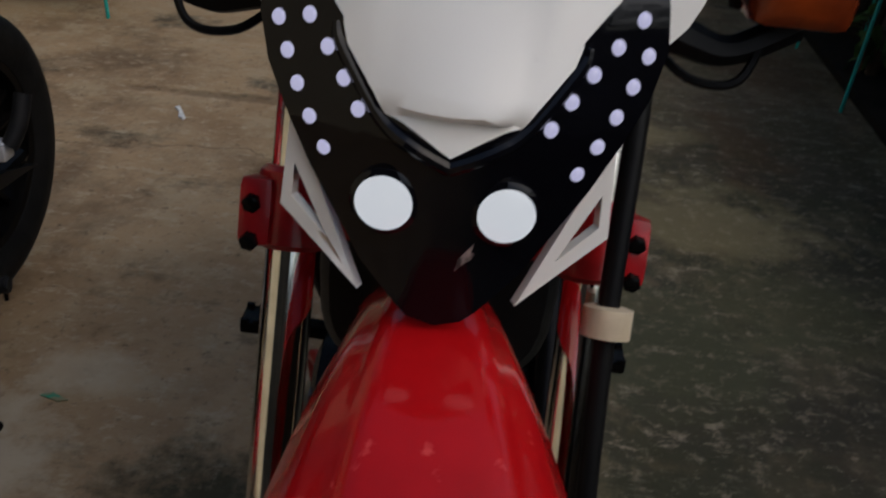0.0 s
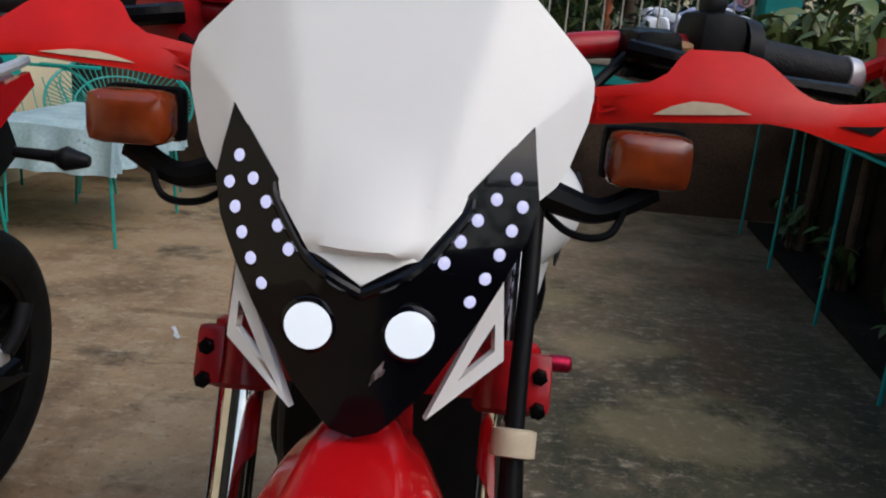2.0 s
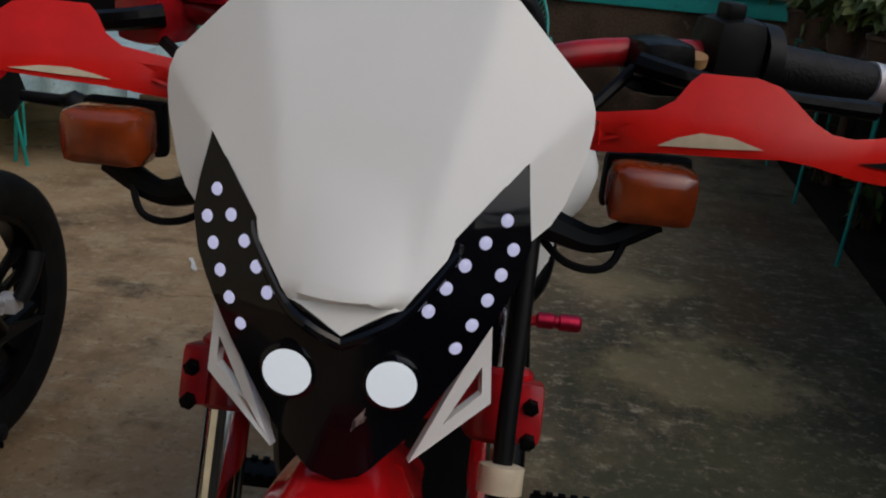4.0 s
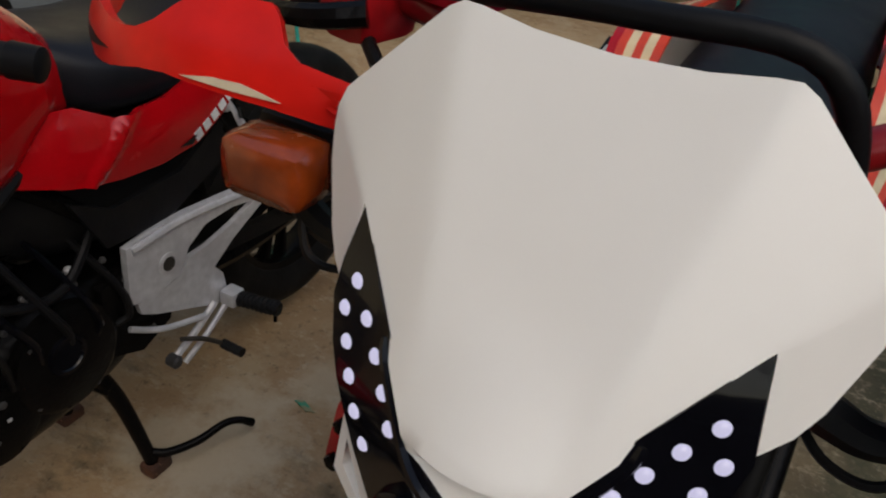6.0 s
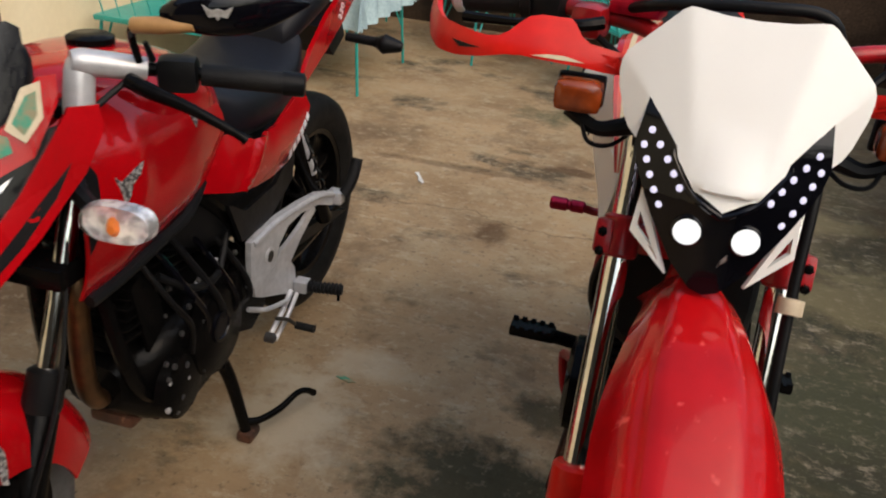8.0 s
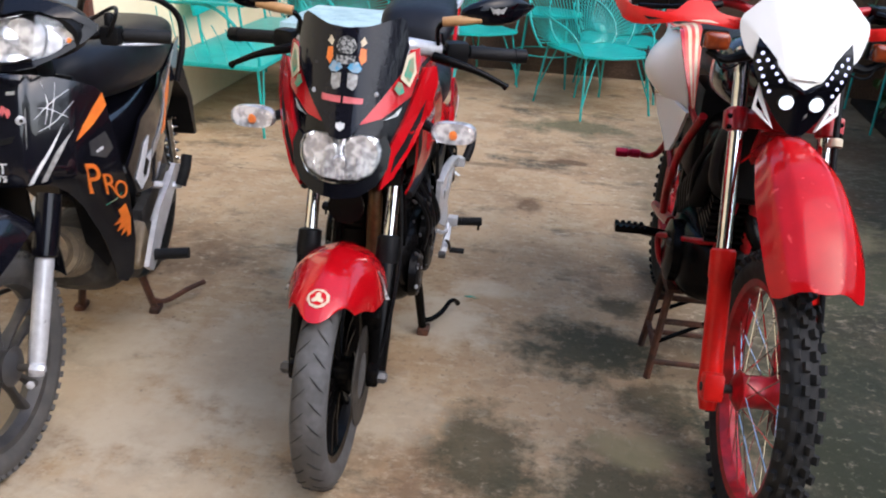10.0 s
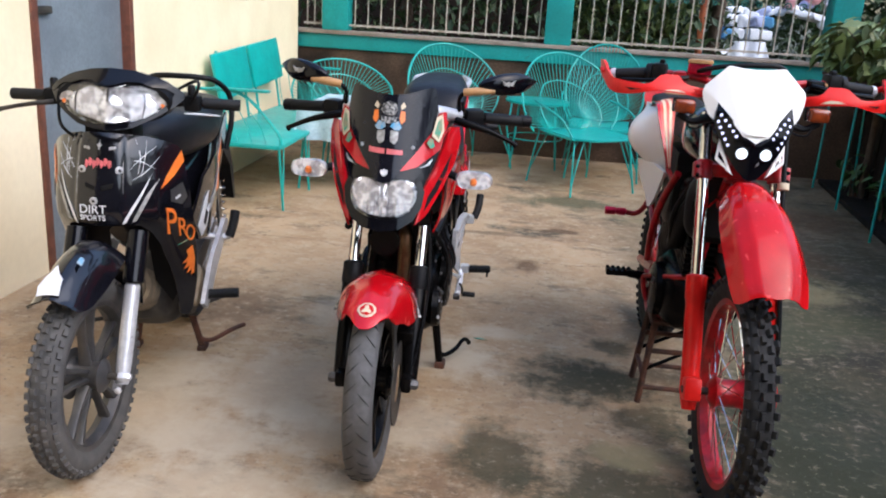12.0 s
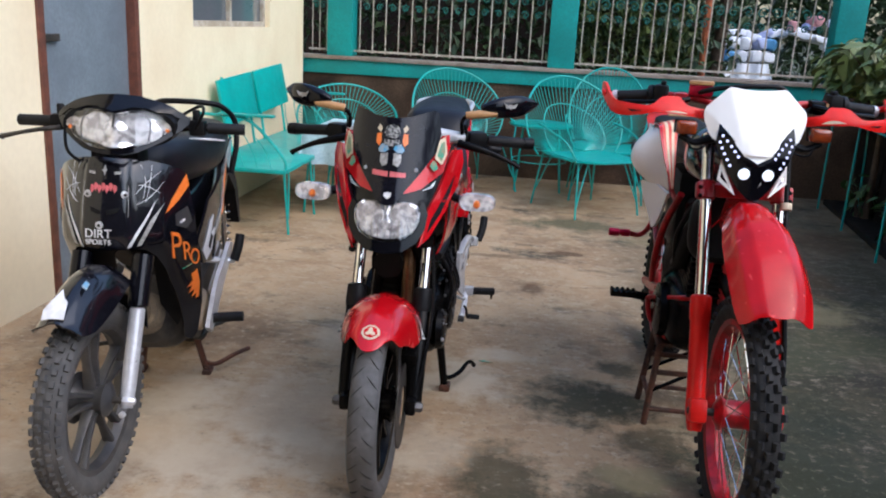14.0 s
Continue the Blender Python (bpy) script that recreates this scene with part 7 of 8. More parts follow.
put("seat", hull([(0.42, 0.88, 0.07, 0.05, 3), (0.50, 0.89, 0.12, 0.08, 3), (0.64, 0.885, 0.160, 0.09, 3), (0.82, 0.875, 0.180, 0.09, 3.0), (1.00, 0.88, 0.178, 0.085, 3.0), (1.25, 0.895, 0.135, 0.06, 3.0), (1.36, 0.90, 0.08, 0.03, 3)]), SEAT_VINYL, step, "long black vinyl seat")
put("grab_rail", tube([(0.160, 1.18, 0.74), (0.178, 1.21, 0.86), (0.168, 1.22, 0.955), (0.125, 1.16, 1.015), (0.06, 1.12, 1.030), (0.0, 1.11, 1.032), (-0.06, 1.12, 1.030), (-0.125, 1.16, 1.015), (-0.168, 1.22, 0.955), (-0.178, 1.21, 0.86), (-0.160, 1.18, 0.74)], 0.011, seg=10), BLACK_PLASTIC, step)
for s in (-1, 1):
    def side(y, z):
        return (s * (0.150 + 0.030 * math.sin(max(0, min(1, (y - 0.5) / 0.5)) * math.pi) + 0.012 * math.sin((z - 0.5) * 8) - 0.06 * max(0, y - 0.95)), y, z)
    put("side_cover", sheet([(0.56, 0.62), (0.66, 0.74), (0.80, 0.775), (1.02, 0.80), (1.25, 0.86), (1.33, 0.87), (1.22, 0.78), (1.02, 0.66), (0.88, 0.56), (0.74, 0.50), (0.62, 0.52)], side, 0.010, step=0.04), BLACK_PAINT, step, "glossy black side cover")
    def so(y, z):
        return tuple(Vector(side(y, z)) + Vector((s * 0.0078, 0, 0)))
    put("orange_flash", sheet([(0.84, 0.645), (0.98, 0.72), (1.12, 0.81), (1.03, 0.705), (0.92, 0.645)], so, 0.002, step=0.04), ORANGE, step, "orange decal wedge")
    put("seat_piping", tube([(s * 0.150, 0.58, 0.965), (s * 0.176, 0.76, 0.938), (s * 0.182, 0.97, 0.905)], [0.002, 0.0045, 0.003], seg=6), DECAL_WHITE, step)
    put("foot_bracket", sheet([(0.985, 0.50), (0.94, 0.515), (0.86, 0.475), (0.74, 0.425), (0.68, 0.37), (0.60, 0.285), (0.64, 0.255), (0.69, 0.275), (0.76, 0.335), (0.86, 0.40), (0.95, 0.455)], lambda y, z: (s * (0.190 + 0.02 * (y - 0.6)), y, z), 0.016, step=0.05), ALLOY, step, "dull silver footrest bracket")
    put("white_flash", sheet([(0.60, 0.57), (0.66, 0.665), (0.70, 0.68), (0.67, 0.615), (0.72, 0.63), (0.69, 0.555), (0.64, 0.525)], so, 0.002, step=0.04), DECAL_WHITE, step, "white angular decal")
    put("dark_inset", sheet([(0.645, 0.575), (0.665, 0.62), (0.69, 0.60), (0.665, 0.56)], lambda y, z: tuple(Vector(so(y, z)) + Vector((s * 0.0025, 0, 0))), 0.001, step=0.04), BLACK_PLASTIC, step)
    put("silver_sweep", sheet([(0.72, 0.60), (0.92, 0.70), (1.20, 0.845), (0.95, 0.735), (0.74, 0.64)], so, 0.002, step=0.04), DECAL_SILVER, step)
    put("shock", rod((s * 0.135, 1.12, 0.62), (s * 0.135, 1.19, 0.36), 0.013), CHROME, step)
    bm = tube([(s * 0.135 + 0.026 * math.cos(k * 0.9), 1.125 + 0.055 * k / 44, 0.62 - 0.20 * k / 44 + 0.026 * math.sin(k * 0.9) * 0.3) for k in range(45)], 0.0045, seg=6, n=1)
    put("shock_spring", bm, CHROME, step)
    put("swing_arm", tube([(s * 0.09, 0.80, 0.32), (s * 0.10, 1.22, 0.29)], 0.018, n=2), DARK_METAL, step)
    peg = new("foot_peg")
    peg.parent = step
    put("peg_rubber", tube([(s * 0.20, 0.665, 0.300), (s * 0.305, 0.67, 0.308)], 0.018, seg=12, n=3), GRIP_RUBBER, peg)
    put("peg_bar", tube([(s * 0.05, 0.66, 0.25), (s * 0.15, 0.66, 0.262), (s * 0.21, 0.665, 0.298)], 0.010), DARK_METAL, peg)
    pp = new("passenger_peg")
    pp.parent = step
    put("peg_rubber", tube([(s * 0.225, 0.905, 0.450), (s * 0.238, 0.925, 0.50), (s * 0.242, 0.945, 0.545)], 0.018, seg=12), GRIP_RUBBER, pp)
    put("peg_bracket", tube([(s * 0.12, 0.87, 0.46), (s * 0.19, 0.90, 0.45), (s * 0.228, 0.91, 0.452)], 0.013), ALLOY, pp)
    put("stand_leg", tube([(s * 0.07, 0.80, 0.27), (s * 0.10, 0.82, 0.14), (s * 0.125, 0.845, 0.015)], 0.013, seg=9), RUST, step)
    put("stand_foot", box((s * 0.128, 0.85, 0.010), (0.035, 0.06, 0.02), bevel=0.006), RUST, step)
put("stand_tang", tube([(0.12, 0.84, 0.05), (0.16, 0.86, 0.035), (0.22, 0.93, 0.05), (0.265, 0.985, 0.055)], 0.009, seg=8), RUST, step, "rusty stand lever")
put("side_stand", tube([(0.09, 0.66, 0.24), (0.13, 0.72, 0.20), (0.14, 0.80, 0.20)], 0.010), DARK_METAL, step)
eng = new("engine")
eng.parent = step
put("crankcase", hull([(0.50, 0.32, 0.07, 0.06, 3), (0.58, 0.31, 0.12, 0.10, 3.4), (0.76, 0.31, 0.125, 0.11, 3.4), (0.86, 0.32, 0.08, 0.07, 3)]), DARK_METAL, eng)
put("cylinder", rod((0, 0.54, 0.35), (0, 0.36, 0.43), 0.062, 0.058, seg=20), DUSTY_ALLOY, eng)
for i in range(7):
    put("cooling_fin", stack([((0, 0.52 - 0.020 * i, 0.36 + 0.009 * i), 0.075), ((0, 0.515 - 0.020 * i, 0.3622 + 0.009 * i), 0.075)], seg=20), DUSTY_ALLOY, eng)
for s in (-1, 1):
    put("side_case", stack([((s * 0.11, 0.66, 0.32), 0.098), ((s * 0.150, 0.66, 0.32), 0.090), ((s * 0.160, 0.66, 0.32), 0.06)], seg=28), DARK_METAL, eng)
put("case_cap", stack([((0.150, 0.64, 0.34), 0.078), ((0.166, 0.64, 0.34), 0.074), ((0.172, 0.64, 0.34), 0.062)], seg=28), BRASSY, eng, "brassy round engine cap")
put("exhaust_pipe", tube([(0, 0.36, 0.40), (-0.03, 0.33, 0.30), (-0.09, 0.44, 0.21), (-0.13, 0.70, 0.20), (-0.15, 0.85, 0.24)], 0.016), RUST, step)
put("muffler", tube([(-0.15, 0.85, 0.24), (-0.17, 0.95, 0.28), (-0.18, 1.35, 0.36)], [0.02, 0.045, 0.048], seg=16), DARK_METAL, step)
put("chain_case", sheet([(0.78, 0.40), (0.95, 0.44), (1.10, 0.46), (1.18, 0.40), (1.10, 0.34), (0.90, 0.27), (0.78, 0.27)], lambda y, z: (0.115, y, z), 0.03, step=0.08), DARK_ALLOY, step, "grey chain case")
put("case_plate", sheet([(0.80, 0.36), (1.02, 0.46), (1.06, 0.44), (0.86, 0.31)], lambda y, z: (0.15, y, z), 0.006, step=0.08), ALLOY, step)
put("brake_pedal", tube([(-0.13, 0.60, 0.22), (-0.19, 0.56, 0.22), (-0.21, 0.46, 0.24)], 0.008), DARK_METAL, step)
put("gear_pedal", tube([(0.165, 0.70, 0.25), (0.185, 0.82, 0.22), (0.215, 0.87, 0.225)], 0.007), DARK_METAL, step)
put("rear_fender", sheet([(1.22, 0.78), (1.36, 0.82), (1.52, 0.60), (1.56, 0.45), (1.53, 0.45), (1.45, 0.62)], lambda y, z: (0.06, y, z), 0.12, step=0.08), BLACK_PLASTIC, step)

# ---- teal porch furniture ----
CLOTH = mat("pale_blue_cloth", (0.42, 0.56, 0.58), 0.85, 0, (0.30, 0.42, 0.46), 6, bump=0.4, specks=(0.10, 0.16, 0.30))


def wire_chair(name, m, label, tall=1.0, wide=0.46):
    c = base(name, m, label, "chair", "teal wire chairs")
    put("seat", sheet([(-0.29, -0.27), (-0.26, -0.30), (0.26, -0.30), (0.29, -0.27), (0.25, 0.22), (0.20, 0.26), (-0.20, 0.26), (-0.25, 0.22)], lambda x, y: (x, y, 0.415 + 0.03 * x * x * 8 - 0.012 * math.cos(x * 6) * math.cos(y * 6)), 0.012, step=0.08), TEAL, c)
    put("seat_rim", tube([(-0.29, -0.28, 0.425), (0.0, -0.30, 0.412), (0.29, -0.28, 0.425), (0.25, 0.24, 0.425), (0.0, 0.27, 0.418), (-0.25, 0.24, 0.425), (-0.29, -0.28, 0.425)], 0.009, seg=7, n=4), TEAL, c)
    for sx in (-1, 1):
        for sy, y0, y1 in ((-1, -0.26, -0.33), (1, 0.22, 0.28)):
            put("leg", rod((sx * 0.26, y0, 0.415), (sx * 0.30, y1, 0.0), 0.008, seg=8), TEAL, c)
            put("leg_brace", tube([(sx * 0.17, y0, 0.41), (sx * 0.25, (y0 + y1) / 2, 0.20), (sx * 0.288, y1 * 0.97, 0.10)], 0.006, seg=6, n=2), TEAL, c)
    hoop = []
    for k in range(25):
        a = -0.62 + (math.pi + 1.24) * k / 24
        x, z = wide * math.cos(a), 0.60 * tall + 0.38 * tall * math.sin(a)
        hoop.append((x, 0.20 + 0.40 * (z - 0.42) - 0.35 * max(0, abs(x) - 0.22), z + 0.06))
    put("back_hoop", tube(hoop, 0.009, seg=8, n=2), TEAL, c)
    for k in range(1, 48):
        h = Vector(hoop[k // 2]).lerp(Vector(hoop[(k + 1) // 2]), 0.5)
        foot = Vector((h.x * 0.34, 0.22, 0.43))
        put("back_rod", tube([foot, foot.lerp(h, 0.5) + Vector((0, 0.03, 0)), h], 0.0035, seg=5, n=2), TEAL, c)
    inner = [(0.62 * x, y - 0.01, 0.46 + 0.60 * (z - 0.46)) for x, y, z in hoop]
    put("inner_hoop", tube(inner, 0.006, seg=6, n=2), TEAL, c)
    for sx in (-1, 1):
        put("arm", tube([(sx * 0.28, -0.27, 0.42), (sx * 0.345, -0.20, 0.56), (sx * 0.37, 0.0, 0.63), (sx * 0.36, 0.16, 0.66)], 0.008, seg=7), TEAL, c)
    return c


wire_chair("wire_chair", pose(-0.07, 4.89, 0, 0, 0, 34), "teal wire armchair with fan-shaped hoop back and flat seat", 0.97)
wire_chair("wire_chair", pose(0.13, 5.50, 0, 0, 0, 0), "teal wire armchair with narrow fan back against low wall", 1.03, 0.34)
wire_chair("wire_chair", pose(-1.06, 5.46, 0, 0, 0, 38), "teal wire armchair turned aside, hoop back against low wall", 0.95)
wire_chair("wire_chair", pose(-2.10, 5.50, 0, 0, 0, 30), "teal wire armchair in the corner by the low wall", 0.75)

# low round table between the chairs
rt = base("round_table", pose(-0.44, 5.66, 0.05), "small round teal wire table between the chairs", "table")
put("tabletop", stack([((0, 0, 0.50), 0.27), ((0, 0, 0.505), 0.28), ((0, 0, 0.52), 0.28), ((0, 0, 0.525), 0.27)], seg=40), TEAL, rt)
put("shelf_ring", tube([(0.24 * math.cos(a), 0.24 * math.sin(a), 0.20) for a in [k * math.pi / 8 for k in range(17)]], 0.006, seg=6, n=2), TEAL, rt)
for k in range(4):
    a = math.pi / 4 + k * math.pi / 2
    put("leg", rod((0.22 * math.cos(a), 0.22 * math.sin(a), 0.50), (0.28 * math.cos(a), 0.28 * math.sin(a), -0.05), 0.008, seg=8), TEAL, rt)

# settee along the house wall
se = base("settee", pose(-2.31, 3.28, 0, 0, 0, 0), "teal painted settee with two flat back panels and wire arms", "settee")
put("seat", slab(-0.30, 0.30, 0.0, 1.90, 0.40, 0.43, bevel=0.01), TEAL, se)
for y0, y1 in ((0.46, 1.13), (1.17, 1.88)):
    put("back_panel", box((-0.30, (y0 + y1) / 2, 0.79 + 0.04 * ((y0 + y1) / 2 - 1.05)), (0.025, y1 - y0, 0.32), bevel=0.01, turn=(2.3, -10, 0)), TEAL, se)
for y in (0.56, 1.03, 1.26, 1.78):
    put("back_post", rod((-0.26, y, 0.42), (-0.33, y, 0.94), 0.010, seg=8), TEAL, se)
for x, y, fx, fy in ((0.28, 0.03, 0.30, 0.06), (0.28, 0.62, 0.30, 0.68), (0.28, 1.84, 0.30, 1.88), (-0.28, 0.04, -0.30, 0.0), (-0.28, 1.84, -0.30, 1.88)):
    put("leg", rod((x, y, 0.41), (fx, fy, 0.0), 0.009, seg=8), TEAL, se)
    put("leg_brace", rod((x, y + (0.10 if y < 1 else -0.10), 0.41), (fx, fy, 0.10), 0.006, seg=6), TEAL, se)
for y in (0.02, 1.88):
    put("arm", tube([(0.29, y, 0.42), (0.28, y, 0.50), (0.12, y, 0.68), (0.0, y, 0.745), (-0.12, y, 0.75), (-0.30, y, 0.75)], 0.010, seg=8), TEAL, se)
    put("arm_board", slab(-0.14, 0.22, y - 0.03, y + 0.03, 0.752, 0.768, bevel=0.005), TEAL, se)
    for k in range(6):
        put("arm_rod", tube([(0.20 - 0.09 * k, y, 0.43), (0.16 - 0.09 * k, y + 0.02, 0.53), (0.10 - 0.08 * k, y, 0.62 + 0.02 * k)], 0.0035, seg=5, n=3), TEAL, se)

# small table with a cloth
ct = base("side_table", pose(-1.80, 4.42, 0), "small table on thin teal legs under a cloth", "table")
put("tabletop", slab(-0.30, 0.30, -0.42, 0.42, 0.56, 0.58, bevel=0.004), TEAL, ct)
for sx in (-1, 1):
    for sy in (-1, 1):
        put("leg", rod((sx * 0.26, sy * 0.38, 0.56), (sx * 0.30, sy * 0.41, 0), 0.009, seg=8), TEAL, ct)
bm = bmesh.new()
N = 36
grid = {}
for i in range(N + 1):
    for j in range(N + 1):
        u, v = -0.52 + 1.04 * i / N, -0.66 + 1.32 * j / N
        ox, oy = max(0, abs(u) - 0.31), max(0, abs(v) - 0.43)
        fall = max(ox, oy)
        x = math.copysign(min(abs(u), 0.31) + 0.10 * ox, u)
        y = math.copysign(min(abs(v), 0.43) + 0.10 * oy, v)
        fold = 0.022 * math.sin(v * 30 + u * 7) if ox >= oy else 0.022 * math.sin(u * 32)
        wave = fold * min(1, fall * 6)
        x += wave if ox >= oy else 0
        y += wave if oy > ox else 0
        z = 0.59 - fall * 0.98 + 0.006 * noise.noise(Vector((u * 5, v * 5, 0)))
        grid[i, j] = bm.verts.new((x, y, z))
for i in range(N):
    for j in range(N):
        bm.faces.new((grid[i, j], grid[i + 1, j], grid[i + 1, j + 1], grid[i, j + 1]))
thicken(bm, 0.004)
cl = put("tablecloth", bm, CLOTH)
cl.matrix_world = pose(-1.80, 4.42, 0)
tagged(cl, "pale blue patterned cloth hanging over the side table", "tablecloth")


chip = put("plaster_chip", sheet([(-0.035, 0.05), (-0.02, 0.06), (0.035, -0.04), (0.03, -0.055), (0.005, -0.03), (-0.005, 0.01)], lambda x, y: (x, y, 0.002), 0.004, step=0.03), DECAL_WHITE)
chip.matrix_world = pose(-0.836, 3.03, 0.001)
tagged(chip, "small white plaster chip lying on the floor", "chip")
scrap = put("paper_scrap", sheet([(-0.03, 0.0), (-0.01, 0.012), (0.03, -0.006), (0.012, -0.014)], lambda x, y: (x, y, 0.002), 0.002, step=0.03), DECAL_GREEN)
scrap.matrix_world = pose(-0.587, 1.53, 0.001)
tagged(scrap, "tiny green scrap lying on the floor", "scrap")

# ---- garden side: earth bank, plant rack, plants ----
RIGHT_X = 2.12
G = Matrix.Translation((1.82, 3.87, 0)) @ Matrix.Rotation(radians(-5.0), 4, "Z") @ Matrix.Translation((-1.77, -3.87, 0))
# wall and board colours are darkened to hold the shade of overhanging plants
OLD_BOARD = mat("weathered_shaded_board", (0.026, 0.017, 0.011), 0.9, 0, (0.012, 0.009, 0.007), 14, bump=0.7, spec=0.15, vary=0.3)
tagged(put("wall_east", slab(RIGHT_X, RIGHT_X + 0.12, -6.0, FAR_Y - 0.03, 0, 0.86), mat("shaded_old_boards", (0.030, 0.020, 0.012), 0.9, 0, (0.012, 0.009, 0.006), 4, bump=0.6, spec=0.15), m=G), "low garden wall of old boards, plant shade put into its colour", "wall", kind="structure")
tagged(put("soil_bed", slab(1.86, RIGHT_X, -2.0, FAR_Y - 0.2, 0, 0.045, bevel=0.01), SOIL, m=G), "strip of dark soil along the garden wall", "soil", kind="structure")
for y in [0.2 + 0.27 * k for k in range(21)]:
    put("board", box((RIGHT_X - 0.015, y, 0.43), (0.018, 0.24, 0.80), bevel=0.004, turn=(0, random.uniform(-2, 2), 0)), OLD_BOARD, bpy.data.objects["wall_east"], m=G)
for y in (3.55, 4.35, 5.15):
    tagged(put("fence_post", tube([(2.02, y, 0.0), (2.03, y + 0.02, 0.5), (2.02, y, 1.05)], [0.030, 0.027, 0.024], seg=9), BARK, m=G), "rough brown wooden post beside the plant rack", "post", "garden posts")

rack = base("plant_rack", G @ pose(1.95, 0, 0), "long rack of thin teal iron legs and rails", "rack")
for y in (2.25, 3.05, 3.90, 4.85, 5.70):
    for x, fx in ((-0.16, -0.18), (0.12, 0.14)):
        put("leg", rod((x, y, 0.80), (fx, y - 0.05, 0.03 if fx > 0 else 0.0), 0.009, seg=8), TEAL, rack)
    put("cross_rail", rod((-0.16, y, 0.79), (0.12, y, 0.79), 0.007, seg=6), TEAL, rack)
for x in (-0.16, -0.02, 0.12):
    put("long_rail", rod((x, 2.15, 0.80), (x, 5.85, 0.80), 0.008, seg=8), TEAL, rack)
# boards added to cast shade on the wall and soil under the rack
for k in range(3):
    put("shelf_board", box((-0.11 + 0.09 * k, 4.0, 0.815), (0.085, 3.7, 0.016), bevel=0.004), OLD_BOARD, rack, "dark board added on the rack to shade the ground below")

east = base("iron_grille", G @ pose(RIGHT_X + 0.06, 0, 0), "green painted iron bars above the garden wall", "grille", "porch grilles")
for k in range(15):
    put("bar", rod((0, 4.05 + 0.125 * k, 0.86), (0, 4.05 + 0.125 * k, 2.55), 0.0065, seg=6), SCROLL_GREEN if k % 2 else BAR_WHITE, east)
for z in (1.0, 2.5):
    put("rail", slab(-0.008, 0.008, 4.0, 5.88, z - 0.009, z + 0.009), SCROLL_GREEN, east)


def leafy(name, m, label, n, spread, size, material, seed, tall=0.5, stems=7, category="plant"):
    """Broad leaves on arching stems."""
    rnd = random.Random(seed)
    top = base(name, m, label, category)
    sb, lb = bmesh.new(), bmesh.new()
    tips = []
    for k in range(stems):
        a = rnd.uniform(0, 6.28)
        r = rnd.uniform(0.2, 1.0) * spread
        h = tall * rnd.uniform(0.6, 1.0)
        pts = [Vector((0.03 * math.cos(a), 0.03 * math.sin(a), 0)), Vector((r * 0.4 * math.cos(a), r * 0.4 * math.sin(a), h * 0.6)), Vector((r * math.cos(a), r * math.sin(a), h))]
        tube(pts, [0.008, 0.005, 0.003], sb, 5, 3)
        tips.append(spline(pts, 5))
    for k in range(n):
        line = tips[k % stems]
        p = line[rnd.randrange(len(line) // 3, len(line))] + Vector((rnd.gauss(0, 0.03), rnd.gauss(0, 0.03), rnd.gauss(0, 0.03)))
        a, tilt = rnd.uniform(0, 6.28), rnd.uniform(-70, 10)
        L = size * rnd.uniform(0.6, 1.3)
        q = Matrix.Translation(p) @ Matrix.Rotation(a, 4, "Z") @ Matrix.Rotation(radians(-tilt), 4, "Y") @ Matrix.Rotation(rnd.uniform(-0.6, 0.6), 4, "X")
        mid = [lb.verts.new(q @ Vector((L * t, 0, -0.25 * L * t * t))) for t in (0, 0.35, 0.7, 1.0)]
        lft = [lb.verts.new(q @ Vector((L * t, w * L, 0.06 * L - 0.25 * L * t * t))) for t, w in ((0.30, 0.20), (0.68, 0.17))]
        rgt = [lb.verts.new(q @ Vector((L * t, -w * L, 0.06 * L - 0.25 * L * t * t))) for t, w in ((0.30, 0.20), (0.68, 0.17))]
        for b in (lft, rgt):
            lb.faces.new((mid[0], mid[1], b[0]))
            lb.faces.new((mid[1], mid[2], b[1], b[0]))
            lb.faces.new((mid[2], mid[3], b[1]))
    put("stalk", sb, BARK, top)
    put("foliage", lb, material, top)
    return top


POT = mat("brown_plant_pot", (0.10, 0.055, 0.035), 0.8, 0, (0.06, 0.035, 0.025), 9, bump=0.3)
for k, (x, y, sp, tl, n, sz) in enumerate(((1.86, 5.50, 0.42, 0.40, 230, 0.17), (1.86, 5.05, 0.44, 0.44, 250, 0.18), (1.88, 4.60, 0.36, 0.44, 230, 0.17), (1.93, 4.10, 0.28, 0.42, 200, 0.12), (1.95, 3.60, 0.30, 0.46, 210, 0.13), (1.94, 3.05, 0.28, 0.40, 190, 0.12), (1.96, 2.50, 0.28, 0.44, 190, 0.12))):
    pot = base("potted_plant", G @ pose(x - 0.10, y, 0.824), "leafy green plant in a brown pot on the rack", "plant", "potted plants")
    bm = stack([((0, 0, 0.0), 0.075), ((0, 0, 0.14), 0.105), ((0, 0, 0.145), 0.115), ((0, 0, 0.165), 0.115), ((0, 0, 0.160), 0.10), ((0, 0, 0.14), 0.09)], seg=18)
    put("pot", bm, POT, pot)
    g = leafy("foliage", Matrix.Identity(4), "", n, sp, sz, LEAF_PALE_SUNLIT, 20 + k, tl)
    for ch in g.children:
        ch.parent = pot
        ch.location = (0, 0, 0.14)
    bpy.data.objects.remove(g)
for k, (x, y, s) in enumerate(((2.0, 3.55, 0.5), (1.98, 4.35, 0.4), (2.02, 2.7, 0.5), (1.98, 5.2, 0.4))):
    leafy("ground_plant", G @ pose(x, y, 0.04, 0, 0, 40 * k), "small leafy weed growing in the soil bed", 40, 0.16, 0.10, LEAF, 60 + k, s * 0.8)


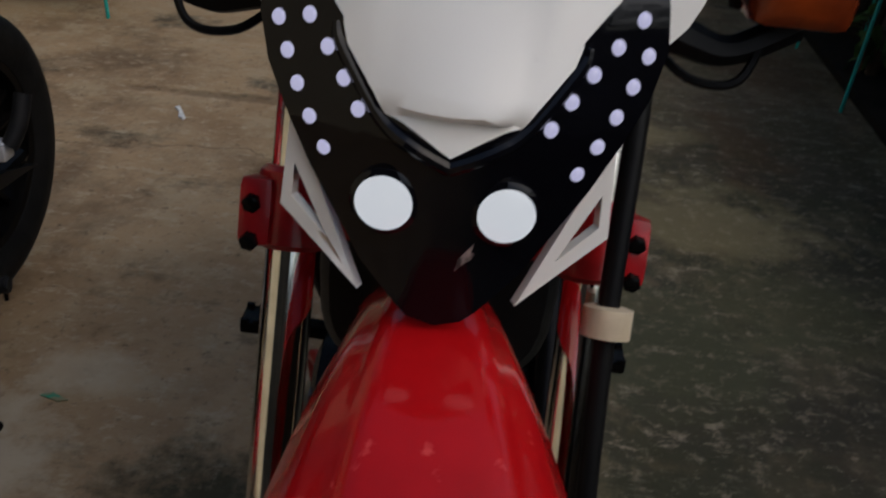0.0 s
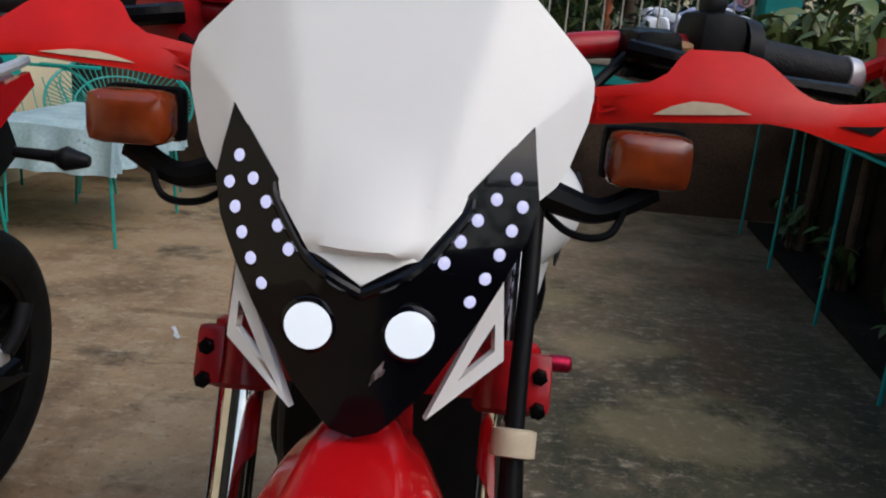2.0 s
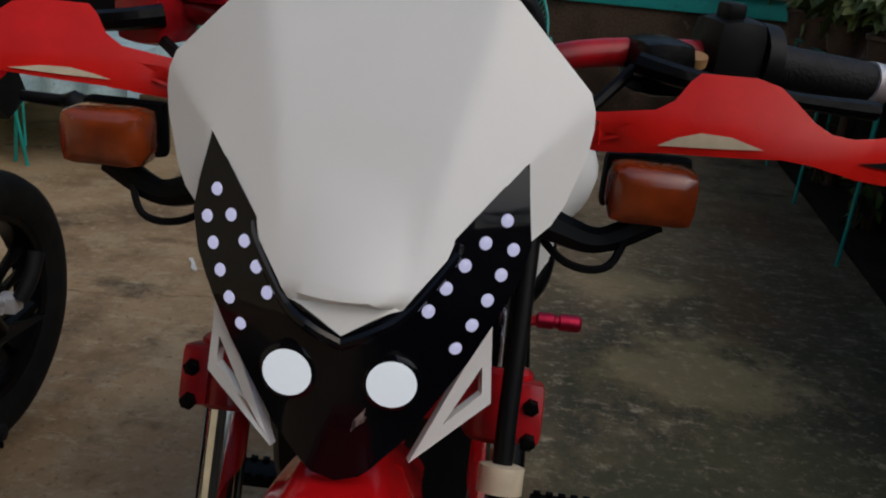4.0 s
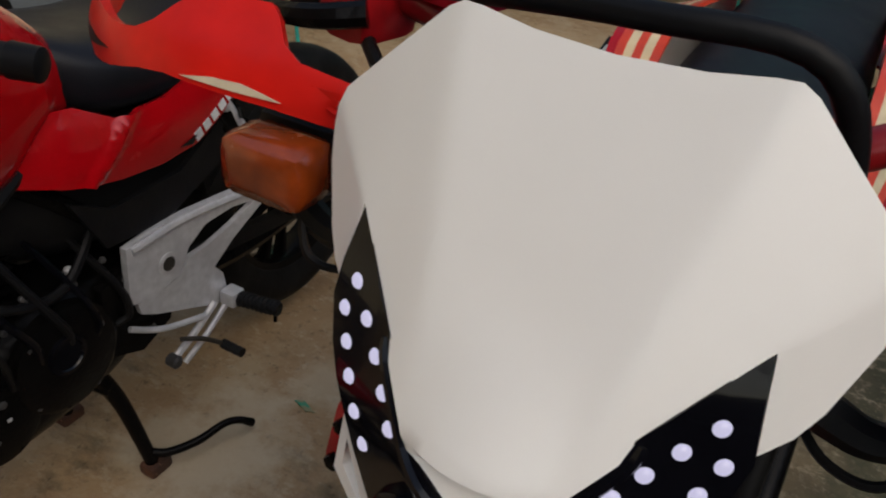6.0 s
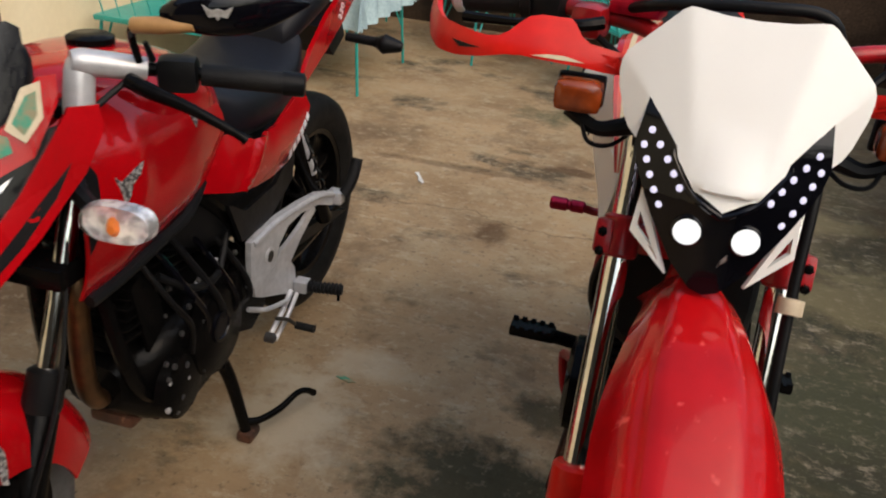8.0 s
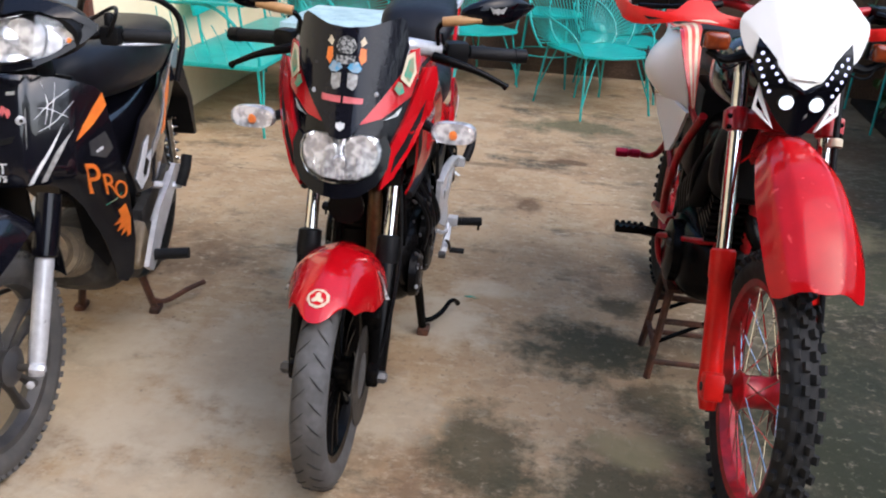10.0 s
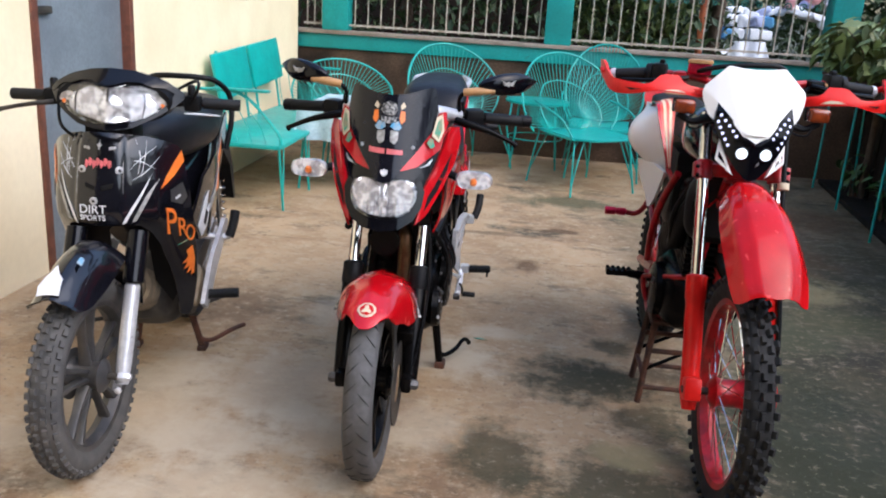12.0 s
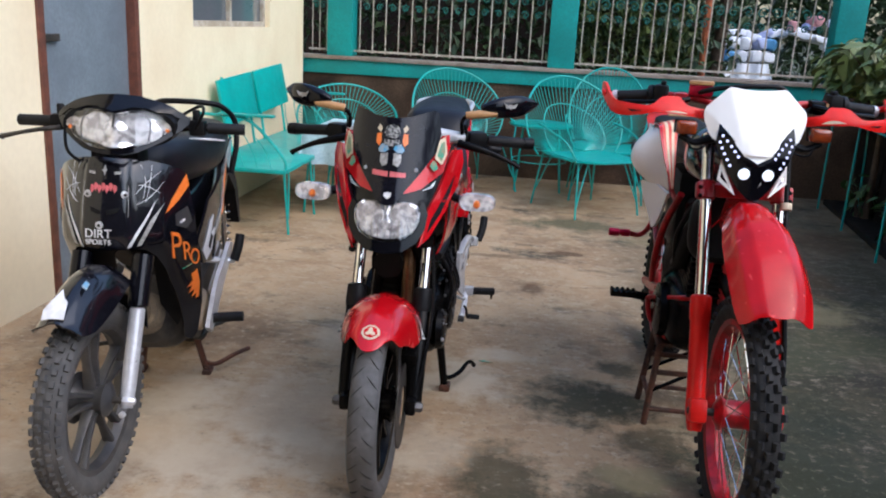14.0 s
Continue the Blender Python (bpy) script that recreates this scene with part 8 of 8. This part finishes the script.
def hedge(name, m, label, length, depth, height, n, seed, material=LEAF_DARK, size=0.12):
    """A bank of many small leaves with gaps, thicker below."""
    rnd = random.Random(seed)
    verts, faces = [], []
    for k in range(n):
        u, v, w = rnd.random(), rnd.gauss(0.5, 0.25), rnd.random() ** 0.8
        lump = 0.6 + 0.4 * noise.noise(Vector((u * length * 1.3, w * 3, seed)))
        p = Vector((u * length, v * depth, w * height * (0.75 + 0.5 * lump)))
        L = size * rnd.uniform(0.5, 1.4)
        q = Matrix.Translation(p) @ Euler((rnd.uniform(-1, 1), rnd.uniform(-1.2, 1.2), rnd.uniform(0, 6.28))).to_matrix().to_4x4()
        i = len(verts)
        verts += [q @ Vector(c) for c in ((0, 0, 0), (0.45 * L, 0.26 * L, 0.05 * L), (L, 0, -0.08 * L), (0.45 * L, -0.26 * L, 0.05 * L))]
        faces.append((i, i + 1, i + 2, i + 3))
    me = bpy.data.meshes.new(name)
    me.from_pydata(verts, [], faces)
    me.materials.append(material)
    ob = new(name, me)
    ob.matrix_world = m
    return tagged(ob, label, "hedge", kind="stuff")


hedge("hedge", pose(-4.5, 7.0, -0.1), "dense dark shrubs behind the porch grille", 6.0, 0.9, 3.2, 7000, 3)
hedge("hedge", pose(0.9, 10.0, -0.1), "distant shrubs beyond the porch grille", 6.0, 1.4, 3.8, 16000, 4, LEAF_DARK)
hedge("hedge", pose(0.9, 11.4, -0.1), "tall dark trees far beyond the fence", 8.0, 1.0, 5.5, 12000, 8, LEAF_DARK, 0.2)
# sunlight on these bushes is put in through the paler leaf colour
hedge("hedge", pose(-0.15, 7.4, -0.1), "green bushes behind the grille, sunlight put into their leaf colour", 1.25, 0.8, 2.6, 4200, 5, LEAF_PALE_SUNLIT)
hedge("hedge", pose(3.1, 6.8, -0.1, 0, 0, -90), "garden shrubs beyond the low wall", 9.0, 1.2, 2.4, 9000, 6)


def trunk(x, y, r, lean, seed):
    rnd = random.Random(seed)
    t = base("tree", pose(x, y, -0.12), "brown tree trunk with sparse leaves beyond the grille", "tree", "garden trees")
    put("trunk", tube([(0, 0, 0), (lean * 0.4, 0.05, 1.2), (lean, 0, 2.4), (lean * 1.3, 0.1, 4.2)], [r * 1.25, r, r * 0.85, r * 0.5], seg=12), BARK, t)
    bm = bmesh.new()
    ends = []
    for k in range(6):
        a = k * 1.1 + rnd.random()
        z = rnd.uniform(2.2, 3.9)
        p = Vector((lean * z / 3.2, 0, z))
        q = p + Vector((0.9 * math.cos(a), 0.9 * math.sin(a), 0.7))
        tube([p, p.lerp(q, 0.5) + Vector((0, 0, 0.1)), q], [r * 0.35, r * 0.22, r * 0.1], bm, 6, 3)
        ends += [p.lerp(q, 0.6), q]
    put("branch", bm, BARK, t)
    vs, fs = [], []
    for k in range(900):
        p = ends[k % len(ends)] + Vector((rnd.gauss(0, 0.35), rnd.gauss(0, 0.35), rnd.gauss(0, 0.25)))
        L = rnd.uniform(0.07, 0.15)
        q = Matrix.Translation(p) @ Euler((rnd.uniform(-1, 1), rnd.uniform(-1, 1), rnd.uniform(0, 6.28))).to_matrix().to_4x4()
        i = len(vs)
        vs += [q @ Vector(c) for c in ((0, 0, 0), (0.4 * L, 0.25 * L, 0), (L, 0, -0.1 * L), (0.4 * L, -0.25 * L, 0))]
        fs.append((i, i + 1, i + 2, i + 3))
    me = bpy.data.meshes.new("crown")
    me.from_pydata(vs, [], fs)
    me.materials.append(LEAF)
    new("crown", me).parent = t


trunk(1.32, 7.6, 0.07, 0.05, 1)
trunk(-1.9, 7.6, 0.06, -0.1, 2)
trunk(-1.05, 8.0, 0.05, 0.1, 3)
tagged(put("orange_post", rod((1.16, 7.3, -0.12), (1.13, 7.32, 1.9), 0.035, seg=12), mat("faded_orange_paint", (0.60, 0.16, 0.05), 0.7, 0, (0.42, 0.10, 0.04), 7, bump=0.3)), "faded orange painted post beyond the grille", "post")

# bright street goods far beyond the fence
stall = base("street_stall", pose(1.9, 9.0, -0.12), "sunlit white and blue covered goods beyond the fence", "stall")
WHITE_SHEET = mat("white_tarpaulin", (0.88, 0.89, 0.91), 0.7, 0, (0.74, 0.78, 0.86), 3, bump=0.4)
BLUE_SHEET = mat("blue_tarpaulin", (0.08, 0.26, 0.55), 0.6, 0, (0.12, 0.35, 0.6), 4, bump=0.3)
LILAC_SHEET = mat("lilac_tarpaulin", (0.45, 0.50, 0.72), 0.6, 0, (0.36, 0.40, 0.62), 5, bump=0.3)
PINK_SHEET = mat("faded_pink_cloth", (0.60, 0.30, 0.30), 0.7, 0, (0.45, 0.2, 0.2), 5, bump=0.4)
rnd = random.Random(11)


def bundle(name, x, y, z, w, d, h, material, turn=0.0, k=0):
    """A soft-edged package, crumpled a little."""
    own = hull([(-d * 0.5, 0, w * 0.36, h * 0.36, 3.2), (-d * 0.42, 0, w * 0.48, h * 0.47, 3.6), (0, 0, w * 0.5, h * 0.5, 3.8), (d * 0.42, 0, w * 0.48, h * 0.47, 3.6), (d * 0.5, 0, w * 0.36, h * 0.36, 3.2)], k=16, sub=2)
    for v in own.verts:
        v.co += Vector((noise.noise(v.co * 11 + Vector((k, 0, 0))), noise.noise(v.co * 11 + Vector((0, k, 0))), noise.noise(v.co * 11 + Vector((0, 0, k))))) * 0.022
    own.transform(pose(x, y, z, 0, turn, rnd.uniform(-20, 20)))
    return put(name, own, material, stall)


put("table_cloth", sheet([(-0.34, 0.80), (-0.30, 0.98), (-0.18, 1.21), (0.26, 1.22), (0.32, 1.02), (0.20, 0.82), (0.0, 0.86), (-0.16, 0.80)], lambda x, z: (x, -0.24 + 0.02 * math.sin(x * 31) + 0.10 * (z - 0.9), z), 0.02, step=0.03), WHITE_SHEET, stall, "white cloth hanging over the stall table")
for k in range(8):
    col, row = k % 4, k // 4
    bundle("crate", -0.18 + 0.155 * col + 0.03 * row, 0.05, 1.29 + 0.155 * row, 0.14, 0.3, 0.14, (BLUE_SHEET, WHITE_SHEET, WHITE_SHEET, LILAC_SHEET, WHITE_SHEET)[(k * 2 + row) % 5], rnd.uniform(-6, 6), k)
for k in range(12):
    bundle("parcel", -0.20 + 0.085 * k + rnd.uniform(-0.03, 0.03), 0.08, 1.50 + 0.012 * k + rnd.uniform(-0.04, 0.05), rnd.uniform(0.08, 0.20), 0.24, rnd.uniform(0.04, 0.10), LILAC_SHEET if k % 6 == 5 else WHITE_SHEET, rnd.uniform(-25, 25), 20 + k)
for k, (x, z, w, h) in enumerate(((0.62, 1.58, 0.30, 0.07), (0.80, 1.53, 0.24, 0.09), (0.94, 1.46, 0.14, 0.10), (0.52, 1.66, 0.10, 0.14), (0.76, 1.74, 0.10, 0.12), (0.98, 1.72, 0.10, 0.08))):
    bundle("awning_fold", x, 0.0, z, w, 0.3, h, WHITE_SHEET if k < 3 or k == 5 else PINK_SHEET, 14, 40 + k)
put("stall_table", slab(-0.6, 1.2, -0.2, 0.5, 0.0, 0.90, bevel=0.02), DIRTY_WALL, stall)
for x in (-0.55, 1.15):
    put("stall_post", rod((x, 0.4, 0), (x, 0.4, 2.3), 0.03), BARK, stall)
